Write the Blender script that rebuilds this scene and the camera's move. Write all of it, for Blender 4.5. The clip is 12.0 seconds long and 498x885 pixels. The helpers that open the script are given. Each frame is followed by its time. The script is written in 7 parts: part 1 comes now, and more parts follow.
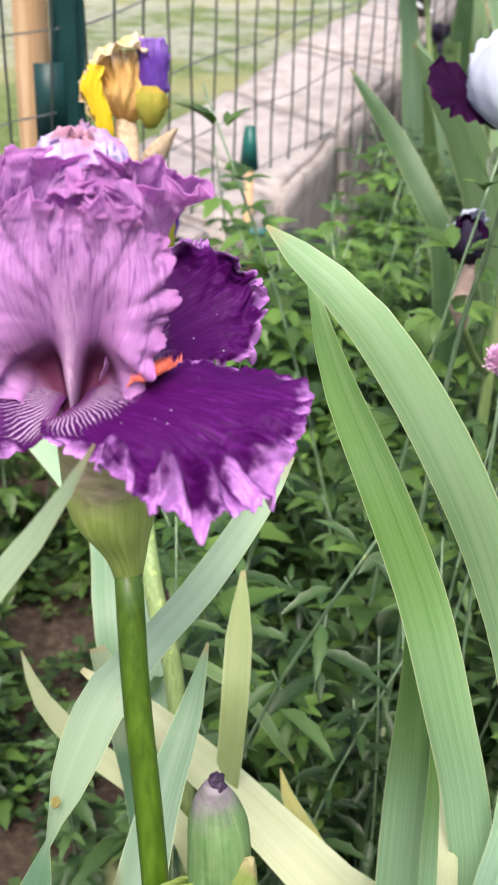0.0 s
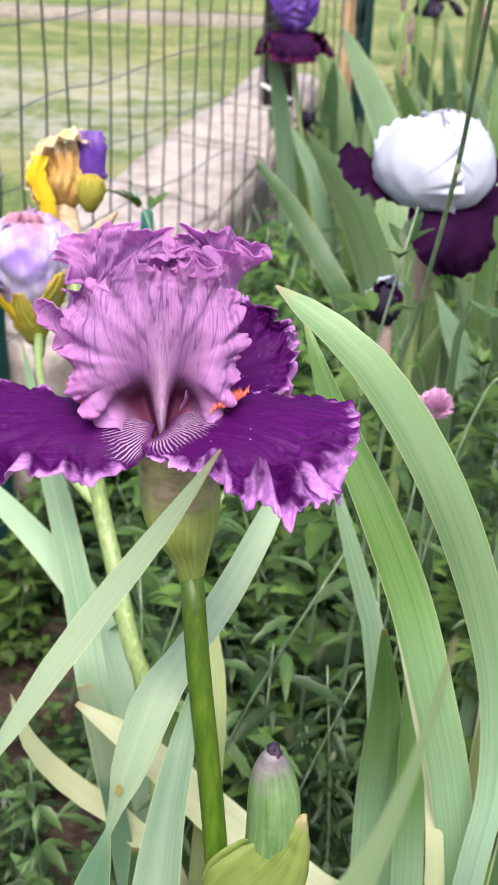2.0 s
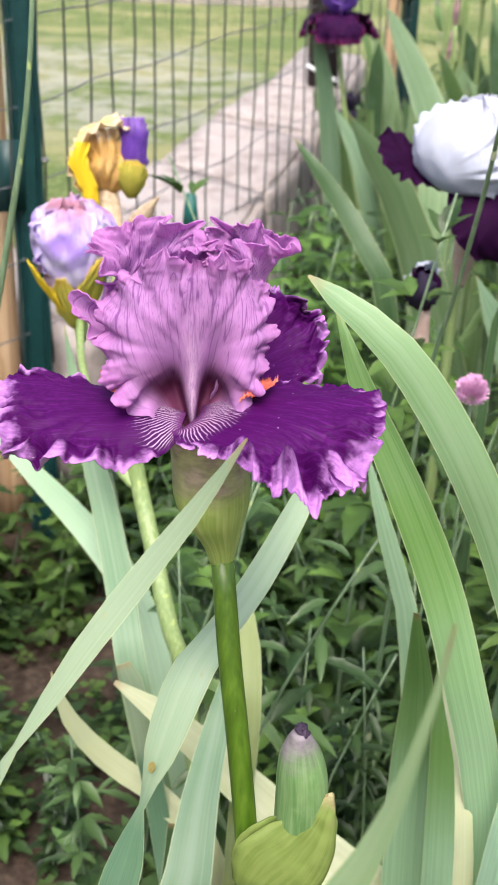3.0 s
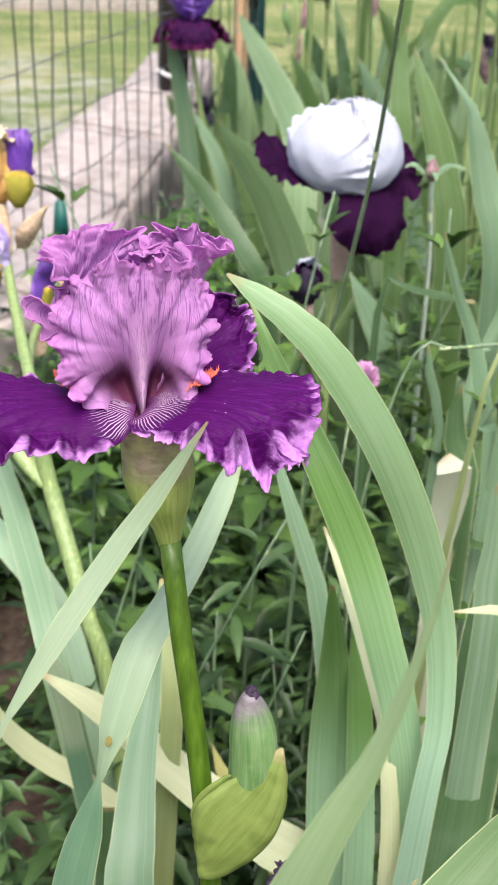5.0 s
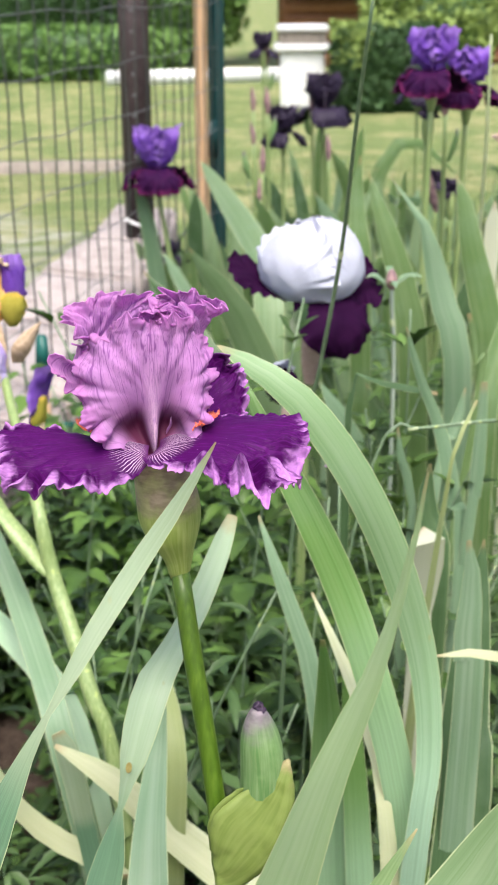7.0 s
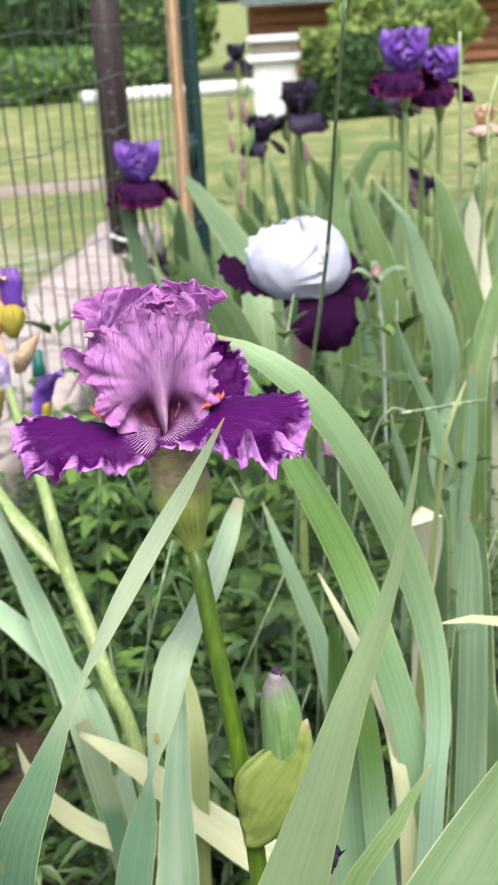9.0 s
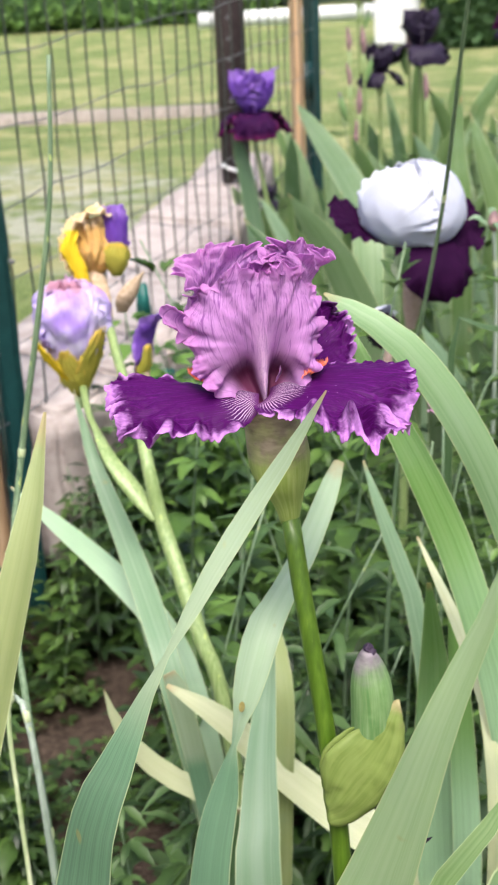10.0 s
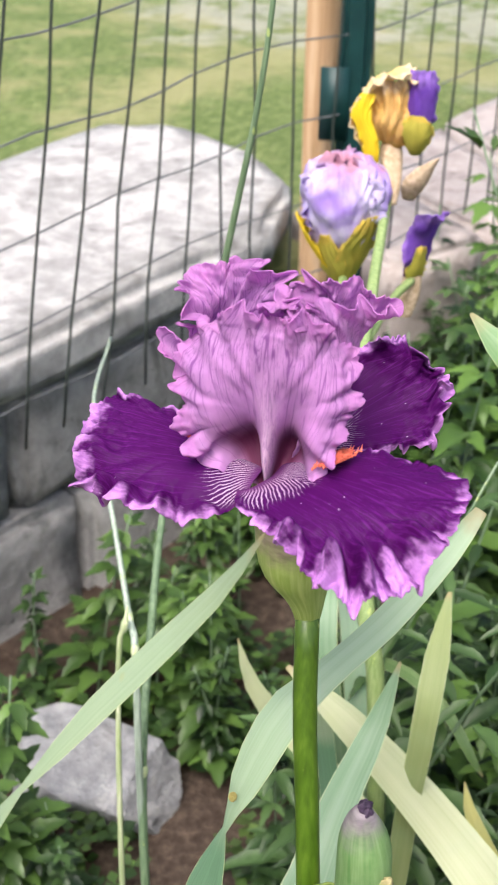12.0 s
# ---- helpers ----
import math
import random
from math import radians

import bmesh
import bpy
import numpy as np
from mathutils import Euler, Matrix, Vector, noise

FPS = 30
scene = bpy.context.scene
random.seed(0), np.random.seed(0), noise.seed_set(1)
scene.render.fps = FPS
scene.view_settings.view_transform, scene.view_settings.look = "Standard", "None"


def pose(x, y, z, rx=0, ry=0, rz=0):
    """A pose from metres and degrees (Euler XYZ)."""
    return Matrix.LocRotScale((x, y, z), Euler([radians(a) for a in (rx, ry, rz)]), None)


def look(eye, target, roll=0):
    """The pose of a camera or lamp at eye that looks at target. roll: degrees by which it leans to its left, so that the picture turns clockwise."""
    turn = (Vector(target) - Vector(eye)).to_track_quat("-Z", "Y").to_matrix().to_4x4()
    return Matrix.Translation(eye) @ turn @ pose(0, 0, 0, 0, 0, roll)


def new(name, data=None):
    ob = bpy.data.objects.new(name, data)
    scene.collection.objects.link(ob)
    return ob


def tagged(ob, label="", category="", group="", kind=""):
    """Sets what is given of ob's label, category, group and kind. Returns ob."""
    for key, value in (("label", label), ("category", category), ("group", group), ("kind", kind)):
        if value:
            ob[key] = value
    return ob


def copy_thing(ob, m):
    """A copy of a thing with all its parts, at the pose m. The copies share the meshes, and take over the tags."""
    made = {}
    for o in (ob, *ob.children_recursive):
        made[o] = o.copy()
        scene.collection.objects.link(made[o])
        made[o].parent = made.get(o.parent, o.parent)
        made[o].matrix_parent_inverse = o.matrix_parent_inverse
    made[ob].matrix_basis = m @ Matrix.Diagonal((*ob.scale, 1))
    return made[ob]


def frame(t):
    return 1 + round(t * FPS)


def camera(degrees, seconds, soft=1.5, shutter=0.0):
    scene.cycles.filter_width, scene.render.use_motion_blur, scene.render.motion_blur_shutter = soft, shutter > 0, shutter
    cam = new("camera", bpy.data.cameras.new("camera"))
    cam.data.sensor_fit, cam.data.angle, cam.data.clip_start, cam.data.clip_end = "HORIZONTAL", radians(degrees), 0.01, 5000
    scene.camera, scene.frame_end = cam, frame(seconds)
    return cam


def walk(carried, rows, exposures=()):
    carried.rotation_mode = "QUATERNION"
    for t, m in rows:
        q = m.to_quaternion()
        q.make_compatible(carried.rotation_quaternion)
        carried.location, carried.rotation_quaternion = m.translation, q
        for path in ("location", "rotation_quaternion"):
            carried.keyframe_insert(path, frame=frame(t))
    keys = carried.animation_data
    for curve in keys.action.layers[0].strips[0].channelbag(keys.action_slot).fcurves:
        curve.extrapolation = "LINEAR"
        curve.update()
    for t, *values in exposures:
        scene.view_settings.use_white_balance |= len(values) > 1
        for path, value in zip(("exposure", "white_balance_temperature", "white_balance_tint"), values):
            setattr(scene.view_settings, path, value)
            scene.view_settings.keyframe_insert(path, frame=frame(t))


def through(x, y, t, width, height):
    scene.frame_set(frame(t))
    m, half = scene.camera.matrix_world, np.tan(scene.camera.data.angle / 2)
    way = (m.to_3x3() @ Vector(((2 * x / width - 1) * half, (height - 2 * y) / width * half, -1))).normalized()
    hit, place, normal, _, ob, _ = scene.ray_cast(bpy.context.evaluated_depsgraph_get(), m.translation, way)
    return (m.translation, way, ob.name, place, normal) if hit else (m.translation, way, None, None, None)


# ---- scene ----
cam = camera(22.41, 12.0, shutter=0.22)
PATH = [
    (0, (-0.0000, 0.0000, 0.8600), (-0.0000, 0.8656, 0.3593), 1.95),
    (0.5, (-0.0172, -0.0084, 0.8562), (0.0334, 0.8634, 0.3689), 1.95),
    (1, (-0.0393, -0.0216, 0.8609), (0.0568, 0.8562, 0.3916), 2.22),
    (1.5, (-0.0474, -0.0480, 0.8704), (0.0637, 0.8375, 0.4194), 2.33),
    (2, (-0.0650, -0.0751, 0.8772), (0.0452, 0.8159, 0.4369), 2.48),
    (2.5, (-0.0617, -0.0801, 0.8737), (0.0268, 0.8115, 0.4296), 2.10),
    (3, (-0.0602, -0.0837, 0.8843), (0.0134, 0.8036, 0.4289), 1.75),
    (3.5, (-0.0520, -0.0881, 0.8972), (0.0270, 0.7877, 0.4209), 1.39),
    (5.5, (-0.1110, -0.1317, 0.8949), (0.0993, 0.7508, 0.4742), 1.52),
    (6, (-0.1196, -0.1475, 0.8985), (0.0983, 0.7514, 0.5185), 0.96),
    (6.5, (-0.1269, -0.1652, 0.8913), (0.0915, 0.7432, 0.5346), 0.39),
    (7, (-0.1238, -0.1951, 0.8811), (0.0923, 0.7194, 0.5391), -0.29),
    (9, (-0.1384, -0.2310, 0.8789), (0.0840, 0.6853, 0.5457), -3.38),
    (9.5, (-0.1489, -0.2280, 0.8773), (0.0421, 0.6888, 0.5267), -3.00),
    (10, (-0.1308, -0.2019, 0.8857), (0.0061, 0.7124, 0.5043), -2.64),
    (10.5, (-0.1096, -0.1557, 0.8790), (-0.0443, 0.7502, 0.4606), -1.95),
    (11, (-0.0638, -0.0947, 0.8784), (-0.0901, 0.7942, 0.4210), -1.28),
    (11.5, (-0.0135, -0.0493, 0.9004), (-0.1489, 0.8092, 0.4056), -1.68),
    (12, (0.0280, -0.0243, 0.9179), (-0.1800, 0.7974, 0.3873), 0.62),
]
walk(cam, [(t, look(eye, target, roll)) for t, eye, target, roll in PATH])
cam.data.dof.use_dof = True
cam.data.dof.focus_distance = 0.47
cam.data.dof.aperture_fstop = 40.0

# ---- daylight: bright, thin overcast ----
world = bpy.data.worlds.new("sky")
scene.world = world
world.use_nodes = True
wn, wl = world.node_tree.nodes, world.node_tree.links
sky = wn.new("ShaderNodeTexSky")
sky.sky_type = "NISHITA"
sky.sun_disc = False
sky.sun_elevation, sky.sun_rotation = radians(64), radians(187)
sky.air_density, sky.dust_density, sky.ozone_density = 1.0, 6.0, 1.0
wn["Background"].inputs["Strength"].default_value = 0.135
wl.new(sky.outputs[0], wn["Background"].inputs["Color"])
sun = new("sun", bpy.data.lights.new("sun", "SUN"))
sun.data.energy, sun.data.angle, sun.data.color = 2.1, radians(36), (1.0, 0.965, 0.93)
sun.matrix_world = look((-0.3, -1.9, 4.4), (0, 0.4, 0.4))
scene.view_settings.exposure = 1.02


# ---- materials ----
class Nodes:
    """A small builder for one material's nodes."""

    def __init__(self, name, rough=0.6, spec=0.4, metal=0.0):
        self.mat = bpy.data.materials.new(name)
        self.mat.use_nodes = True
        self.n, self.l = self.mat.node_tree.nodes, self.mat.node_tree.links
        self.b = self.n["Principled BSDF"]
        self.b.inputs["Roughness"].default_value = rough
        self.b.inputs["Specular IOR Level"].default_value = spec
        self.b.inputs["Metallic"].default_value = metal

    def put(self, socket, value):
        if isinstance(value, bpy.types.NodeSocket):
            self.l.new(value, socket)
        else:
            socket.default_value = value

    def node(self, kind, out=0, **inputs):
        node = self.n.new("ShaderNode" + kind)
        for key, value in inputs.items():
            self.put(node.inputs[key.replace("_", " ")], value)
        return node.outputs[out]

    def coord(self, which="Object"):
        return self.n.new("ShaderNodeTexCoord").outputs[which]

    def stretch(self, vec, scale, loc=(0, 0, 0)):
        return self.node("Mapping", Vector=vec, Scale=scale, Location=loc)

    def noise(self, vec, scale, detail=4.0, rough=0.55, distort=0.0):
        return self.node("TexNoise", Vector=vec, Scale=scale, Detail=detail, Roughness=rough, Distortion=distort)

    def math(self, op, a, b=0.0, clamp=False):
        node = self.n.new("ShaderNodeMath")
        node.operation, node.use_clamp = op, clamp
        self.put(node.inputs[0], a)
        self.put(node.inputs[1], b)
        return node.outputs[0]

    def ramp(self, fac, *stops):
        node = self.n.new("ShaderNodeValToRGB")
        self.l.new(fac, node.inputs[0])
        els = node.color_ramp.elements
        while len(els) < len(stops):
            els.new(0.5)
        for el, (pos, col) in zip(els, stops):
            el.position = pos
            el.color = (*col, 1) if len(col) == 3 else col
        return node.outputs[0]

    def band(self, fac, lo, hi):
        node = self.n.new("ShaderNodeMapRange")
        node.interpolation_type = "SMOOTHSTEP"
        self.put(node.inputs["Value"], fac)
        node.inputs["From Min"].default_value, node.inputs["From Max"].default_value = lo, hi
        return node.outputs[0]

    def mix(self, fac, a, b, blend="MIX"):
        node = self.n.new("ShaderNodeMix")
        node.data_type, node.blend_type = "RGBA", blend
        for socket, value in ((node.inputs[0], fac), (node.inputs[6], a), (node.inputs[7], b)):
            self.put(socket, (*value, 1) if isinstance(value, tuple) and len(value) == 3 else value)
        return node.outputs[2]

    def attr(self, name):
        node = self.n.new("ShaderNodeAttribute")
        node.attribute_name = name
        return node.outputs["Fac"]

    def random(self):
        return self.n.new("ShaderNodeObjectInfo").outputs["Random"]

    def split(self, vec):
        node = self.n.new("ShaderNodeSeparateXYZ")
        self.l.new(vec, node.inputs[0])
        return node.outputs

    def bump(self, height, strength=0.3, distance=0.001):
        node = self.n.new("ShaderNodeBump")
        node.inputs["Strength"].default_value, node.inputs["Distance"].default_value = strength, distance
        self.l.new(height, node.inputs["Height"])
        self.l.new(node.outputs[0], self.b.inputs["Normal"])
        return node.outputs[0]

    def colour(self, col, through=0.0, tint=None):
        """The base colour; through: the share of light that passes a thin leaf or petal."""
        self.put(self.b.inputs["Base Color"], (*col, 1) if isinstance(col, tuple) and len(col) == 3 else col)
        if through:
            thin = self.n.new("ShaderNodeBsdfTranslucent")
            self.put(thin.inputs["Color"], col if tint is None else self.mix(1.0, col, tint, "MULTIPLY"))
            blend = self.n.new("ShaderNodeMixShader")
            blend.inputs[0].default_value = through
            self.l.new(self.b.outputs[0], blend.inputs[1])
            self.l.new(thin.outputs[0], blend.inputs[2])
            self.l.new(blend.outputs[0], self.n["Material Output"].inputs["Surface"])
        return self.mat


def leaf_material(name, dark, mid, pale, rough=0.42, blotch=(0.42, 0.36, 0.12), lower=None, start=0.175, blend=0.05):
    """Sword leaf: fine lengthwise ribs, a waxy bloom, pale margins, a few dry specks."""
    m = Nodes(name, rough, 0.42)
    dark, mid, pale = ((r * 0.99, g * 0.975, b * 1.09) for r, g, b in (dark, mid, pale))
    uv = m.split(m.coord("UV"))
    rnd = m.random()
    obj = m.coord()
    across = m.node("CombineXYZ", X=m.math("MULTIPLY", uv[0], 46.0), Y=m.math("MULTIPLY", uv[1], 1.6), Z=m.math("MULTIPLY", rnd, 40.0))
    ribs = m.noise(across, 1.0, 3.0, 0.6)
    broad = m.noise(m.node("CombineXYZ", X=m.math("MULTIPLY", uv[0], 5.0), Y=m.math("MULTIPLY", uv[1], 3.0), Z=m.math("MULTIPLY", rnd, 17.0)), 1.0, 2.0)
    col = m.ramp(ribs, (0.24, dark), (0.5, mid), (0.80, pale))
    col = m.mix(0.45, col, mid)
    col = m.mix(m.band(broad, 0.4, 0.75), col, m.mix(0.5, mid, pale))
    col = m.mix(m.math("MULTIPLY", rnd, 0.42), col, dark)
    # lower: colour past start; on the twisted leaves it carries their shade
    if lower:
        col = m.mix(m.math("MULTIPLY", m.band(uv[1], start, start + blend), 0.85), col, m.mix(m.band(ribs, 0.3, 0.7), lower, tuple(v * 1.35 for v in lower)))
    bloom = m.noise(obj, 22.0, 4.0)
    col = m.mix(m.math("MULTIPLY", m.band(bloom, 0.45, 0.8), 0.22), col, (0.32, 0.46, 0.33))
    edge = m.band(m.math("ABSOLUTE", m.math("SUBTRACT", uv[0], 0.5)), 0.470, 0.492)
    col = m.mix(m.math("MULTIPLY", edge, 0.8), col, (0.62, 0.68, 0.42))
    speck = m.band(m.noise(m.stretch(obj, (1, 1, 0.6)), 60.0, 2.0), 0.74, 0.8)
    col = m.mix(m.math("MULTIPLY", speck, 0.55), col, blotch)
    tip = m.band(m.math("ADD", uv[1], m.math("MULTIPLY", m.noise(obj, 150.0), 0.02)), 0.03, 0.008)
    col = m.mix(m.math("MULTIPLY", tip, 0.7), col, (0.45, 0.33, 0.18))
    m.bump(m.math("ADD", ribs, m.math("MULTIPLY", bloom, 0.3)), 0.25, 0.0006)
    return m.colour(col, 0.42, (1.0, 1.0, 0.62))


LEAF_BLUE = leaf_material("leaf_bluegreen", (0.13, 0.25, 0.115), (0.245, 0.395, 0.215), (0.46, 0.59, 0.40))
LEAF_ARCH = leaf_material("leaf_arching", (0.165, 0.31, 0.12), (0.295, 0.48, 0.215), (0.53, 0.68, 0.42), lower=(0.32, 0.475, 0.37), start=0.22, blend=0.25)
LEAF_GREEN = leaf_material("leaf_green", (0.078, 0.162, 0.042), (0.160, 0.280, 0.085), (0.31, 0.42, 0.18))
LEAF_FRESH = leaf_material("leaf_fresh_green", (0.12, 0.22, 0.080), (0.23, 0.36, 0.155), (0.41, 0.52, 0.31))
LEAF_PALE = leaf_material("leaf_pale", (0.45, 0.51, 0.25), (0.60, 0.65, 0.38), (0.73, 0.76, 0.52), 0.5)
# the upturned leaf's sky reflection is put into this pale colour
LEAF_SHEEN = leaf_material("leaf_sky_sheen", (0.38, 0.56, 0.34), (0.49, 0.69, 0.44), (0.64, 0.80, 0.58), 0.45)
# twisted leaves: shade of the part turned from the sky is in lower
LEAF_TWIST = leaf_material("leaf_shaded_below", (0.26, 0.36, 0.20), (0.37, 0.48, 0.29), (0.50, 0.61, 0.42), lower=(0.12, 0.255, 0.15))
LEAF_TWIST_LOW = leaf_material("leaf_shaded_further_down", (0.33, 0.46, 0.27), (0.46, 0.61, 0.38), (0.61, 0.74, 0.53), lower=(0.12, 0.255, 0.15), start=0.25)
LEAF_GREEN_BLUE = leaf_material("leaf_green_to_blue", (0.12, 0.265, 0.045), (0.21, 0.405, 0.105), (0.36, 0.55, 0.22), lower=(0.33, 0.50, 0.33), start=0.16, blend=0.22)
LEAF_BLEACHED = leaf_material("leaf_bleached", (0.55, 0.60, 0.42), (0.66, 0.70, 0.52), (0.74, 0.76, 0.62), 0.5, (0.6, 0.55, 0.4))
LEAF_YELLOW = leaf_material("leaf_yellowing", (0.22, 0.30, 0.10), (0.33, 0.40, 0.15), (0.45, 0.50, 0.22), 0.5)
LEAF_BRIGHT = leaf_material("leaf_bright_green", (0.28, 0.44, 0.17), (0.41, 0.58, 0.285), (0.57, 0.70, 0.44))
LEAF_STREAKED = leaf_material("leaf_yellow_streaked", (0.40, 0.40, 0.12), (0.56, 0.54, 0.18), (0.66, 0.64, 0.28), 0.5, (0.35, 0.16, 0.05))
LEAF_DEEP = leaf_material("leaf_deep", (0.045, 0.10, 0.04), (0.085, 0.17, 0.06), (0.16, 0.26, 0.11))


def stem_material(name, a, b, c):
    m = Nodes(name, 0.38, 0.5)
    obj = m.coord()
    long = m.noise(m.stretch(obj, (420, 420, 5)), 1.0, 3.0)
    col = m.ramp(long, (0.3, a), (0.55, b), (0.78, c))
    spot = m.band(m.noise(m.stretch(obj, (1, 1, 0.45)), 190.0, 2.0), 0.66, 0.72)
    col = m.mix(m.math("MULTIPLY", spot, 0.7), col, (0.42, 0.5, 0.16))
    m.bump(long, 0.2, 0.0004)
    return m.colour(col)


STEM = stem_material("stem_green", (0.040, 0.085, 0.005), (0.064, 0.127, 0.008), (0.105, 0.18, 0.018))
STEM_PALE = stem_material("stem_pale", (0.15, 0.23, 0.075), (0.23, 0.31, 0.12), (0.33, 0.40, 0.20))
STALK_GREY = stem_material("stalk_silver_grey", (0.17, 0.22, 0.17), (0.27, 0.33, 0.27), (0.40, 0.45, 0.39))
STALK_DRY = stem_material("stalk_pale_dry", (0.26, 0.34, 0.16), (0.42, 0.48, 0.28), (0.62, 0.64, 0.50))
STALK = stem_material("stalk_grey_green", (0.08, 0.135, 0.07), (0.14, 0.21, 0.12), (0.22, 0.30, 0.18))
STALK_DARK = stem_material("stalk_dark_green", (0.055, 0.10, 0.05), (0.10, 0.155, 0.085), (0.17, 0.235, 0.14))


def sheath_material(name, green, yellow, paper, lo, hi, relief=0.3):
    """Bud sheath: ribbed green, turning to papery dry skin from lo to hi of its height."""
    m = Nodes(name, 0.5, 0.35)
    uv = m.split(m.coord("UV"))
    obj = m.coord()
    ribs = m.noise(m.node("CombineXYZ", X=m.math("MULTIPLY", uv[0], 40.0), Y=m.math("MULTIPLY", uv[1], 2.0)), 1.0, 3.0)
    col = m.mix(m.band(ribs, 0.35, 0.7), green, yellow)
    wob = m.math("ADD", uv[1], m.math("MULTIPLY", m.math("SUBTRACT", m.noise(obj, 90.0), 0.5), 0.35))
    dry = m.ramp(m.noise(m.stretch(obj, (1, 1, 3.0)), 140.0, 5.0), (0.3, tuple(v * 0.45 for v in paper)), (0.65, paper))
    col = m.mix(m.band(wob, lo, hi), col, dry)
    mottle = m.noise(obj, 70.0, 4.0)
    col = m.mix(m.math("MULTIPLY", m.band(mottle, 0.48, 0.68), 0.35), col, tuple(v * 1.3 for v in yellow))
    m.bump(ribs, relief, 0.0005)
    return m.colour(col, 0.15)


OVARY = sheath_material("ovary_sheath", (0.29, 0.39, 0.085), (0.44, 0.52, 0.17), (0.46, 0.37, 0.27), 0.44, 0.62)
BUD = sheath_material("bud_sheath", (0.11, 0.225, 0.07), (0.21, 0.325, 0.14), (0.24, 0.20, 0.23), 0.72, 0.98)
SPATHE = sheath_material("spathe_green", (0.145, 0.205, 0.044), (0.20, 0.26, 0.07), (0.40, 0.29, 0.19), 0.85, 0.98, 0.12)


def petal_material(name, base, vein_or_sheen, rim, throat, rim_from=0.72, zebra=0.0, vein_amount=0.75, through=0.3, rough=0.55, veins=34.0, tint=0.35, centre=None, spec=0.22, bump=0.35, crust=None, rim_soft=0.16):
    """Iris petal: branching veins, on the violet falls painted sheen streaks, that fan out from the throat, a lighter
    crimped rim, and zebra lines on the haft.
    """
    m = Nodes(name, rough, spec)
    uv = m.split(m.coord("UV"))
    obj = m.coord()
    warp = m.math("MULTIPLY", m.math("SUBTRACT", m.noise(obj, 42.0, 2.0), 0.5), 0.045)
    v = m.math("ADD", m.math("SUBTRACT", uv[0], 0.5), warp)
    spread = m.node("CombineXYZ", X=m.math("MULTIPLY", v, veins), Y=m.math("MULTIPLY", uv[1], 1.6))
    lines = m.math("ABSOLUTE", m.math("SUBTRACT", m.noise(spread, 1.0, 1.0, 0.5, 0.3), 0.5))
    twigs = m.node("CombineXYZ", X=m.math("MULTIPLY", v, veins * 2.3), Y=m.math("MULTIPLY", uv[1], 7.0), Z=3.0)
    fine = m.math("ABSOLUTE", m.math("SUBTRACT", m.noise(twigs, 1.0, 2.0, 0.6, 0.5), 0.5))
    breakup = m.noise(obj, 160.0, 3.0)
    veiny = m.math("MAXIMUM", m.band(lines, 0.026, 0.006), m.math("MULTIPLY", m.band(fine, 0.032, 0.008), m.math("MULTIPLY", m.band(uv[1], 0.25, 0.7), 0.6)))
    veiny = m.math("MULTIPLY", m.math("MULTIPLY", veiny, m.band(breakup, 0.1, 0.34)), m.math("ADD", m.math("MULTIPLY", m.band(uv[1], 0.2, 0.75), 0.6), 0.4))
    fine = m.math("MULTIPLY", fine, 3.0)
    tone = m.noise(obj, 45.0, 5.0)
    col = m.mix(m.band(tone, 0.3, 0.75), base, m.mix(tint, base, rim))
    col = m.mix(m.math("MULTIPLY", veiny, vein_amount), col, vein_or_sheen)
    rimfac = m.band(m.math("ADD", m.attr("rim"), m.math("MULTIPLY", m.math("ADD", m.math("SUBTRACT", m.noise(obj, 120.0, 4.0), 0.5), m.math("MULTIPLY", fine, 0.14)), 0.24)), rim_from, rim_from + rim_soft)
    patchy = m.math("MULTIPLY", m.band(m.noise(obj, 190.0, 3.0), 0.44, 0.64), 0.55)
    col = m.mix(rimfac, col, m.mix(m.math("MAXIMUM", m.math("MULTIPLY", veiny, 0.6), patchy), rim, m.mix(0.5, rim, vein_or_sheen)))
    if crust:
        col = m.mix(m.band(m.math("ADD", uv[1], m.math("MULTIPLY", m.math("SUBTRACT", m.noise(obj, 60.0, 4.0), 0.5), 0.7)), 0.72, 0.95), col, crust)
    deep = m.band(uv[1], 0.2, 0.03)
    # standards: wine throat colour, spread and darkened to paint shade into the pockets
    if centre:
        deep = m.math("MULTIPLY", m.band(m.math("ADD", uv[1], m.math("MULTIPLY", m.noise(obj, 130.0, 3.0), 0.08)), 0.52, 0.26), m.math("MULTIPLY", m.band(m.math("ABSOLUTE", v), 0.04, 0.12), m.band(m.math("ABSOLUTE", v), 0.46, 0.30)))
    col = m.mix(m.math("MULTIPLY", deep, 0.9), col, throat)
    if centre:
        stripe = m.math("MULTIPLY", m.band(m.math("ABSOLUTE", v), 0.11, 0.015), m.band(uv[1], 0.75, 0.1))
        col = m.mix(m.math("MULTIPLY", stripe, 0.75), col, m.mix(m.band(fine, 0.0, 0.2), m.mix(0.5, vein_or_sheen, centre), centre))
    if zebra:
        wide = m.math("ABSOLUTE", v)
        sweep = m.math("SUBTRACT", m.math("MULTIPLY", wide, 200.0), m.math("MULTIPLY", uv[1], 105.0))
        stripe = m.math("SINE", m.math("ADD", sweep, m.math("MULTIPLY", m.math("SUBTRACT", m.noise(obj, 210.0, 2.0), 0.5), 11.0)))
        reach = m.band(m.math("ADD", uv[1], m.math("MULTIPLY", m.math("SUBTRACT", m.noise(obj, 260.0), 0.5), 0.22)), zebra, zebra * 0.35)
        thin = m.math("SUBTRACT", 1.0, m.math("MULTIPLY", reach, 0.6))
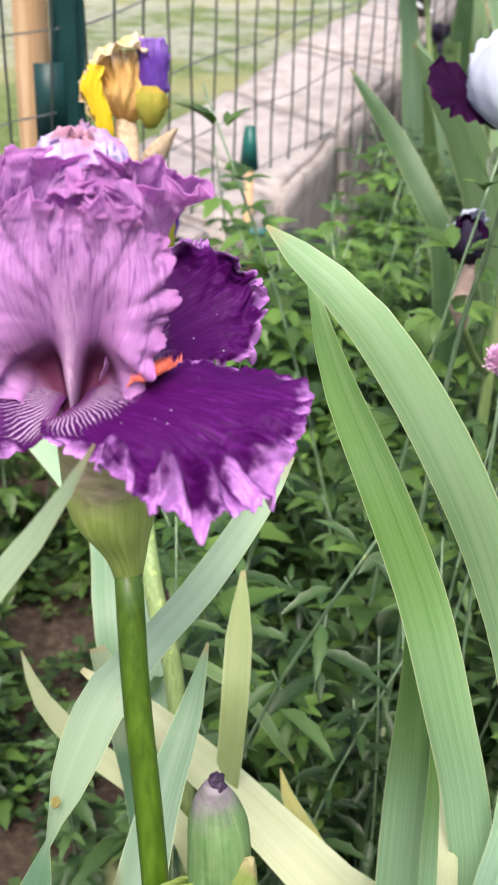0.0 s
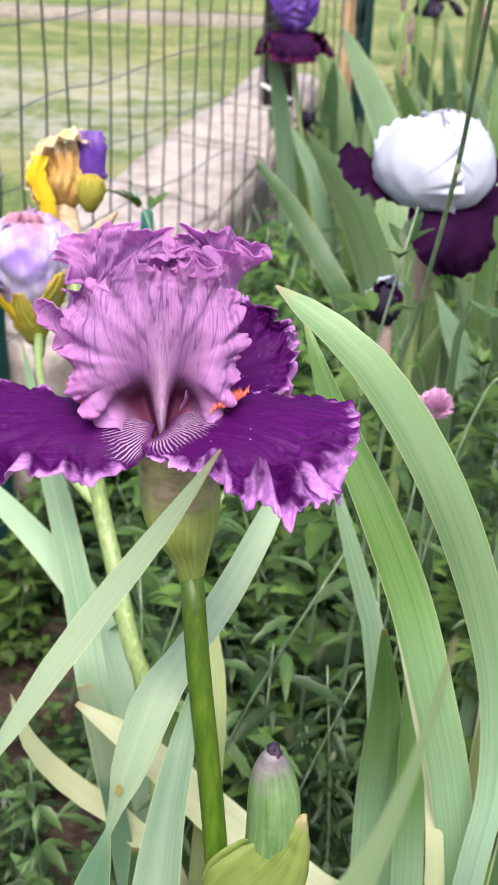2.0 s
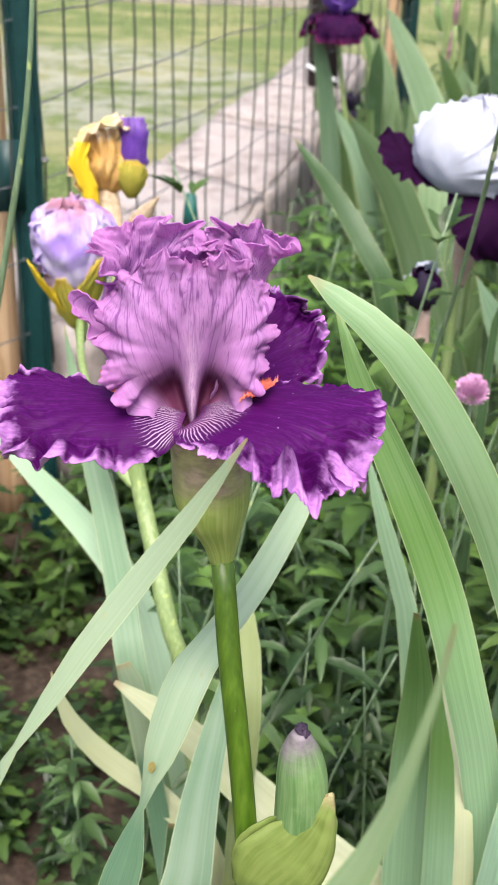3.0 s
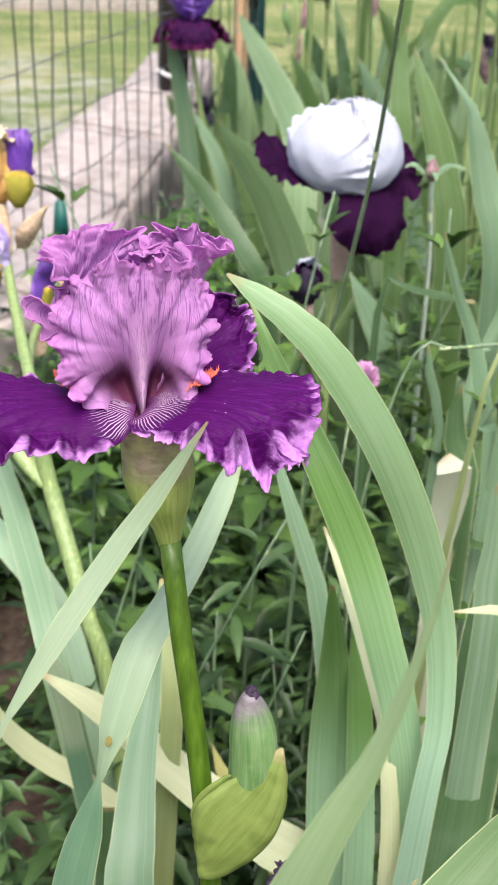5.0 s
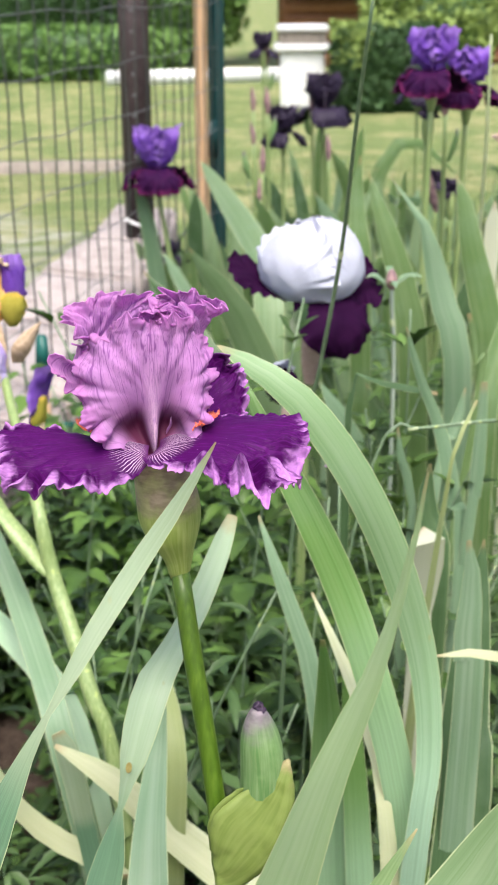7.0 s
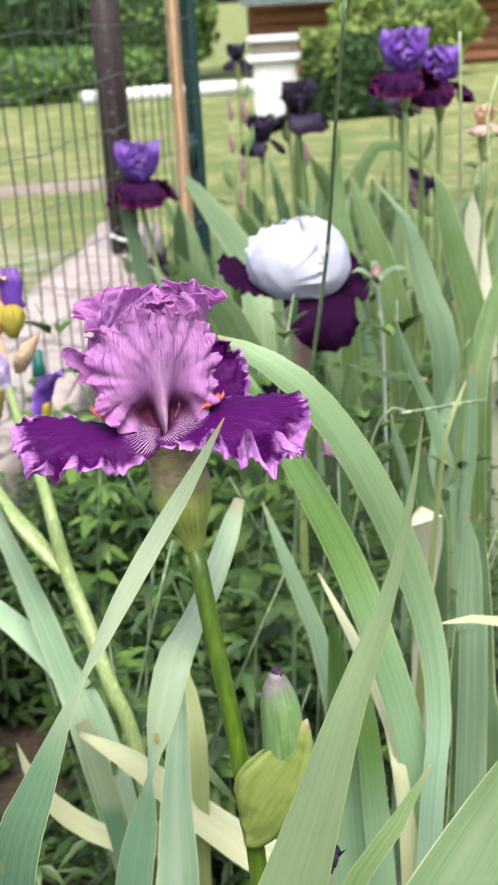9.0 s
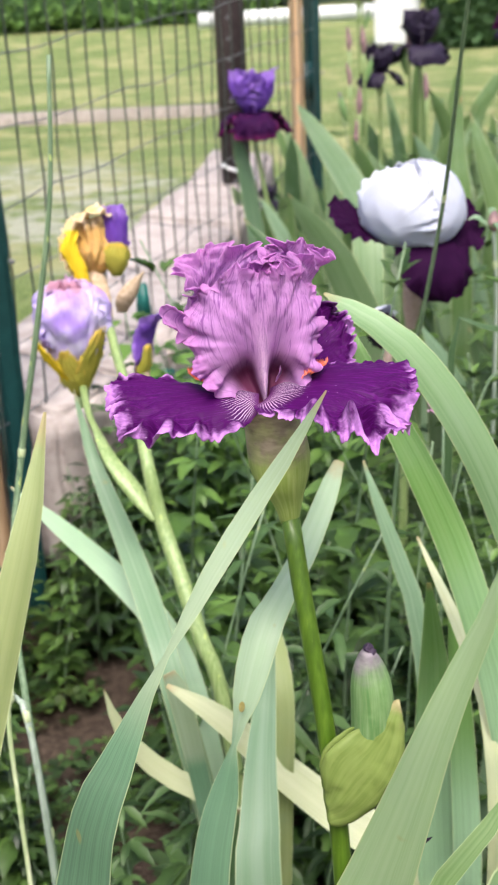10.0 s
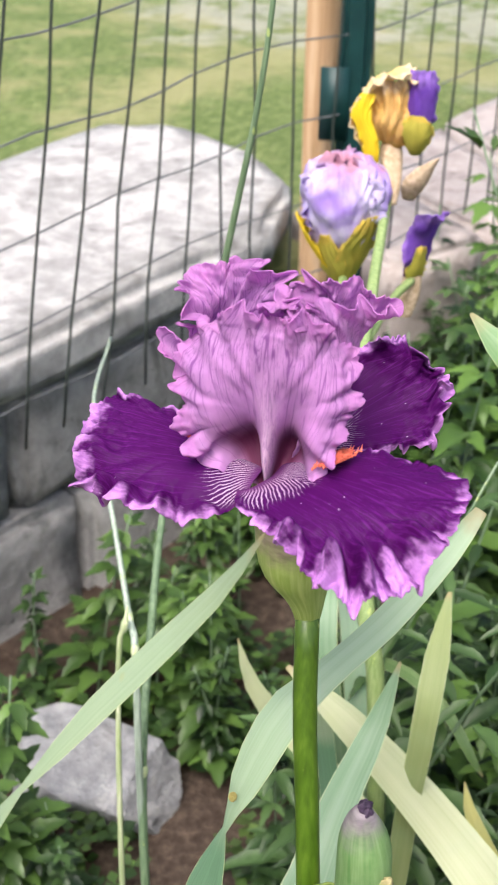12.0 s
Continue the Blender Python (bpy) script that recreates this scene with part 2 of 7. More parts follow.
        where = m.math("MULTIPLY", m.band(m.math("SUBTRACT", stripe, thin), -0.25, 0.25), m.math("MULTIPLY", m.math("MULTIPLY", m.band(reach, 0.02, 0.3), m.band(uv[1], 0.0, 0.12)), m.band(wide, 0.47, 0.40)))
        col = m.mix(m.math("MULTIPLY", where, 0.58), col, (0.66, 0.48, 0.66))
        dots = m.band(m.noise(obj, 620.0, 1.0), 0.79, 0.805)
        col = m.mix(m.math("MULTIPLY", dots, 0.7), col, (0.75, 0.6, 0.8))
    m.bump(m.math("ADD", m.math("MULTIPLY", veiny, -0.7), m.noise(obj, 420.0, 4.0)), bump, 0.0005)
    return m.colour(col, through)


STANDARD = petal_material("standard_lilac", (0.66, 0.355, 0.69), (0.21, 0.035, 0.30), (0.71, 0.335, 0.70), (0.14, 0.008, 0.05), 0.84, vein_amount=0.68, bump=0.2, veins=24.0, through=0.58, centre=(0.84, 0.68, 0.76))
# the second, lighter violet paints the velvet's lengthwise sheen along the vein lines
FALL = petal_material("fall_violet", (0.045, 0.0016, 0.062), (0.118, 0.012, 0.160), (0.50, 0.225, 0.58), (0.09, 0.02, 0.10), 0.925, zebra=0.40, vein_amount=0.5, through=0.06, rough=0.55, tint=0.0, spec=0.08, bump=0.12, veins=24.0, rim_soft=0.10)
FALL_UNDER = petal_material("fall_underside_lilac", (0.40, 0.16, 0.46), (0.16, 0.03, 0.22), (0.62, 0.33, 0.68), (0.25, 0.10, 0.25), 0.66, vein_amount=0.5, through=0.1)
WHITE_PETAL = petal_material("petal_white", (0.62, 0.65, 0.77), (0.50, 0.52, 0.68), (0.72, 0.74, 0.83), (0.66, 0.50, 0.46), 0.8, vein_amount=0.25, through=0.4)
DARK_FALL = petal_material("fall_blackish_plum", (0.014, 0.0015, 0.018), (0.005, 0.001, 0.009), (0.050, 0.007, 0.052), (0.05, 0.01, 0.03), 0.93, vein_amount=0.5, through=0.04, rough=0.75, tint=0.2, spec=0.06)
VIOLET_PETAL = petal_material("petal_bluish_violet", (0.175, 0.065, 0.46), (0.075, 0.02, 0.25), (0.34, 0.18, 0.62), (0.2, 0.05, 0.2), 0.74)
MAROON_FALL = petal_material("fall_maroon", (0.020, 0.0025, 0.032), (0.010, 0.002, 0.020), (0.11, 0.012, 0.065), (0.05, 0.02, 0.2), 0.86, through=0.04, spec=0.08, rough=0.7, tint=0.2)
BLACK_PETAL = petal_material("petal_blackish", (0.018, 0.012, 0.03), (0.010, 0.006, 0.018), (0.03, 0.018, 0.05), (0.02, 0.01, 0.02), 0.9, through=0.05)
YELLOW_PETAL = petal_material("petal_yellow", (0.82, 0.64, 0.26), (0.62, 0.36, 0.09), (0.86, 0.72, 0.52), (0.6, 0.38, 0.02), 0.80, vein_amount=0.6)
PEACH_PETAL = petal_material("petal_peach", (0.74, 0.50, 0.30), (0.55, 0.26, 0.12), (0.78, 0.60, 0.46), (0.66, 0.40, 0.05), 0.8, vein_amount=0.6)
FADED_PETAL = petal_material("petal_faded_lavender", (0.42, 0.27, 0.74), (0.30, 0.14, 0.56), (0.86, 0.82, 0.92), (0.46, 0.36, 0.02), 1.5, vein_amount=0.35, tint=0.75, crust=(0.52, 0.26, 0.36))
GOLD_BROWN = petal_material("petal_golden_brown", (0.80, 0.50, 0.14), (0.36, 0.15, 0.03), (0.84, 0.70, 0.50), (0.3, 0.16, 0.02), 0.8, vein_amount=0.6)
BRIGHT_YELLOW = petal_material("petal_bright_yellow", (0.84, 0.62, 0.02), (0.66, 0.42, 0.015), (0.86, 0.66, 0.05), (0.5, 0.36, 0.02), 0.8, vein_amount=0.3)
OLIVE_PETAL = petal_material("petal_olive_yellow", (0.50, 0.47, 0.08), (0.30, 0.27, 0.03), (0.80, 0.60, 0.12), (0.3, 0.3, 0.05), 0.8)


def plain(name, a, b, scale, rough=0.6, metal=0.0, bump=0.3, dist=0.002, spec=0.4, third=None, big=3.0):
    """Two colours mixed by noise at a fine and a broad scale."""
    m = Nodes(name, rough, spec, metal)
    obj = m.coord()
    fine = m.noise(obj, scale, 6.0, 0.6)
    broad = m.noise(obj, scale / 9.0, big)
    col = m.mix(m.band(fine, 0.3, 0.7), a, b)
    col = m.mix(m.math("MULTIPLY", m.band(broad, 0.42, 0.68), 0.7), col, third or tuple((x + y) * 0.4 for x, y in zip(a, b)))
    m.bump(fine, bump, dist)
    return m.colour(col)


BEARD = plain("beard_orange_red", (0.78, 0.12, 0.075), (0.90, 0.24, 0.15), 900, 0.7, bump=0.8, dist=0.001)
PURPLE_TIP = plain("dried_purple_tip", (0.012, 0.006, 0.02), (0.05, 0.028, 0.06), 500, 0.7)
PAPER = plain("dry_papery_skin", (0.34, 0.24, 0.14), (0.62, 0.48, 0.34), 240, 0.8)
BROWN_PETAL = plain("shrivelled_petal", (0.36, 0.24, 0.20), (0.52, 0.40, 0.35), 220, 0.8)
PINK = plain("clover_pink", (0.58, 0.27, 0.50), (0.74, 0.46, 0.66), 600, 0.7)
LEAF_SCAR = plain("leaf_scar", (0.30, 0.24, 0.07), (0.46, 0.42, 0.16), 700, 0.6)
WIRE = plain("coated_wire", (0.030, 0.040, 0.035), (0.055, 0.065, 0.06), 300, 0.45)
GALV = plain("galvanised_wire", (0.13, 0.135, 0.14), (0.22, 0.225, 0.235), 300, 0.5, 0.4)
POST_GREEN = plain("post_green_paint", (0.004, 0.032, 0.034), (0.008, 0.050, 0.050), 70, 0.42, bump=0.15)
POST_DARK = plain("post_dark_brown", (0.030, 0.020, 0.022), (0.055, 0.038, 0.040), 60, 0.55)
CAP_GREEN = plain("stake_green_plastic", (0.008, 0.085, 0.075), (0.015, 0.12, 0.105), 90, 0.4)
BLACK_PLASTIC = plain("black_plastic", (0.012, 0.013, 0.015), (0.03, 0.03, 0.033), 60, 0.45)
WHITE_TUB = plain("white_plastic", (0.66, 0.67, 0.70), (0.76, 0.77, 0.79), 25, 0.5, bump=0.05)


def stone_material(name, dark, mid, pale, stain, size=1.0, relief=0.6):
    """Weathered stone: pale worn patches, dark weather stains, grains and small pits."""
    m = Nodes(name, 0.92, 0.25)
    obj = m.coord()
    grain = m.noise(obj, 210.0 * size, 6.0, 0.65)
    cloud = m.noise(obj, 26.0 * size, 6.0, 0.62)
    patch = m.noise(obj, 5.2 * size, 5.0, 0.6, 0.8)
    col = m.ramp(cloud, (0.3, dark), (0.5, mid), (0.72, pale))
    col = m.mix(m.math("MULTIPLY", m.band(patch, 0.50, 0.58), 0.8), col, m.mix(m.band(grain, 0.3, 0.7), mid, pale))
    wet = m.noise(m.stretch(obj, (1, 1, 0.5), (3, 1, 0)), 11.0 * size, 6.0, 0.7, 0.6)
    col = m.mix(m.math("MULTIPLY", m.band(wet, 0.58, 0.70), 0.7), col, stain)
    pits = m.band(m.noise(obj, 95.0 * size, 3.0), 0.66, 0.74)
    col = m.mix(m.math("MULTIPLY", pits, 0.5), col, stain)
    m.bump(m.math("ADD", m.math("MULTIPLY", cloud, 1.5), m.math("SUBTRACT", m.math("MULTIPLY", grain, 0.5), m.math("MULTIPLY", pits, 0.5))), relief, 0.006)
    return m.colour(col)


SLAB = stone_material("cast_stone", (0.21, 0.205, 0.20), (0.33, 0.325, 0.32), (0.52, 0.51, 0.50), (0.12, 0.115, 0.11))
ROCK = stone_material("pale_rock", (0.17, 0.175, 0.19), (0.30, 0.305, 0.32), (0.46, 0.46, 0.47), (0.11, 0.11, 0.115), 1.6, 1.0)
BLOCK = stone_material("weathered_block", (0.16, 0.16, 0.157), (0.29, 0.285, 0.28), (0.42, 0.41, 0.40), (0.10, 0.10, 0.095), 1.2, 0.9)
PAVING = stone_material("pinkish_paving", (0.24, 0.20, 0.188), (0.36, 0.315, 0.30), (0.46, 0.41, 0.395), (0.17, 0.14, 0.13))
BRICK_WALL = plain("brick_orange", (0.27, 0.115, 0.06), (0.38, 0.18, 0.10), 30, 0.85)
ROOF = plain("roof_grey_green", (0.10, 0.14, 0.14), (0.17, 0.21, 0.21), 8, 0.7)
TIMBER = plain("grey_timber", (0.19, 0.165, 0.14), (0.30, 0.265, 0.235), 40, 0.85)
HEDGE_LEAF = plain("hedge_leaf", (0.028, 0.07, 0.022), (0.06, 0.13, 0.04), 30, 0.6)
BUD_DARK = plain("iris_bud_pinkish_brown", (0.15, 0.085, 0.10), (0.36, 0.23, 0.23), 120, 0.7)
SHRUB_PALE = plain("shrub_leaf_yellowish", (0.15, 0.23, 0.05), (0.27, 0.36, 0.10), 30, 0.6)
SHRUB_LEAF = plain("shrub_leaf_light", (0.08, 0.17, 0.035), (0.15, 0.27, 0.06), 30, 0.6)


def wood_material():
    m = Nodes("raw_pine", 0.7, 0.3)
    obj = m.coord()
    grain = m.noise(m.stretch(obj, (120, 120, 5)), 1.0, 5.0, 0.6, 0.6)
    knot = m.noise(m.stretch(obj, (18, 18, 5)), 1.0, 2.0)
    col = m.ramp(grain, (0.3, (0.36, 0.215, 0.11)), (0.5, (0.53, 0.35, 0.205)), (0.72, (0.65, 0.48, 0.32)))
    col = m.mix(m.math("MULTIPLY", m.band(knot, 0.62, 0.74), 0.7), col, (0.22, 0.10, 0.045))
    m.bump(grain, 0.3, 0.001)
    return m.colour(col)


WOOD = wood_material()


def soil_material():
    m = Nodes("garden_soil", 0.95, 0.2)
    obj = m.coord()
    crumb = m.noise(obj, 90.0, 8.0, 0.65)
    wet = m.noise(obj, 7.0, 4.0)
    col = m.ramp(crumb, (0.3, (0.032, 0.021, 0.015)), (0.5, (0.066, 0.048, 0.037)), (0.75, (0.135, 0.100, 0.078)))
    col = m.mix(m.math("MULTIPLY", m.band(wet, 0.4, 0.7), 0.6), col, (0.052, 0.033, 0.023))
    m.bump(crumb, 0.9, 0.008)
    return m.colour(col)


def lawn_material():
    m = Nodes("mown_lawn", 0.8, 0.25)
    obj = m.coord()
    blade = m.noise(m.stretch(obj, (1, 0.5, 1)), 70.0, 6.0, 0.7)
    patch = m.noise(obj, 2.6, 7.0, 0.68)
    far = m.n.new("ShaderNodeVectorMath")
    far.operation = "LENGTH"
    m.put(far.inputs[0], m.stretch(obj, (0.8, 0.5, 1), (0.3, -1.75, 0)))
    spot = far.outputs["Value"]
    bare = m.math("ADD", m.math("MULTIPLY", m.noise(obj, 2.2, 6.0, 0.66), 0.6), m.math("MULTIPLY", m.band(spot, 1.3, 0.1), 0.36))
    col = m.ramp(blade, (0.25, (0.062, 0.100, 0.028)), (0.5, (0.135, 0.185, 0.055)), (0.78, (0.27, 0.315, 0.125)))
    col = m.mix(m.math("MULTIPLY", m.band(patch, 0.45, 0.62), 0.72), col, (0.355, 0.335, 0.165))
    tuft = m.band(m.noise(obj, 8.0, 6.0, 0.7), 0.60, 0.46)
    col = m.mix(m.math("MULTIPLY", m.math("MULTIPLY", m.band(bare, 0.50, 0.62), tuft), 0.6), col, m.mix(blade, (0.36, 0.34, 0.30), (0.52, 0.50, 0.46)))
    m.bump(blade, 0.8, 0.02)
    return m.colour(col)


SOIL, LAWN = soil_material(), lawn_material()


def herb_material(name, dark, light):
    """Soft leaves, each of its own green, with a pale midrib and a slight gloss."""
    m = Nodes(name, 0.42, 0.45)
    rnd = m.n.new("ShaderNodeNewGeometry").outputs["Random Per Island"]
    obj = m.coord()
    col = m.ramp(rnd, (0.0, tuple(v * 0.75 for v in dark)), (0.55, tuple((a + b) * 0.5 for a, b in zip(dark, light))), (0.9, light), (1.0, tuple(min(v * 1.45, 0.6) for v in light)))
    col = m.mix(m.math("MULTIPLY", m.band(m.noise(obj, 60.0, 3.0), 0.5, 0.8), 0.4), col, tuple(v * 1.5 for v in light))
    col = m.mix(m.math("MULTIPLY", m.band(m.noise(obj, 9.0, 2.0), 0.55, 0.75), 0.35), col, (0.16, 0.20, 0.05))
    m.bump(m.noise(obj, 260.0, 3.0), 0.35, 0.001)
    return m.colour(col, 0.25, (0.85, 1.0, 0.4))


HERB = herb_material("herb_leaf", (0.013, 0.034, 0.011), (0.050, 0.098, 0.028))
HERB_LIGHT = herb_material("herb_leaf_light", (0.027, 0.066, 0.014), (0.092, 0.168, 0.037))
HERB_GREY = herb_material("herb_leaf_grey", (0.027, 0.066, 0.019), (0.095, 0.172, 0.054))
HERB_BRIGHT = herb_material("herb_leaf_bright", (0.040, 0.098, 0.017), (0.120, 0.22, 0.045))
GRASS = herb_material("grass_blades", (0.15, 0.185, 0.07), (0.24, 0.28, 0.12))


# ---- mesh tools ----
def part(name, bm, material, parent=None, label="", smooth=True):
    """Links a bmesh, or (verts, faces), as one mesh object under a thing or a part."""
    me = bpy.data.meshes.new(name)
    if isinstance(bm, bmesh.types.BMesh):
        bm.to_mesh(me)
        bm.free()
    else:
        me.from_pydata(bm[0], [], bm[1])
    for one in material if isinstance(material, (list, tuple)) else (material,):
        me.materials.append(one)
    me.polygons.foreach_set("use_smooth", [smooth] * len(me.polygons))
    ob = new(name, me)
    ob.parent = parent
    return tagged(ob, label)


def thing(name, label, category, at=(0, 0, 0), group="", kind=""):
    """An empty at a thing's base, which parents its parts."""
    ob = new(name)
    ob.empty_display_size = 0.02
    ob.location = at
    return tagged(ob, label, category, group, kind)


def under(ob, parent):
    """Parents ob and keeps it where it stands, for parts that are built in world metres."""
    ob.parent = parent
    ob.matrix_parent_inverse = Matrix.Translation(-parent.location)
    return ob


def spline(points, count):
    """A smooth curve of count rows through the rows of points (Catmull-Rom, by length)."""
    p = np.array(points, float)
    p = np.vstack([2 * p[0] - p[1], p, 2 * p[-1] - p[-2]])
    gap = np.maximum(np.linalg.norm(np.diff(p[1:-1, :min(3, p.shape[1])], axis=0), axis=1), 1e-6)
    s = np.r_[0, np.cumsum(gap)]
    out = []
    for q in np.linspace(0, s[-1], count):
        i = min(int(np.searchsorted(s, q, side="right")) - 1, len(gap) - 1)
        t = (q - s[i]) / gap[i]
        a, b, c, d = p[i:i + 4]
        out.append(0.5 * (2 * b + (c - a) * t + (2 * a - 5 * b + 4 * c - d) * t * t + (3 * b - a - 3 * c + d) * t ** 3))
    return np.array(out)


def unit(v):
    v = np.asarray(v, float)
    return v / np.maximum(np.linalg.norm(v, axis=-1, keepdims=True), 1e-9)


def set_uv(ob, uv):
    """Gives each vertex its own (u, v)."""
    me = ob.data
    layer = me.uv_layers.new(name="UVMap")
    index = np.empty(len(me.loops), int)
    me.loops.foreach_get("vertex_index", index)
    layer.data.foreach_set("uv", np.asarray(uv, float)[index].ravel())
    return ob


VIEW = np.array((-0.06, -0.12, 0.88))


def blade(name, rows, material, parent=None, label="", face=None, count=22, thick=0.0008, fold=0.10, turn=None, ripple=0.0006):
    """A sword leaf: rows of (x, y, z, width) from its tip to its base, a lens-shaped section with a keel."""
    rows = np.array(rows, float)
    c = spline(rows, count)
    w = np.maximum(c[:, 3], 0.0003)
    p = c[:, :3]
    tang = unit(np.gradient(p, axis=0))
    front = unit((VIEW if face is None else np.array(face)) - p) if face is None else unit(np.repeat([face], count, 0))
    side = unit(np.cross(tang, front))
    front = unit(np.cross(side, tang))
    if turn is not None:
        a = np.interp(np.linspace(0, 1, count), np.linspace(0, 1, len(turn)), np.radians(turn))[:, None]
        side, front = side * np.cos(a) + front * np.sin(a), front * np.cos(a) - side * np.sin(a)
    ring = [(-0.5, 0.0, 0.0), (-0.27, 0.5, 0.6), (0.0, 0.5, 1.0), (0.27, 0.5, 0.6), (0.5, 0.0, 0.0), (0.27, -0.5, 0.6), (0.0, -0.5, 1.0), (-0.27, -0.5, 0.6)]
    verts, uv = [], []
    phase = random.uniform(0, 9)
    for i in range(count):
        body = thick * min(1.0, w[i] / 0.008)
        for u, up, keel in ring:
            wave = ripple * math.sin(i * 1.1 + phase + u * 3) * abs(u) * 2
            verts.append(p[i] + side[i] * u * w[i] + front[i] * (up * body * (0.3 + 0.7 * keel) + fold * w[i] * (keel - 1.0) * 0.5 + wave))
            uv.append((u + 0.5, i / (count - 1)))
    faces = [(8 * i + k, 8 * i + (k + 1) % 8, 8 * i + 8 + (k + 1) % 8, 8 * i + 8 + k) for i in range(count - 1) for k in range(8)]
    faces += [tuple(range(7, -1, -1)), tuple(range(8 * count - 8, 8 * count))]
    ob = part(name, (verts, faces), material, None, label)
    ob.data.set_sharp_from_angle(angle=radians(38))
    set_uv(ob, uv)
    return under(ob, parent) if parent else ob


def tube(name, rows, material, parent=None, label="", sides=10, count=None, uv=True):
    """A round stem or wire: rows of (x, y, z, diameter)."""
    count = count or max(6, 5 * len(rows))
    c = spline(rows, count)
    p, d = c[:, :3], np.maximum(c[:, 3], 0.0004)
    tang = unit(np.gradient(p, axis=0))
    ref = np.array((0.3, 1.0, 0.1)) if abs(tang[0][1]) < 0.8 else np.array((1.0, 0, 0))
    side = unit(np.cross(tang, ref))
    up = np.cross(side, tang)
    verts = [p[i] + 0.5 * d[i] * (side[i] * math.cos(k * math.tau / sides) + up[i] * math.sin(k * math.tau / sides)) for i in range(count) for k in range(sides)]
    faces = [(sides * i + k, sides * i + (k + 1) % sides, sides * (i + 1) + (k + 1) % sides, sides * (i + 1) + k) for i in range(count - 1) for k in range(sides)]
    faces += [tuple(range(sides - 1, -1, -1)), tuple(range(sides * (count - 1), sides * count))]
    ob = part(name, (verts, faces), material, None, label)
    set_uv(ob, [(k / sides, i / (count - 1)) for i in range(count) for k in range(sides)])
    return under(ob, parent) if parent else ob


def box_bm(size, at=(0, 0, 0), bevel=0.0, segments=2):
    bm = bmesh.new()
    bmesh.ops.create_cube(bm, size=1.0)
    bmesh.ops.scale(bm, vec=size, verts=bm.verts)
    bmesh.ops.translate(bm, vec=at, verts=bm.verts)
    if bevel:
        bmesh.ops.bevel(bm, geom=bm.edges[:], offset=bevel, segments=segments, affect="EDGES")
    return bm


def petal(name, centre, azimuth, mid, half, material, parent, label="", wide_at=0.62, base=0.22, bend=40.0, lean=0.0, ruffle=0.004, waves=7.0,
          phase=0.0, frill=0.0012, skew=0.0, end=0.72, round_=0.2, nu=46, nv=38, up=1.0, rough=0.0, scallop=0.04, ribs=0.00016, rise=1.2, crinkle=1.0, grip=1.8, pleat=0.0, cup=0.0, lobe=0.0, hollow=0.0):
    """One iris petal. mid: (distance outwards, height) along the midrib; half: half its width; base, end: its width there, against its widest at wide_at;
    bend: degrees by which its halves curl (up 1: to its upper side, -1: under); lean: degrees by which it rolls about the midrib;
    ruffle: depth of the broad waves towards the rim; frill: depth of the small ones on it; round_: how far its corners are cut back;
    grip: how closely the waves keep to the rim; pleat: depth of its lengthwise folds;
    cup: how far its sides flare out beside the keel near the base; hollow: depth of the pockets there;
    lobe: how far its rim hangs in broad lilac lobes."""
    a = radians(azimuth)
    out, side = np.array((math.cos(a), math.sin(a), 0)), np.array((-math.sin(a), math.cos(a), 0))
    m = spline([(r, 0.0, z) for r, z in mid], 120)
    t = np.linspace(0, 1, 120)
    line = np.array(centre) + m[:, :1] * out + m[:, 2:] * np.array((0, 0, 1)) + (skew * np.sin(t * math.pi / 2) ** 2)[:, None] * side
    tang = unit(np.gradient(line, axis=0))
    across = unit(side - tang * (tang @ side)[:, None])
    top = np.cross(tang, across)
    top *= np.sign(top[60] @ (np.array((0, 0, 1)) - 0.4 * out)) or 1
    r = radians(lean) * np.clip(t * 2.2, 0, 1)[:, None]
    across, top = across * np.cos(r) + top * np.sin(r), top * np.cos(r) - across * np.sin(r)
    u, v = np.linspace(0, 1, nu), np.linspace(-1, 1, nv)
    V, U = np.meshgrid(v, u)
    width = np.where(u < wide_at, base + (1 - base) * np.sin(np.clip(u / wide_at, 0, 1) * math.pi / 2) ** rise, 1 - (1 - end) * (np.clip(u - wide_at, 0, 1) / (1 - wide_at)) ** 2)[:, None]
    S = U * (1 - round_ * np.abs(V) ** 3 * U)
    at = lambda rows: np.stack([np.interp(S, t, rows[:, k]) for k in range(3)], -1)
    theta = np.arctan2(V * width, (U - 0.42) * 1.5)
    jag = np.array([[noise.noise(Vector((math.cos(q) * 2.6 + phase, math.sin(q) * 2.6, phase * 1.7))) for q in row] for row in theta])
    wv = half * width * (1 + 0.05 * jag * np.sin(theta * 31) + scallop * np.sin(theta * waves * 1.7 + phase * 2 + jag * 4))
    tabs = np.clip(np.sin(theta * 6.3 + phase * 1.3 + jag * 2.5) + 0.25, 0, 1) ** 0.8
    wv = wv * (1 + 0.11 * lobe * tabs * np.clip(4 - U * 4, 0.2, 1))
    fi = np.radians(bend) * np.clip(U * 1.6, 0.25, 1)
    P = at(line) + at(across) * (np.sin(V * fi) / fi * wv)[..., None] + at(top) * (up * (1 - np.cos(V * fi)) / fi * wv)[..., None]
    near = np.clip((np.abs(V) ** 8 * np.clip(U * 4 - 0.4, 0, 1) + U ** 8) ** 0.125, 0, 1)
    soft = np.clip((near - 0.35) / 0.65, 0, 1)
    nrm = unit(np.cross(np.gradient(P, axis=1), np.gradient(P, axis=0)))
    flip = (nrm * at(top)).sum() < 0
    nrm *= np.sign((nrm * at(top)).sum(-1, keepdims=True) + 1e-9)
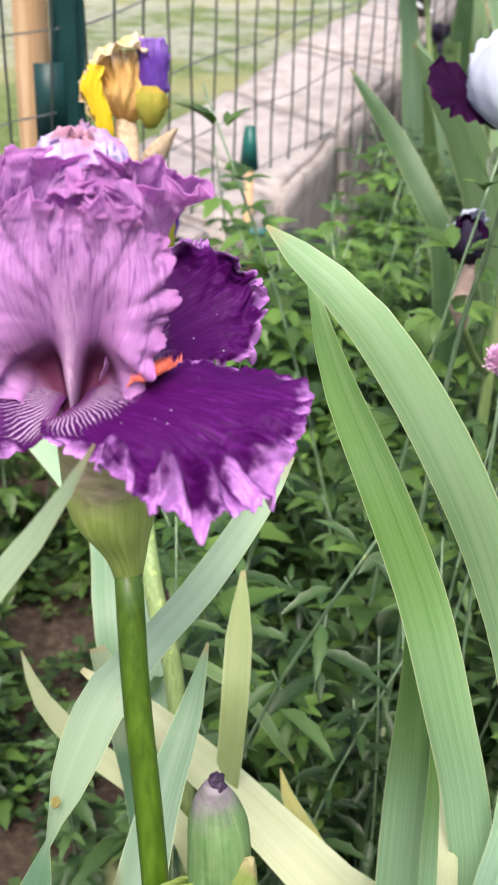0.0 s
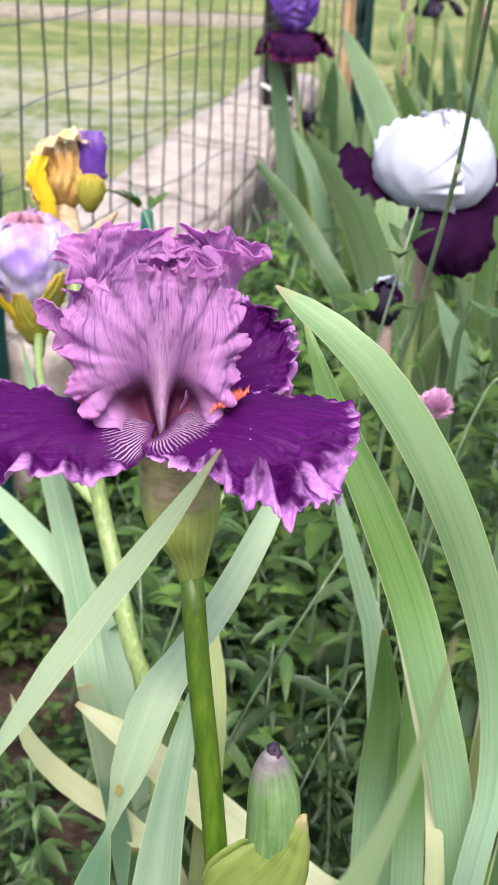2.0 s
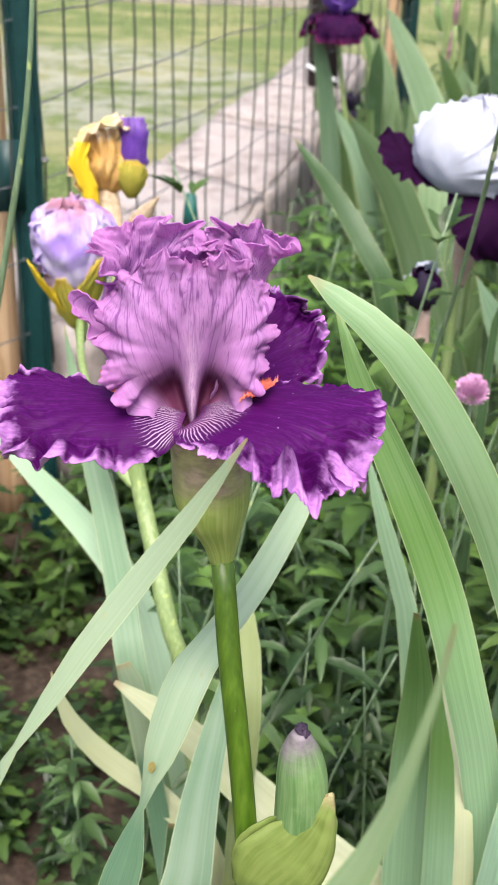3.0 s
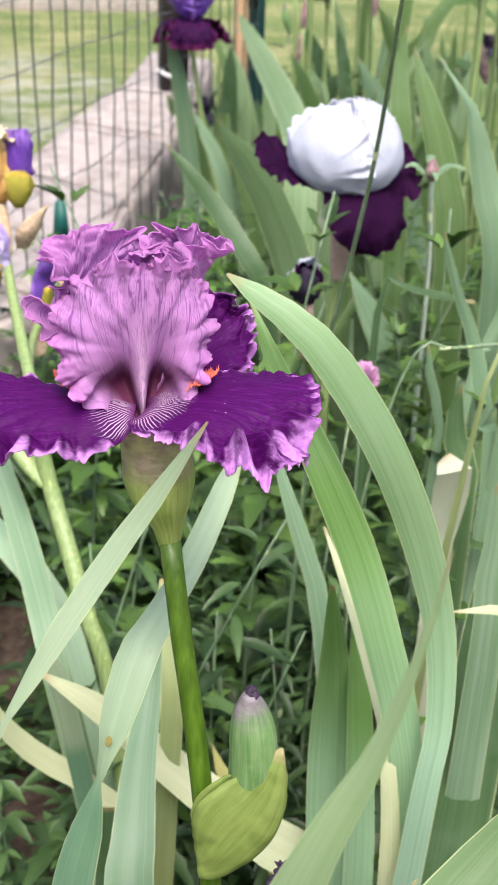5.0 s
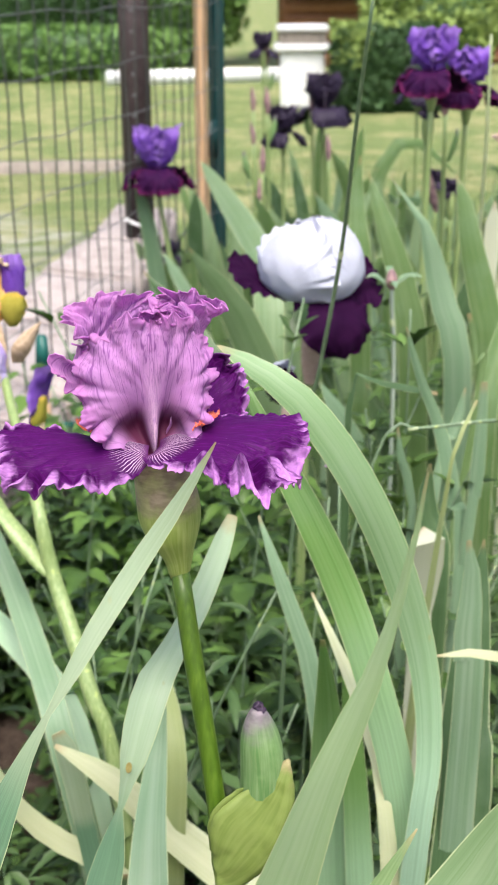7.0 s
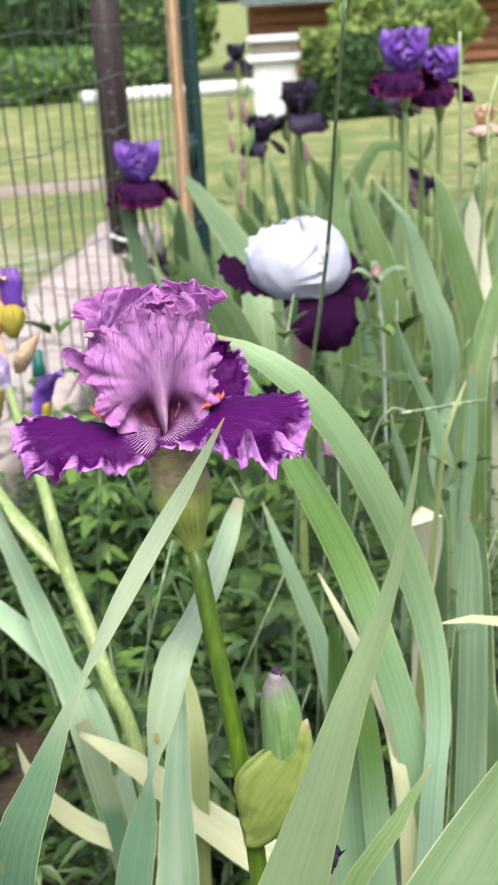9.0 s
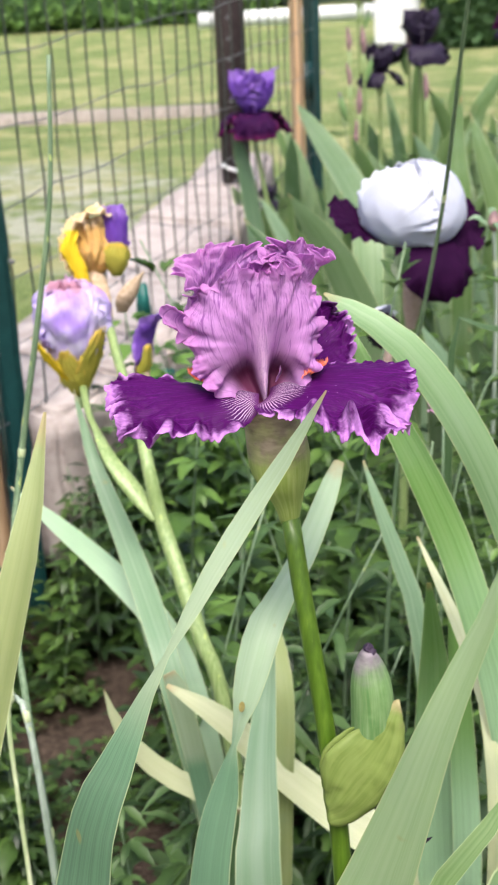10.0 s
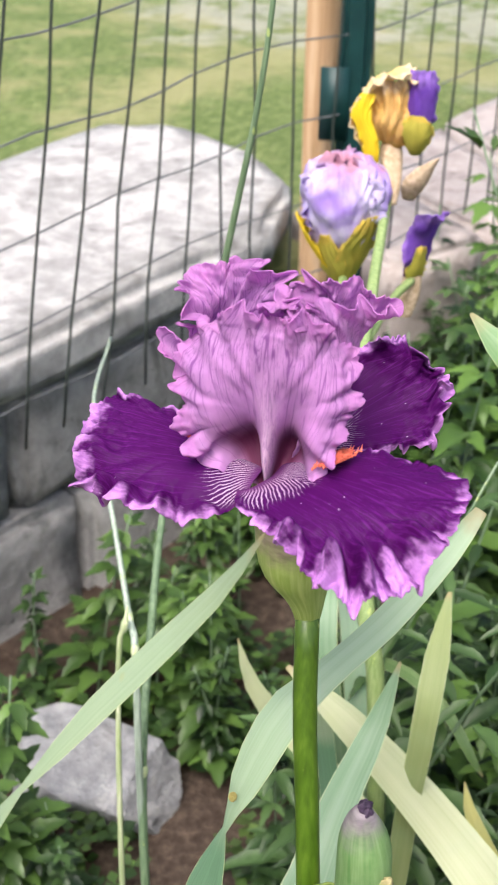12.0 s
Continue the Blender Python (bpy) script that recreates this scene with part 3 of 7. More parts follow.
    wave = np.sin(theta * waves + phase + jag * 3.0) + 0.5 * np.sin(theta * waves * 2.1 + phase * 3 + jag * 5)
    small = np.sin(theta * waves * 2.7 + jag * 9 + phase) + 0.6 * np.sin(theta * waves * 3.3 - jag * 11)
    lump = np.array([[noise.noise(Vector(tuple(q * 75)) + Vector((phase, 0, 0))) for q in row] for row in P])
    fine = np.array([[noise.noise(Vector(tuple(q * 210))) + 0.8 * noise.noise(Vector(tuple(q * 380))) + 0.6 * noise.noise(Vector(tuple(q * 640))) for q in row] for row in P])
    swell = np.array([[0.45 + 1.3 * abs(noise.noise(Vector((math.cos(q) * 1.9, math.sin(q) * 1.9, phase * 2.3)))) for q in row] for row in theta])
    calm = 1 - 0.6 * (np.abs(V) * U) ** 5
    shift = calm * swell * ruffle * soft ** grip * wave + frill * soft ** 5 * small + rough * lump * (0.3 + soft) + 0.0018 * crinkle * fine * soft ** 4
    shift += pleat * np.sin(V * 21 + lump * 3 + phase) * np.clip(U * 2, 0, 1) * soft
    shift -= cup * (np.abs(V) ** 1.5 * np.exp(-((U - 0.30) / 0.2) ** 2) + 0.22 * np.exp(-(V / 0.13) ** 2) * np.clip(1.1 - U, 0, 1) ** 1.5)
    shift += hollow * np.exp(-((np.abs(V) - 0.45) / 0.2) ** 2) * np.exp(-((U - 0.15) / 0.12) ** 2) - 0.0085 * lobe * tabs * soft ** 6 * (1 - 0.75 * np.clip(U * 4 - 3, 0, 1))
    shift += ribs * np.sin(V * 34 + lump * 2) * np.clip(U * 3, 0, 1)
    P += nrm * shift[..., None]
    faces = [(i * nv + k, i * nv + k + 1, (i + 1) * nv + k + 1, (i + 1) * nv + k) for i in range(nu - 1) for k in range(nv - 1)]
    ob = part(name, (P.reshape(-1, 3).tolist(), [f[::-1] for f in faces] if flip else faces), material, None, label)
    set_uv(ob, np.stack([V * 0.5 + 0.5, U], -1).reshape(-1, 2))
    near = near + lobe * soft ** 2 * (0.13 * tabs - 0.03)
    ob.data.attributes.new("rim", "FLOAT", "POINT").data.foreach_set("value", near.ravel())
    skin = ob.modifiers.new("skin", "SOLIDIFY")
    skin.thickness, skin.offset = 0.0004, 0
    skin.material_offset = len(ob.data.materials) - 1
    return under(ob, parent)


def lathe(name, centre_rows, material, parent, label="", sides=20, lump=0.0, squash=1.0):
    """A bud or ovary: rows of (x, y, z, diameter), slightly uneven round."""
    c = spline(centre_rows, 18)
    verts, uv = [], []
    for i, (x, y, z, d) in enumerate(c):
        for k in range(sides):
            t = k * math.tau / sides
            rr = 0.5 * max(d, 0.0005) * (1 + lump * noise.noise(Vector((math.cos(t) * 1.5, math.sin(t) * 1.5, i * 0.2 + x * 90))))
            verts.append((x + rr * math.cos(t), y + rr * math.sin(t) * squash, z))
            uv.append((k / sides, i / 17))
    faces = [(sides * i + k, sides * i + (k + 1) % sides, sides * (i + 1) + (k + 1) % sides, sides * (i + 1) + k) for i in range(17) for k in range(sides)]
    faces += [tuple(range(sides - 1, -1, -1)), tuple(range(sides * 17, sides * 18))]
    ob = part(name, (verts, faces), material, None, label)
    set_uv(ob, uv)
    return under(ob, parent)


# ---- ground, wall, paving ----
EDGE_Y = [-3.0, 0.0, 0.92, 1.29, 1.5, 1.63, 2.38, 2.9, 4.0, 8.0, 400.0]
EDGE_X = [-2.3, -0.88, -0.45, -0.28, -0.05, 0.03, 0.27, 0.38, 0.75, 2.0, 2.0]


def edge_x(y):
    """Where the terrace's edge runs."""
    return float(np.interp(y, EDGE_Y, EDGE_X))


def lawn_z(y):
    return float(np.interp(y, [0, 2.2, 6.5, 11, 40, 400], [0.27, 0.26, -0.05, -0.16, -0.25, -0.4]))


def ground_z(x, y):
    d = x - (edge_x(y) - 0.12)
    bed = 0.012 * noise.noise(Vector((x * 9, y * 9, 0))) + 0.006 * noise.noise(Vector((x * 31, y * 31, 3)))
    bed = bed + (lawn_z(y) - bed) * min(max((y - 3.0) / 1.6, 0), 1)
    top = lawn_z(y) + 0.006 * noise.noise(Vector((x * 4, y * 4, 7)))
    k = min(max(-d / 0.05, 0), 1)
    return bed + (top - bed) * k


def ground_sheet():
    xs = np.r_[[-400, -150, -60, -25, -12, -7, -4.5, -3, -2, -1.5], np.arange(-1.2, 1.8, 0.05), np.arange(1.8, 5, 0.3), [6, 8, 11, 16, 30, 70, 160, 400]]
    ys = np.r_[[-400, -120, -40, -15, -6, -3, -2, -1.4], np.arange(-1.0, 3.6, 0.05), np.arange(3.6, 14, 0.4), [15, 18, 24, 40, 90, 200, 400]]
    verts = [(x, y, ground_z(x, y)) for y in ys for x in xs]
    n = len(xs)
    faces, slot = [], []
    for j in range(len(ys) - 1):
        for i in range(n - 1):
            faces.append((j * n + i, j * n + i + 1, j * n + n + i + 1, j * n + n + i))
            x, y = (xs[i] + xs[i + 1]) / 2, (ys[j] + ys[j + 1]) / 2
            slot.append(0 if edge_x(y) - 0.1 < x < 2.6 and -3 < y < 3.4 + 0.25 * math.sin(x * 3) else 1)
    ob = part("ground", (verts, faces), [SOIL, LAWN])
    ob.data.polygons.foreach_set("material_index", slot)
    return tagged(ob, "garden bed soil that runs into a patchy mown lawn", "ground", kind="structure")


ground_sheet()


def stone(name, outline, z0, z1, material, parent, rough=0.006, bevel=0.012, seed=0):
    """A stone or slab from its outline in plan, with worn edges and an uneven face."""
    bm = bmesh.new()
    low = [bm.verts.new((x, y, z0)) for x, y in outline]
    face = bm.faces.new(low)
    grown = bmesh.ops.extrude_face_region(bm, geom=[face])["geom"]
    bmesh.ops.translate(bm, vec=(0, 0, z1 - z0), verts=[g for g in grown if isinstance(g, bmesh.types.BMVert)])
    bmesh.ops.recalc_face_normals(bm, faces=bm.faces)
    bmesh.ops.bevel(bm, geom=bm.edges[:], offset=bevel, segments=2, affect="EDGES")
    bmesh.ops.triangulate(bm, faces=bm.faces)
    for _ in range(3):
        long = [e for e in bm.edges if e.calc_length() > 0.05]
        if not long:
            break
        bmesh.ops.subdivide_edges(bm, edges=long, cuts=1)
        bmesh.ops.triangulate(bm, faces=bm.faces)
    for v in bm.verts:
        q = v.co * 11 + Vector((seed * 3.7, 0, 0))
        v.co += Vector((noise.noise(q), noise.noise(q + Vector((9, 0, 0))), noise.noise(q + Vector((0, 9, 0))))) * rough
    return part(name, bm, material, parent, smooth=True)


wall = thing("garden_wall", "low terrace wall of weathered grey blocks under pale cast slabs", "wall", kind="structure")
along = np.array((0.42, 0.907))
inward = np.array((-0.907, 0.42))
front0 = np.array((-0.283, 1.285))


def wall_plan(a, b, d0, d1):
    """The four corners of a stretch of the wall, from a to b metres back along it and d0 to d1 behind its face."""
    return [tuple(front0 - along * s + inward * d) for s, d in ((a, d0), (b, d0), (b, d1), (a, d1))]


under(stone("slab", [(-0.285, 1.29), (-0.29, 1.45), (-0.36, 1.55), (-0.52, 1.63), (-0.60, 1.60), (-0.98, 0.86), (-0.64, 0.52)], 0.298, 0.362, SLAB, None, 0.007, 0.014, 1), wall)
under(stone("slab", wall_plan(0.86, 1.75, -0.005, 0.36), 0.298, 0.36, SLAB, None, 0.007, 0.014, 2), wall)
for row, (z0, z1) in enumerate(((-0.06, 0.139), (0.143, 0.292))):
    s = 0.012
    k = 0
    while s < 1.7:
        length = 0.27 + 0.11 * ((k * 7 + row * 3) % 5) / 4
        under(stone("block", wall_plan(s, s + length, 0.022 + 0.008 * ((k + row) % 3), 0.2), z0, z1, BLOCK, None, 0.008, 0.012, k + 5 * row), wall)
        s += length + 0.004
        k += 1

paving = thing("paving", "pinkish worn stone slabs along the terrace edge behind the fence", "paving", kind="structure")
FRONT = [(-0.15, 1.36), (-0.04, 1.495), (0.03, 1.64), (0.13, 1.98), (0.255, 2.38), (0.36, 2.78), (0.5, 3.3)]
BACK = [(-0.315, 1.50), (-0.26, 1.72), (-0.16, 1.94), (-0.06, 2.2), (0.06, 2.56), (0.2, 2.92), (0.34, 3.42)]
for k in range(len(FRONT) - 1):
    a, b, c, d = (np.array(q) for q in (FRONT[k], FRONT[k + 1], BACK[k + 1], BACK[k]))
    gap = 0.006 * unit(b - a)
    quad = [tuple(a + gap), tuple(b - gap), tuple(c - gap), tuple(d + gap)]
    under(stone("slab", quad, 0.05, 0.30 - 0.006 * (k % 2), PAVING, None, 0.006, 0.01, 20 + k), paving)

# ---- fence ----
fence = thing("wire_fence", "welded wire mesh fence with dark coated upright wires", "fence")
CORNERS = [(-0.96, -0.40), (-0.285, 1.255), (-0.205, 1.335), (0.50, 2.68)]
WIRE_LOW, WIRE_HIGH = 0.255, 1.2


def sag(y, z):
    """How far the slack near panel leans over the bed."""
    return 0.15 * (z - 0.42) * min(max((1.25 - y) / 0.25, 0), 1)


def fence_point(s):
    """A point of the fence's line in plan, s metres from its near end."""
    for a, b in zip(CORNERS, CORNERS[1:]):
        a, b = np.array(a), np.array(b)
        run = np.linalg.norm(b - a)
        if s <= run or b[1] > 2.6:
            return a + (b - a) * s / run
        s -= run


total = sum(math.dist(a, b) for a, b in zip(CORNERS, CORNERS[1:]))
for k in range(int((total - 0.05) / 0.0555) + 1):
    x, y = fence_point(min(k * 0.0555 + 0.05, total))
    rows = [(x + sag(y, z) + 0.0025 * math.sin(k * 2.3 + z * 23), y + 0.0025 * math.cos(k * 1.7 + z * 31), z, 0.0030) for z in np.linspace(WIRE_LOW - 0.02 * (k % 3 == 0), WIRE_HIGH, 9)]
    under(tube("upright_wire", rows, WIRE, None, "", 5, 17), fence)
for k in range(11):
    z = 0.305 + 0.09 * k
    rows = []
    for s in np.arange(0, total + 0.01, 0.13):
        x, y = fence_point(min(s, total))
        rows.append((x + sag(y, z) - 0.003, y - 0.002, z + 0.0045 * math.sin(s * 19 + k * 2), 0.0021))
    under(tube("cross_wire", rows, GALV, None, "thin grey cross wire", 5, 60), fence)


def steel_post(x, y, z0, z1, turn, lug):
    """A folded U-section fence post with wire lugs and bolt holes."""
    ob = thing("fence_post", "dark green painted steel post with wire lugs at the fence", "post", (x, y, z0), "steel fence posts")
    bm = bmesh.new()
    plan = [(-0.018, -0.006), (-0.009, -0.006), (-0.0075, -0.018), (0.0075, -0.018), (0.009, -0.006), (0.018, -0.006), (0.018, -0.003), (0.0115, -0.003), (0.0098, -0.0155), (-0.0098, -0.0155), (-0.0115, -0.003), (-0.018, -0.003)]
    face = bm.faces.new([bm.verts.new((a, b + 0.01, 0)) for a, b in plan])
    top = bmesh.ops.extrude_face_region(bm, geom=[face])["geom"]
    bmesh.ops.translate(bm, vec=(0, 0, z1 - z0), verts=[g for g in top if isinstance(g, bmesh.types.BMVert)])
    bmesh.ops.recalc_face_normals(bm, faces=bm.faces)
    part("channel", bm, POST_GREEN, ob, smooth=False)
    part("spine", box_bm((0.035, 0.004, z1 - z0 - 0.01), (0, 0.013, (z1 - z0) / 2), 0.0012), POST_GREEN, ob)
    for z in lug:
        part("lug", box_bm((0.032, 0.004, 0.082), (-0.021, -0.012, z - z0), 0.0007), POST_GREEN, ob, "flat painted lug")
        part("clip", box_bm((0.008, 0.012, 0.004), (0.02, -0.004, z - z0 + 0.015), 0.0012), GALV, ob, "small galvanised wire clip")
    ob.rotation_euler = (0, 0, radians(turn))
    return ob


def wooden_post(x, y, z0, z1, w, turn):
    bm = box_bm((w, w * 0.9, z1 - z0), (0, 0, (z1 - z0) / 2), 0.003)
    long = [e for e in bm.edges if e.calc_length() > 0.3]
    bmesh.ops.subdivide_edges(bm, edges=long, cuts=14, use_grid_fill=True)
    for v in bm.verts:
        v.co += Vector((noise.noise(v.co * 4), noise.noise(v.co * 4 + Vector((5, 0, 0))), 0)) * 0.0035
    ob = part("wooden_post", bm, WOOD)
    ob.location, ob.rotation_euler = (x, y, z0), (0, 0, radians(turn))
    return tagged(ob, "raw pine post behind the wire fence", "post", "wooden fence posts")


steel_post(-0.205, 1.352, 0.0, 1.25, 10, (0.497,))
wooden_post(-0.252, 1.40, 0.0, 1.25, 0.038, 12)
steel_post(0.492, 2.705, 0.0, 1.25, 6, (0.55,))
wooden_post(0.446, 2.665, 0.0, 1.25, 0.026, 5)

dark = thing("perforated_post", "dark brown perforated steel post behind the wire fence", "post", (0.333, 2.88, 0.2))
part("angle", box_bm((0.066, 0.004, 1.1), (0, 0, 0.55), 0.001), POST_DARK, dark)
part("flange", box_bm((0.004, 0.05, 1.1), (-0.031, 0.027, 0.55), 0.001), POST_DARK, dark)
for k in range(20):
    bm = bmesh.new()
    bmesh.ops.create_cone(bm, cap_ends=True, segments=8, radius1=0.0042, radius2=0.0042, depth=0.003, matrix=pose(-0.008, -0.0028, 0.1 + 0.048 * k, 90))
    part("hole_rim", bm, GALV, dark, "bright worn rim of a punched hole", smooth=False)

under(tube("cord", [(0.288, 2.845, 0.349, 0.009), (0.305, 2.838, 0.340, 0.009), (0.330, 2.836, 0.330, 0.009), (0.356, 2.84, 0.316, 0.009), (0.372, 2.85, 0.309, 0.008)], WHITE_TUB, None, "pale twisted cord tied round the post", 8, 18), dark)

# ---- stake, tub and rock ----
stake = thing("plant_stake", "short wooden stake with a dark green plastic cap by the paving", "stake", (-0.012, 1.56, 0.0))
part("stick", box_bm((0.011, 0.009, 0.37), (0.001, 0, 0.185), 0.0015), WOOD, stake, "thin raw wooden stick")
bm = box_bm((0.024, 0.012, 0.058), (0, 0, 0.386), 0.003)
for v in bm.verts:
    if v.co.z > 0.40:
        v.co.x *= 0.62
part("cap", bm, CAP_GREEN, stake, "dark green plastic cap")
part("tag", box_bm((0.05, 0.003, 0.02), (0.012, -0.01, 0.275), 0.001), CAP_GREEN, stake, "teal plastic tag")

tub = thing("plant_pot", "black plastic pot half hidden among the weeds", "pot", (0.055, 1.52, 0.0))
bm = bmesh.new()
bmesh.ops.create_cone(bm, cap_ends=True, segments=36, radius1=0.042, radius2=0.054, depth=0.27, matrix=pose(0, 0, 0.135))
part("pot_wall", bm, BLACK_PLASTIC, tub, smooth=False)
bm = bmesh.new()
bmesh.ops.create_cone(bm, cap_ends=True, segments=36, radius1=0.058, radius2=0.058, depth=0.022, matrix=pose(0, 0, 0.266))
bmesh.ops.bevel(bm, geom=bm.edges[:], offset=0.004, segments=2, affect="EDGES")
part("pot_rim", bm, BLACK_PLASTIC, tub)


def rock(x, y, sx, sy, sz, seed, label):
    """A broken rock: a ball cut by planes, with a worn skin."""
    bm = bmesh.new()
    bmesh.ops.create_icosphere(bm, subdivisions=4, radius=1.0)
    rng = random.Random(seed)
    cuts = [((0.1, -0.15, 1.0), 0.50), ((0.1, -1.0, -0.45), 0.42), ((-1.0, -0.3, 0.2), 0.70), ((1.0, -0.25, 0.35), 0.68), ((-0.4, -0.9, 0.2), 0.62), ((0.55, -0.75, 0.6), 0.70), ((0.2, 1.0, 0.3), 0.7)]
    cuts += [((rng.uniform(-1, 1), rng.uniform(-1, 1), rng.uniform(-0.3, 0.8)), rng.uniform(0.66, 0.85)) for _ in range(6)]
    for n, h in cuts:
        n = Vector(n).normalized()
        got = bmesh.ops.bisect_plane(bm, geom=bm.verts[:] + bm.edges[:] + bm.faces[:], plane_co=n * h, plane_no=n, clear_outer=True)
        bmesh.ops.holes_fill(bm, edges=[g for g in got["geom_cut"] if isinstance(g, bmesh.types.BMEdge)])
    bmesh.ops.bevel(bm, geom=[g for g in bm.edges if g.is_manifold and g.calc_face_angle() > 0.3], offset=0.02, segments=1, affect="EDGES")
    bmesh.ops.triangulate(bm, faces=bm.faces[:])
    for _ in range(2):
        bmesh.ops.subdivide_edges(bm, edges=[g for g in bm.edges if g.calc_length() > 0.09], cuts=1)
        bmesh.ops.triangulate(bm, faces=bm.faces[:])
    for v in bm.verts:
        v.co += v.co.normalized() * (0.05 * noise.noise(v.co * 3 + Vector((seed, 0, 0))) + 0.035 * noise.noise(v.co * 8) + 0.02 * noise.noise(v.co * 19))
        v.co = Vector((v.co.x * sx, v.co.y * sy, v.co.z * sz))
    ob = part("rock", bm, ROCK)
    ob.data.set_sharp_from_angle(angle=radians(22))
    ob.location = (x, y, ground_z(x, y) + sz * 0.35)
    return tagged(ob, label, "rock")


rock(-0.318, 0.735, 0.094, 0.080, 0.078, 7, "pale grey broken rock half sunk in the weedy soil")

# ---- lawn edge and far garden ----
beam = thing("timber_edging", "long weathered timber beam that edges the lawn", "edging", (0.85, 6.5, -0.09))
for k in range(3):
    bm = box_bm((1.96, 0.13, 0.12), (-1.0 - 2.0 * k, 0.16 * (k + 0.5), 0.035), 0.012)
    part("beam", bm, TIMBER, beam)
    beam.rotation_euler = (0, 0, radians(-9))

bin_ = thing("white_tub", "white box-shaped planter with a slatted rail on the lawn", "planter", (3.05, 11.1, lawn_z(11.1)))
bin_.rotation_euler = (0, 0, radians(-14))
bm = box_bm((0.40, 0.40, 0.50), (0, 0, 0.25), 0.025, 3)
for v in bm.verts:
    v.co.x *= 0.94 + 0.12 * v.co.z
    v.co.y *= 0.94 + 0.12 * v.co.z
part("planter_wall", bm, WHITE_TUB, bin_, smooth=False)
part("ledge", box_bm((0.50, 0.50, 0.06), (0, 0, 0.525), 0.012), WHITE_TUB, bin_, smooth=False)
part("inner_box", box_bm((0.36, 0.36, 0.12), (0, 0, 0.61), 0.01), TIMBER, bin_, smooth=False)
part("top_rail", box_bm((0.46, 0.46, 0.05), (0, 0, 0.685), 0.012), WHITE_TUB, bin_, smooth=False)
for k in range(6):
    for sx, sy in ((1, 0), (-1, 0), (0, 1), (0, -1)):
        o = -0.18 + 0.072 * k
        part("slat", box_bm((0.034, 0.014, 0.115) if sy else (0.014, 0.034, 0.115), (sx * 0.2 + (o if sy else 0), sy * 0.2 + (o if sx else 0), 0.6075), 0.003), TIMBER, bin_, smooth=False)

board = part("white_board", box_bm((2.4, 0.05, 0.16), (0, 0, 0.08), 0.01), WHITE_TUB)
board.location = (2.9, 14.4, lawn_z(14.4))
tagged(board, "long low white board along the far lawn", "board")


def leaf_cloud(count, shape, size, seed, squash=1.0):
    """Many small tilted leaves spread through a shape, as verts and faces."""
    rng = random.Random(seed)
    verts, faces = [], []
    while len(faces) < count * 2:
        q = shape(rng)
        n = Vector((rng.gauss(0, 1), rng.gauss(0, 1), rng.gauss(0.5, 1))).normalized()
        a = n.orthogonal().normalized()
        a.rotate(Matrix.Rotation(rng.uniform(0, 6.28), 3, n))
        b = n.cross(a)
        s = size * rng.uniform(0.6, 1.3)
        k = len(verts)
        lift = n * s * 0.18
        verts += [q - a * s, q + b * s * 0.42 * squash + lift, q + a * s, q - b * s * 0.42 * squash + lift]
        faces += [(k, k + 1, k + 2), (k, k + 2, k + 3)]
    return verts, faces


def shrub(name, x, y, w, d, h, material, count, size, seed, label, square=3.0):
    """A clipped shrub: inner boughs and a skin of leaves with an uneven outline."""
    base = lawn_z(y)
    ob = thing(name, label, "shrub", (x, y, base))

    def shape(rng):
        while True:
            q = [rng.uniform(-1, 1) for _ in range(3)]
            r = sum(abs(v) ** square for v in q) ** (1 / square)
            lump = 1 + 0.16 * noise.noise(Vector((q[0] * 3 + seed, q[1] * 3, q[2] * 3)))
            if 0.72 < r / lump < 1.0:
                return Vector((q[0] * w / 2, q[1] * d / 2, h * 0.5 + q[2] * h / 2))

    part("crown", leaf_cloud(count, shape, size, seed), material, ob, smooth=False)
    bm = bmesh.new()
    bmesh.ops.create_icosphere(bm, subdivisions=3, radius=1.0)
    for v in bm.verts:
        r = sum(abs(c) ** square for c in v.co) ** (1 / square)
        v.co = Vector((v.co.x / r * w * 0.42, v.co.y / r * d * 0.42, h * 0.5 + v.co.z / r * h * 0.44)) * (1 + 0.05 * noise.noise(v.co * 4))
    part("inner_bough", bm, HEDGE_LEAF, ob)
    return ob


shrub("clipped_shrub", 3.64, 10.45, 0.88, 0.9, 0.72, HEDGE_LEAF, 8000, 0.042, 1, "dense dark green clipped shrub on the lawn", 5.0)
lit_shrub = bpy.data.objects["clipped_shrub"]


# pale leaves added on top and left, coloured as if light fell there
def lit_place(rng):
    while True:
        u, w, h = rng.uniform(-0.44, 0.42), rng.uniform(-0.46, 0.36), rng.uniform(0.38, 0.74)
        edge = noise.noise(Vector((u * 4, w * 4, h * 4)))
        if h > 0.60 + 0.22 * (u + 0.4) + 0.15 * edge or u < -0.37 + 0.08 * edge:
            return Vector((u, w, h))


tagged(part("young_growth", leaf_cloud(650, lit_place, 0.035, 41), SHRUB_PALE, lit_shrub, smooth=False), "yellowish leaves that paint the lit top and left of the clipped shrub", kind="stuff")
shrub("hedge", 0.2, 15.6, 5.2, 1.3, 0.62, SHRUB_LEAF, 9000, 0.06, 2, "low light green hedge along the lawn's far side", 4.0)
shrub("hedge", -5.2, 16.0, 5.5, 1.4, 0.9, HEDGE_LEAF, 7000, 0.07, 3, "dark green hedge along the lawn's far side", 4.0)
shrub("tall_shrub", 0.0, 18.5, 6.0, 2.0, 2.6, HEDGE_LEAF, 9000, 0.10, 4, "tall dark green shrubs behind the hedge", 3.0)
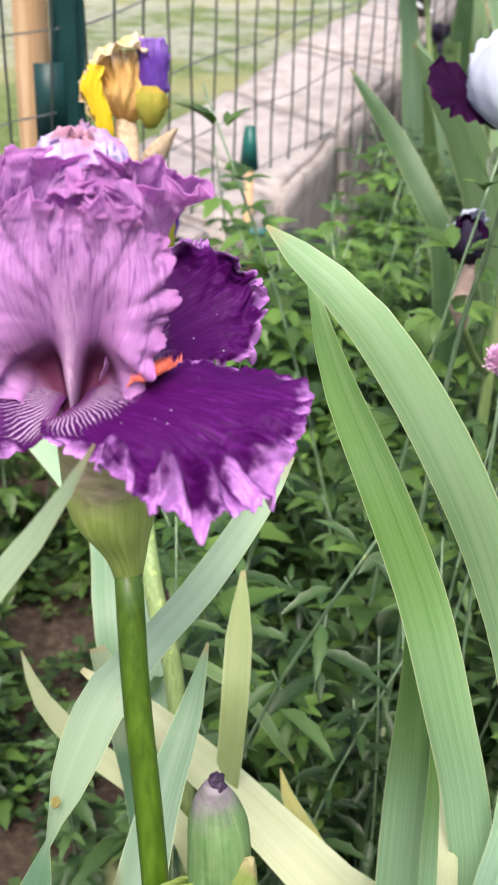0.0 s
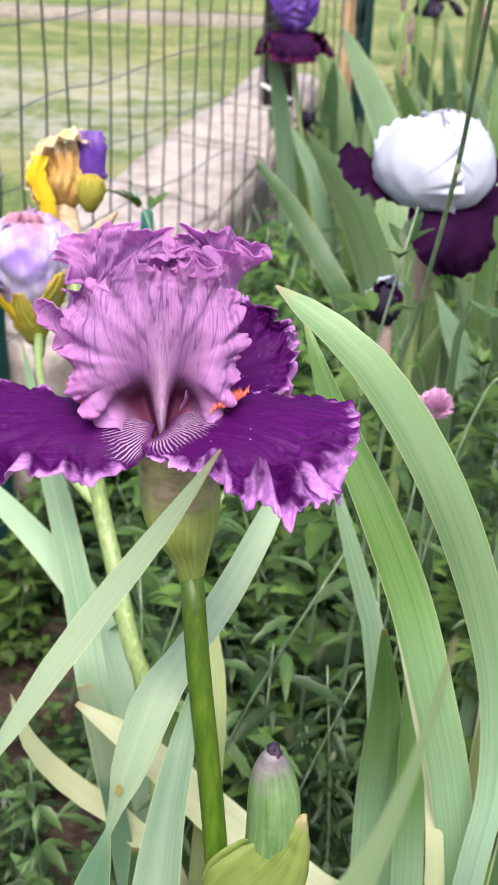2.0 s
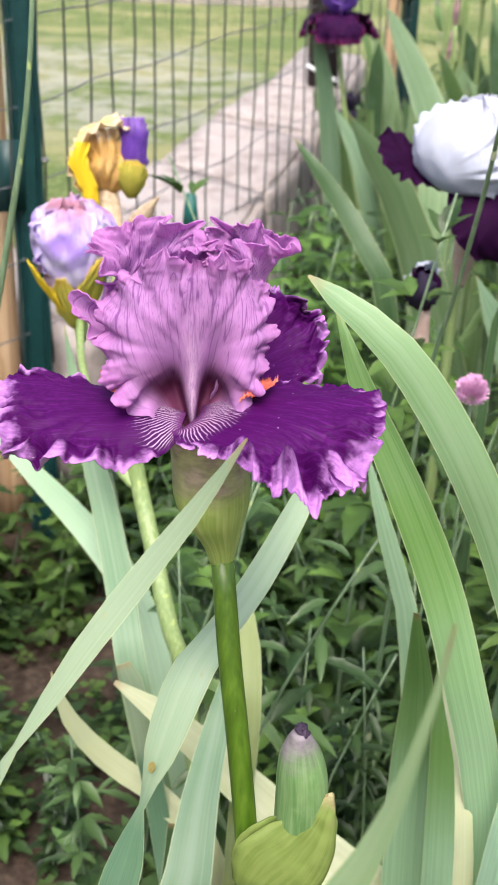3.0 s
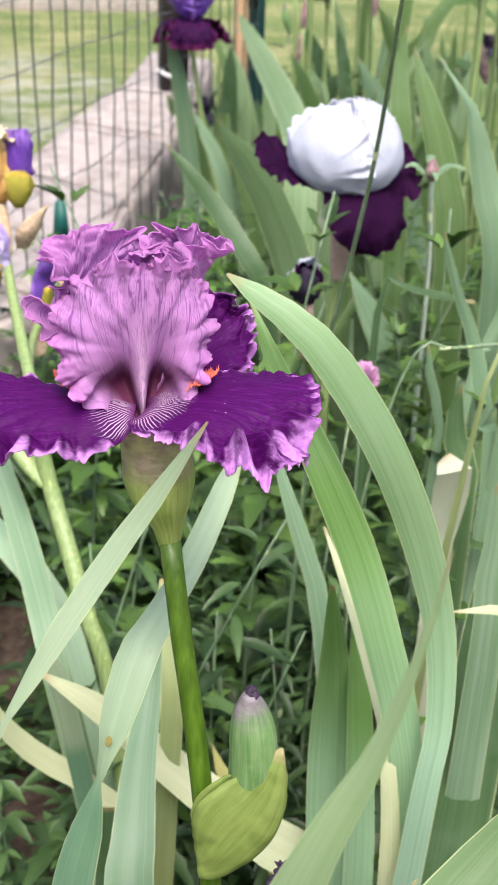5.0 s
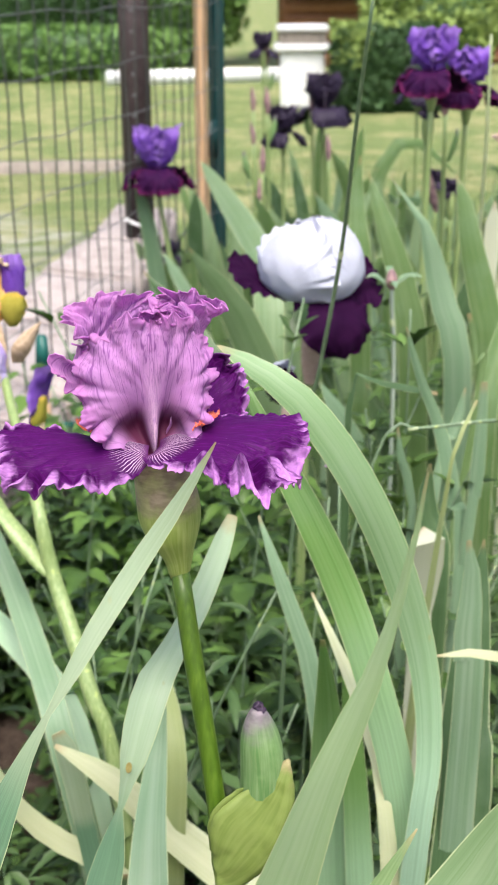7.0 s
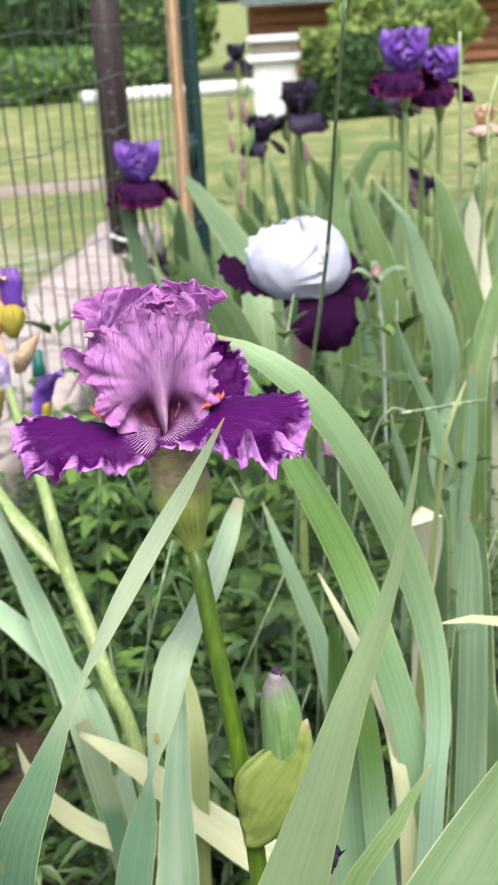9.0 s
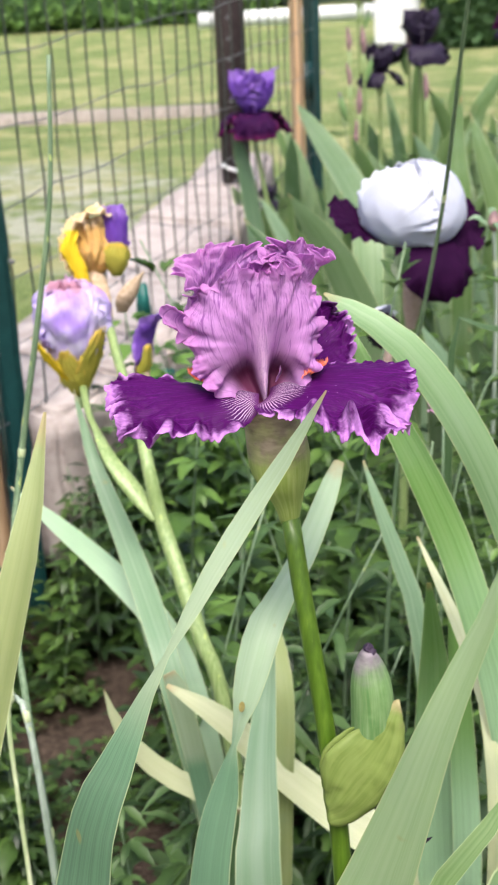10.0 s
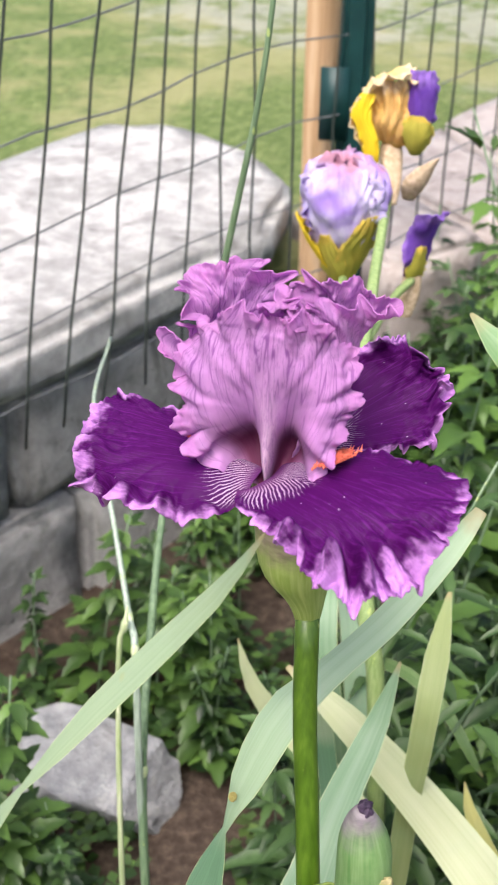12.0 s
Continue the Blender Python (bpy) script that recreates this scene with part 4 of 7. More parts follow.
shrub("tall_shrub", 3.2, 18.0, 1.9, 1.6, 2.2, SHRUB_LEAF, 5000, 0.08, 5, "tall light green shrub behind the lawn", 2.4)
shrub("tall_shrub", -6.5, 19.0, 6.5, 2.0, 3.0, HEDGE_LEAF, 8000, 0.11, 6, "tall dark green shrubs behind the hedge", 3.0)

shrub("tall_shrub", 5.81, 15.0, 1.9, 1.2, 1.25, SHRUB_PALE, 7000, 0.06, 8, "pale green feathery shrub before the house", 2.4)

house = thing("house", "single-storey house with brown log siding and a grey-green roof", "house", (8.15, 17.0, lawn_z(17)))
part("wall_core", box_bm((7.4, 0.3, 2.6), (0, 0.18, 1.3), 0.01), BRICK_WALL, house)
for k in range(15):
    part("siding_log", box_bm((7.4, 0.07, 0.168), (0, 0.0, 0.09 + 0.175 * k), 0.03, 2), BRICK_WALL, house)
bm = bmesh.new()
ring = [bm.verts.new(q) for q in ((-4.0, -0.6, 0.95), (4.0, -0.6, 0.95), (4.0, 2.6, 0.95 + 1.5), (-4.0, 2.6, 0.95 + 1.5))]
bm.faces.new(ring)
bmesh.ops.solidify(bm, geom=bm.faces[:], thickness=0.12)
part("roof", bm, ROOF, house, smooth=False)
for x in (-1.6, 0.9):
    win = part("window", box_bm((1.1, 0.06, 1.0), (x, -0.05, 1.25), 0.01), WHITE_TUB, house, "white-framed window")
    part("pane", box_bm((0.94, 0.03, 0.84), (x, -0.09, 1.25), 0.004), plain("window_glass", (0.05, 0.07, 0.09), (0.08, 0.10, 0.13), 3, 0.08), win)


# ---- the purple bearded iris in front ----
iris = thing("bearded_iris", "bearded iris with ruffled lilac standards and deep violet falls", "iris", (-0.012, 0.26, 0.0))
C = (-0.048, 0.315, 0.690)
under(tube("stem", [(-0.036, 0.3155, 0.634, 0.0088), (-0.033, 0.303, 0.594, 0.009), (-0.029, 0.2945, 0.556, 0.0091), (-0.0255, 0.287, 0.515, 0.0093), (-0.022, 0.281, 0.46, 0.0096), (-0.014, 0.265, 0.22, 0.011), (-0.012, 0.26, -0.01, 0.012)], STEM, None, "", 16, 40), iris)
lathe("ovary", [(-0.036, 0.3155, 0.628, 0.0088), (-0.0365, 0.315, 0.636, 0.0125), (-0.038, 0.314, 0.644, 0.0180), (-0.0395, 0.313, 0.651, 0.0240), (-0.040, 0.313, 0.659, 0.0278), (-0.0405, 0.313, 0.668, 0.0280), (-0.042, 0.313, 0.678, 0.0262), (-0.045, 0.312, 0.690, 0.021), (-0.047, 0.311, 0.697, 0.015)], OVARY, iris, "yellow-green sheath with a dry papery top", 28, 0.06)

# its petals: control nets in millimetres from the flower's heart, rows from the throat outwards, five points across
VIOLET_LABEL = "deep violet fall with a crimped lilac rim"
LILAC_LABEL = "lilac standard with dark branching veins"


def net_weights(count, n, at=None):
    """Catmull-Rom weights of n control points at count even steps."""
    q = (np.linspace(0, 1, count) if at is None else at) * (n - 1)
    i = np.minimum(q.astype(int), n - 2)
    t = q - i
    w = np.zeros((count, n + 2))
    for k, f in enumerate((-t + 2 * t ** 2 - t ** 3, 2 - 5 * t ** 2 + 3 * t ** 3, t + 4 * t ** 2 - 3 * t ** 3, t ** 3 - t ** 2)):
        w[np.arange(count), i + k] += 0.5 * f
    out = w[:, 1:-1].copy()
    out[:, 0] += 2 * w[:, 0]
    out[:, 1] -= w[:, 0]
    out[:, -1] += 2 * w[:, -1]
    out[:, -2] -= w[:, -1]
    return out


def field(points, scale, shift):
    return np.array([noise.noise(Vector((q[0] * scale + shift, q[1] * scale, q[2] * scale))) for q in points.reshape(-1, 3)]).reshape(points.shape[:-1])


def ruffled(name, net, centre, material, parent, label, wave=3.0, length=12.0, frill=1.1, lace=0.5, pleat=0.4, lump=0.8, phase=0.0, n=150, hang=0.0, keep=2.2, size=1.0, sides=1.0, calm=0.0, folds=(), pale=0.0):
    """A ruffled iris petal over a control net. wave, length: depth and span of its broad ruffles in mm; frill: the crimps on them; lace: how jagged its rim is;
    pleat: lengthwise folds; hang: how far the ruffles droop; keep: how closely they keep to the rim; sides: how far the ruffles run down its sides;
    calm: how far its last side lies flat; folds: single lobes of the rim as (mm along it, half width, lift); pale: how much wider its light rim is."""
    net = np.array(net, float) * size
    u = np.linspace(0, 1, n)
    P = np.einsum("ur,rcd,vc->uvd", net_weights(n, net.shape[0]), net, net_weights(n, net.shape[1]))
    V, U = np.meshgrid(np.linspace(-1, 1, n), u)
    near = np.clip((np.abs(V) ** 8 * np.clip(U * 3.5 / sides - 0.35, 0, 1) + U ** 8) ** 0.125, 0, 1)
    soft = np.clip((near - 0.3) / 0.7, 0, 1)
    theta = np.arctan2(V, (U - 0.38) * 1.7)
    rim = np.vstack([P[:, 0], P[-1], P[::-1, -1]])
    angle = np.unwrap(np.r_[theta[:, 0], theta[-1], theta[::-1, -1]])
    run = np.r_[0, np.cumsum(np.linalg.norm(np.diff(rim, axis=0), axis=1))]
    order = np.argsort(angle)
    S = np.interp(theta, angle[order], run[order])
    line = np.linspace(-5, run[-1] + 5, 900)
    wob = [np.array([noise.noise(Vector((q / d, phase * 1.3 + k * 7.7, 0.5))) for q in line]) for k, d in enumerate((15.0, 6.0, 2.4, 24.0))]
    n1, n2, n3, n4 = (np.interp(S, line, w) for w in wob)
    du, dv = np.gradient(P, axis=0), np.gradient(P, axis=1)
    nrm = unit(np.cross(dv, du))
    outw = unit(unit(du) * np.cos(theta)[..., None] + unit(dv) * np.sin(theta)[..., None])
    broad = np.sin(math.tau * S / length + 4.5 * n1 + phase)
    turn = math.pi * S / (length * 0.42) + 3.5 * n2 + phase
    crimp = np.sin(turn) + 0.45 * np.sin(2.0 * turn + 1.3 + 2 * n1)
    lobes = np.abs(np.sin(turn)) ** 0.7 - 0.55
    fine = np.sin(math.tau * S / (length * 0.15) + 6 * n3)
    crumple = field(P, 1 / 4.5, phase) * 1.2 + field(P, 1 / 2.2, phase + 3) * 0.8
    flat = 1 - calm * np.clip(V * 1.8, 0, 1) * (1 - 0.5 * U ** 14)
    swell = np.clip(0.6 + 1.6 * np.abs(n4), 0, 1.4) * flat
    tight = np.clip(0.45 + 1.7 * np.abs(n1), 0, 1.3) * flat
    bends = sum((h * np.exp(-((S - at) / w) ** 2) for at, w, h in folds), np.zeros_like(S))
    tight = tight * (1 + 0.08 * np.abs(bends))
    shift = swell * wave * soft ** keep * broad + tight * frill * (soft ** 7 * crimp + 0.85 * crumple * soft ** 3.5) + 0.16 * frill * flat * soft ** 18 * fine
    shift += lump * field(P, 1 / 14.0, phase + 9) + pleat * np.sin(V * 15 + 7 * field(P, 1 / 25.0, phase)) * np.clip(U * 1.6 - 0.15, 0, 1)
    shift += 0.4 * pleat * np.sin(V * 40 + 9 * field(P, 1 / 16.0, phase)) * np.clip(U * 1.6 - 0.3, 0, 1)
    grow = flat * soft ** 7 * (0.5 * wave * n1 + lace * (1.6 * n2 + 1.2 * n3 + 0.25 * fine) + 0.7 * frill * lobes)
    crest = np.exp(-((soft - 0.84) / 0.10) ** 2) + 0.3 * soft ** 14
    lift = np.maximum(bends, 0) * crest + np.minimum(bends, 0) * soft ** 5
    P = P + np.array((0, 0, 1)) * lift[..., None] + outw * (0.10 * np.abs(lift) + 0.10 * np.abs(bends) * soft ** 8)[..., None]
    P = P + nrm * shift[..., None] + outw * grow[..., None] - np.array((0, 0, 1)) * (hang * flat * soft ** 6 * (0.5 + 0.5 * crimp))[..., None]
    P = P * 0.001 + np.array(centre)
    faces = [(i * n + k, i * n + k + 1, (i + 1) * n + k + 1, (i + 1) * n + k) for i in range(n - 1) for k in range(n - 1)]
    if nrm[..., 2].mean() < 0:
        faces = [f[::-1] for f in faces]
    ob = part(name, (P.reshape(-1, 3).tolist(), faces), material, None, label)
    set_uv(ob, np.stack([V * 0.5 + 0.5, U], -1).reshape(-1, 2))
    ob.data.attributes.new("rim", "FLOAT", "POINT").data.foreach_set("value", (near + 0.07 * soft ** 3 * (0.5 * crimp + 1.0 * n1) + 0.003 * np.maximum(lift, 0) + 0.003 * np.abs(lift) + pale * soft ** 2 - (0.045 + pale) * calm * np.clip(V * 1.8, 0, 1)).ravel())
    skin = ob.modifiers.new("skin", "SOLIDIFY")
    skin.thickness, skin.offset = 0.00035, 0
    skin.material_offset = len(ob.data.materials) - 1
    return under(ob, parent)


def cup_net(azimuth, rows, across=5, roll=0.0, shift=(0, 0, 0)):
    """A petal's net round an upright axis: rows of (radius, height, half its spread in degrees); roll tips its plane sideways."""
    net = []
    for r, z, span in rows:
        offs = [radians(span) * (2 * k / (across - 1) - 1) for k in range(across)]
        net.append([(shift[0] + r * math.cos(radians(azimuth) + d), shift[1] + r * math.sin(radians(azimuth) + d), shift[2] + z + roll * r * math.sin(d)) for d in offs])
    return net


fall_l = ruffled("fall", [[(-5, -25, 3), (-3.5, -20, 7), (-2, -14, 8), (-2, -11, 7), (-2, -8, 7)],
                          [(-12, -30, 0), (-13, -22, 7), (-14, -14, 10), (-14, -6, 9), (-12, 2, 9)],
                          [(-27, -31, -1), (-30, -20, 6), (-31, -10, 9), (-30, 0, 10), (-27, 7, 9)],
                          [(-44, -31, -1), (-47, -20, 5), (-49, -8, 8), (-47, 4, 11), (-43, 11, 12)],
                          [(-60, -24, -3), (-65, -17, 3), (-67, -6, 6), (-66, 8, 10), (-61, 15, 13)]],
                 C, [FALL, FALL_UNDER], iris, VIOLET_LABEL, 1.6, 18.0, 2.4, 0.7, 0.1, 1.0, 0.6, 180, hang=1.0, keep=3.5, calm=0.5,
                 folds=((13, 4, 3.0), (21, 3.5, -4.5), (28, 4, 4.0), (35, 4, -2.0), (43, 4, 6.0), (50, 4, -2.5), (57, 4, 5.0), (66, 4, -5.0), (74, 5, 4.0)))
fall_r = ruffled("fall", [[(-7, -27, 8), (-3, -24, 8), (0, -19, 8), (2, -16, 8), (3, -13, 8), (4, -9, 8)],
                          [(-5, -33, 7), (3, -30, 9), (10, -25, 11), (14, -20, 13), (16, -14, 13), (15, -6, 12)],
                          [(7, -44, 6), (14, -39, 10), (21, -34, 13), (28, -27, 15), (31, -16, 16), (29, -4, 15)],
                          [(18, -52, 3), (27, -47, 9), (35, -42, 12), (43, -34, 15), (47, -20, 17), (44, -8, 16)],
                          [(29, -61, 0), (43, -62, 1), (53, -52, 3), (60, -38, 10), (64, -24, 16), (60, -12, 16)]],
                 C, [FALL, FALL_UNDER], iris, VIOLET_LABEL, 1.0, 11.5, 2.6, 0.9, 0.1, 0.9, 2.0, 260, hang=0.0, keep=3.5, calm=0.8, pale=0.015,
                 folds=((20, 5, 3.0), (33, 6.5, 10.0), (43, 4, -1.0), (51, 6.0, 12.0), (59, 3.2, -6.0), (66, 3.6, 7.0), (71, 3, -2.0), (76, 3.5, 6.0), (83, 3, -4.0), (91, 4, 6.0), (106, 5, 2.0)))
fall_b = ruffled("fall", [[(4, -3, 6), (5, 0, 6), (5, 3, 6), (4, 5, 6), (2, 7, 6)],
                          [(18, 2, 7), (19, 8, 8), (18, 13, 10), (14, 17, 13), (8, 19, 16)],
                          [(31, 10, 6), (33, 17, 9), (32, 24, 14), (26, 29, 21), (16, 30, 28)],
                          [(42, 17, 6), (44, 25, 10), (42, 32, 18), (36, 35, 27), (24, 34, 34)],
                          [(48, 23, 8), (50, 31, 14), (48, 36, 22), (41, 38, 31), (30, 36, 37)]],
                 C, [FALL, FALL_UNDER], iris, "deep violet fall with a curled lilac rim", 3.0, 24.0, 4.0, 0.8, 0.1, 1.0, 4.0, 160, hang=0.5, keep=3.5, pale=0.03, folds=((22, 5, -3.0), (38, 5, 2.0), (52, 5, -5.0), (66, 6, 5.0), (84, 6, -3.0)))
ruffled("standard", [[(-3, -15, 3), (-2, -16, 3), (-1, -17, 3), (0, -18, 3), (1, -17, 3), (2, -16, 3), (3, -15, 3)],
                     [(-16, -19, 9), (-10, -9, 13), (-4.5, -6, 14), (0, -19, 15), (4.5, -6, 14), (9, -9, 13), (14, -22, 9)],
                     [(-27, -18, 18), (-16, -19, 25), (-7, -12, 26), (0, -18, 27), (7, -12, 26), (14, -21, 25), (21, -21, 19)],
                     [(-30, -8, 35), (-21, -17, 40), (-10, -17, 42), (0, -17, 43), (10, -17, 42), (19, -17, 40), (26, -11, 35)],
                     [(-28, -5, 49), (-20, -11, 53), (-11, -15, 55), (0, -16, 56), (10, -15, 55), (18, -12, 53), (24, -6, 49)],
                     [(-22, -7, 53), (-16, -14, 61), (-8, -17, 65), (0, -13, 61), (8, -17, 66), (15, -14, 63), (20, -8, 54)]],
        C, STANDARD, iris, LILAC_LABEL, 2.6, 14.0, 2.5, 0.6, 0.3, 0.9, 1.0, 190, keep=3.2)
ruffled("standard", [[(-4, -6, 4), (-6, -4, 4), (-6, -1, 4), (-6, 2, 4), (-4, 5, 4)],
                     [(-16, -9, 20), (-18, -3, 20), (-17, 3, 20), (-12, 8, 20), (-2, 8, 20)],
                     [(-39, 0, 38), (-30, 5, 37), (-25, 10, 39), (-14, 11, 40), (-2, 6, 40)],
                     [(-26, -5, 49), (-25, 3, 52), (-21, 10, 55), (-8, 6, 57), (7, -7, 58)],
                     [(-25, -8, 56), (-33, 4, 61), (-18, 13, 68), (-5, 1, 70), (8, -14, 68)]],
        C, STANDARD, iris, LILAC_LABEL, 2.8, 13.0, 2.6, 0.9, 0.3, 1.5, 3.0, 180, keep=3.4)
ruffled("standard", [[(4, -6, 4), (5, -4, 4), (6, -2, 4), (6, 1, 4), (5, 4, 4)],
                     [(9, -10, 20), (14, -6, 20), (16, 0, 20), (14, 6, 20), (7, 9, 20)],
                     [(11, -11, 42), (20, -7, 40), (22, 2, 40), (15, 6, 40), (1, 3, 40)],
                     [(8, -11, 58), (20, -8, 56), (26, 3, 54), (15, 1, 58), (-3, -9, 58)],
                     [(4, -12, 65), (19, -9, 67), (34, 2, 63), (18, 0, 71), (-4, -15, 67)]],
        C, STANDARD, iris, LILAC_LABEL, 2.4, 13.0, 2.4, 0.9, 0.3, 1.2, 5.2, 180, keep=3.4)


def beard(parent, azimuth, r0, r1, z0, z1, bow):
    """The furry tongue on a fall: many short bristles on a ridge."""
    a = radians(azimuth)
    rng = random.Random(int(azimuth))
    verts, faces = [], []
    for k in range(1500):
        t = rng.random()
        r, z = r0 + (r1 - r0) * t, z0 + (z1 - z0) * t + bow * math.sin(t * math.pi)
        off = rng.gauss(0, 0.0024)
        q = np.array(C) + (r * math.cos(a) - off * math.sin(a), r * math.sin(a) + off * math.cos(a), z)
        d = unit(np.array((rng.gauss(0, 0.4) + 0.3 * math.cos(a), rng.gauss(0, 0.4) + 0.3 * math.sin(a), 1.0)))
        s = unit(np.cross(d, (rng.gauss(0, 1), rng.gauss(0, 1), 0.1))) * 0.00035
        n = len(verts)
        e = unit(np.cross(d, s)) * 0.00035
        verts += [q - s - e, q + s - e, q + e * 1.2, q + d * rng.uniform(0.002, 0.0034)]
        faces += [(n, n + 1, n + 3), (n + 1, n + 2, n + 3), (n + 2, n, n + 3)]
    under(part("beard", (verts, faces), BEARD, None, "orange-red furry beard"), iris).parent = parent


beard(fall_l, 192, 0.0225, 0.0300, 0.0115, 0.0160, 0.0015)
beard(fall_r, -38, 0.0245, 0.0300, 0.0145, 0.0185, 0.0015)
beard(fall_b, 46, 0.008, 0.022, 0.003, 0.006, 0.003)
for b in [o for o in bpy.data.objects if o.name.startswith("beard") and o.parent]:
    b.matrix_parent_inverse = Matrix.Identity(4)

# side bud and its sheath
lathe("bud", [(-0.0050, 0.2835, 0.515, 0.0185), (-0.0048, 0.284, 0.530, 0.0208), (-0.0050, 0.284, 0.543, 0.0206), (-0.0056, 0.284, 0.554, 0.0196), (-0.0062, 0.284, 0.562, 0.0164), (-0.0068, 0.284, 0.5685, 0.0116), (-0.0072, 0.284, 0.5735, 0.0056)], BUD, iris, "green side bud with a greyish papery tip", 24, 0.05)
bm = bmesh.new()
bmesh.ops.create_icosphere(bm, subdivisions=4, radius=0.0026)
for v in bm.verts:
    v.co = Vector((v.co.x, v.co.y, v.co.z * 1.1)) * (1 + 0.7 * noise.noise(v.co * 420) + 0.3 * noise.noise(v.co * 1500))
    v.co += Vector((-0.0062, 0.284, 0.5738))
under(part("bud_tip", bm, PURPLE_TIP, None, "shrivelled dark purple tip"), iris)


def wrap(name, rows, material, parent, label, arc=200, turn=-90, count=26):
    """A sheath that wraps a stem: rows of (x, y, z, width), open on one side and keeled."""
    c = spline(rows, count)
    verts, uv, n = [], [], 18
    for i, (x, y, z, w) in enumerate(c):
        span = radians(arc) * (1 - 0.55 * (i / (count - 1)) ** 3)
        for k in range(n):
            t = radians(turn) + span * (k / (n - 1) - 0.5)
            rr = max(w, 0.0008) * 0.5 * (1 + 0.10 * math.cos(2 * (t - radians(turn))))
            verts.append((x + rr * math.cos(t), y + rr * math.sin(t) * 0.62, z + 0.0008 * noise.noise(Vector((x * 300, t * 2, z * 200)))))
            uv.append((k / (n - 1), i / (count - 1)))
    faces = [(n * i + k, n * i + k + 1, n * i + n + k + 1, n * i + n + k) for i in range(count - 1) for k in range(n - 1)]
    ob = part(name, (verts, faces), material, None, label)
    set_uv(ob, uv)
    skin = ob.modifiers.new("skin", "SOLIDIFY")
    skin.thickness = 0.0009
    return under(ob, parent)


def boat(name, keel, margin, bulge, material, parent, label, nu=36, nv=20):
    """A sheath folded along its keel: keel and margin are rows of (x, y, z); its two walls bulge apart."""
    k, m = spline(keel, nu), spline(margin, nu)
    verts, uv = [], []
    for i in range(nu):
        t = i / (nu - 1)
        fat = bulge * math.sin(math.pi * min(1, 0.12 + 0.88 * t)) ** 0.7
        for j in range(2 * nv + 1):
            s = 1 - abs(j - nv) / nv
            side = -1 if j < nv else 1
            q = m[i] + (k[i] - m[i]) * math.sin(s * math.pi / 2) ** 0.9
            lip = 0.35 * (1 - s)
            q = q + np.array((0.0, side * fat * (math.sin(math.pi * s) ** 0.8 + lip), 0.0))
            q = q + 0.0009 * noise.noise(Vector(tuple(q * 160))) * np.array((1, 1, 1))
            verts.append(tuple(q))
            uv.append((j / (2 * nv), t))
    n = 2 * nv + 1
    faces = [(n * i + j, n * i + j + 1, n * i + n + j + 1, n * i + n + j) for i in range(nu - 1) for j in range(n - 1)]
    ob = part(name, (verts, faces), material, None, label)
    set_uv(ob, uv)
    skin = ob.modifiers.new("skin", "SOLIDIFY")
    skin.thickness, skin.offset = 0.0008, 0
    return under(ob, parent)


boat("spathe", [(-0.0290, 0.277, 0.484), (-0.0190, 0.275, 0.486), (-0.008, 0.274, 0.493), (0.002, 0.274, 0.505), (0.0070, 0.275, 0.520), (0.0075, 0.276, 0.534), (0.0062, 0.277, 0.549)], [(-0.0300, 0.280, 0.500), (-0.0315, 0.280, 0.512), (-0.0305, 0.280, 0.521), (-0.0265, 0.280, 0.527), (-0.0180, 0.280, 0.533), (-0.007, 0.279, 0.5395), (0.0055, 0.277, 0.5495)], 0.0052, SPATHE, iris, "yellow-green boat-shaped sheath with a dry tip")

low_bud = thing("spent_bud", "withered dark purple bud on a short stalk", "iris", (-0.001, 0.24, 0.0))
under(tube("stem", [(-0.001, 0.24, 0.490, 0.006), (-0.001, 0.24, 0.3, 0.007), (-0.001, 0.24, 0.0, 0.008)], STEM, None, "", 8, 14), low_bud)
petal("petal", (-0.001, 0.24, 0.488), 250, [(0.001, 0.0), (0.006, 0.010), (0.007, 0.022), (0.004, 0.033)], 0.010, PURPLE_TIP, low_bud, "shrivelled purple petal", 0.5, 0.5, 120, 0, 0.001, 9, 1.0, nu=30, nv=26, rough=0.003)
petal("petal", (-0.001, 0.24, 0.488), 70, [(0.001, 0.0), (0.006, 0.010), (0.006, 0.020), (0.005, 0.030)], 0.010, PURPLE_TIP, low_bud, "shrivelled purple petal", 0.5, 0.5, 120, 0, 0.001, 9, 2.0, nu=30, nv=26, rough=0.003)

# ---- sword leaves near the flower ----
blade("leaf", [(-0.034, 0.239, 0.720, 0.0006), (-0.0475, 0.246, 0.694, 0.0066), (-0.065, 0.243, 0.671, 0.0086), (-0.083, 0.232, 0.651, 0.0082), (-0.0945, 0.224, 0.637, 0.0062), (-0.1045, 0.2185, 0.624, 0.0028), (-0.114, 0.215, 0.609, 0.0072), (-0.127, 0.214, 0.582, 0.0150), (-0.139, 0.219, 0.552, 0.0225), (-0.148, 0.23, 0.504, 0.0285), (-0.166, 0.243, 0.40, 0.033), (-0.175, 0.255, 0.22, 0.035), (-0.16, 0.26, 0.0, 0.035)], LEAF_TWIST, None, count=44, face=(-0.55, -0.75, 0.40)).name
front_leaf = bpy.data.objects["leaf"]
under(front_leaf, iris)
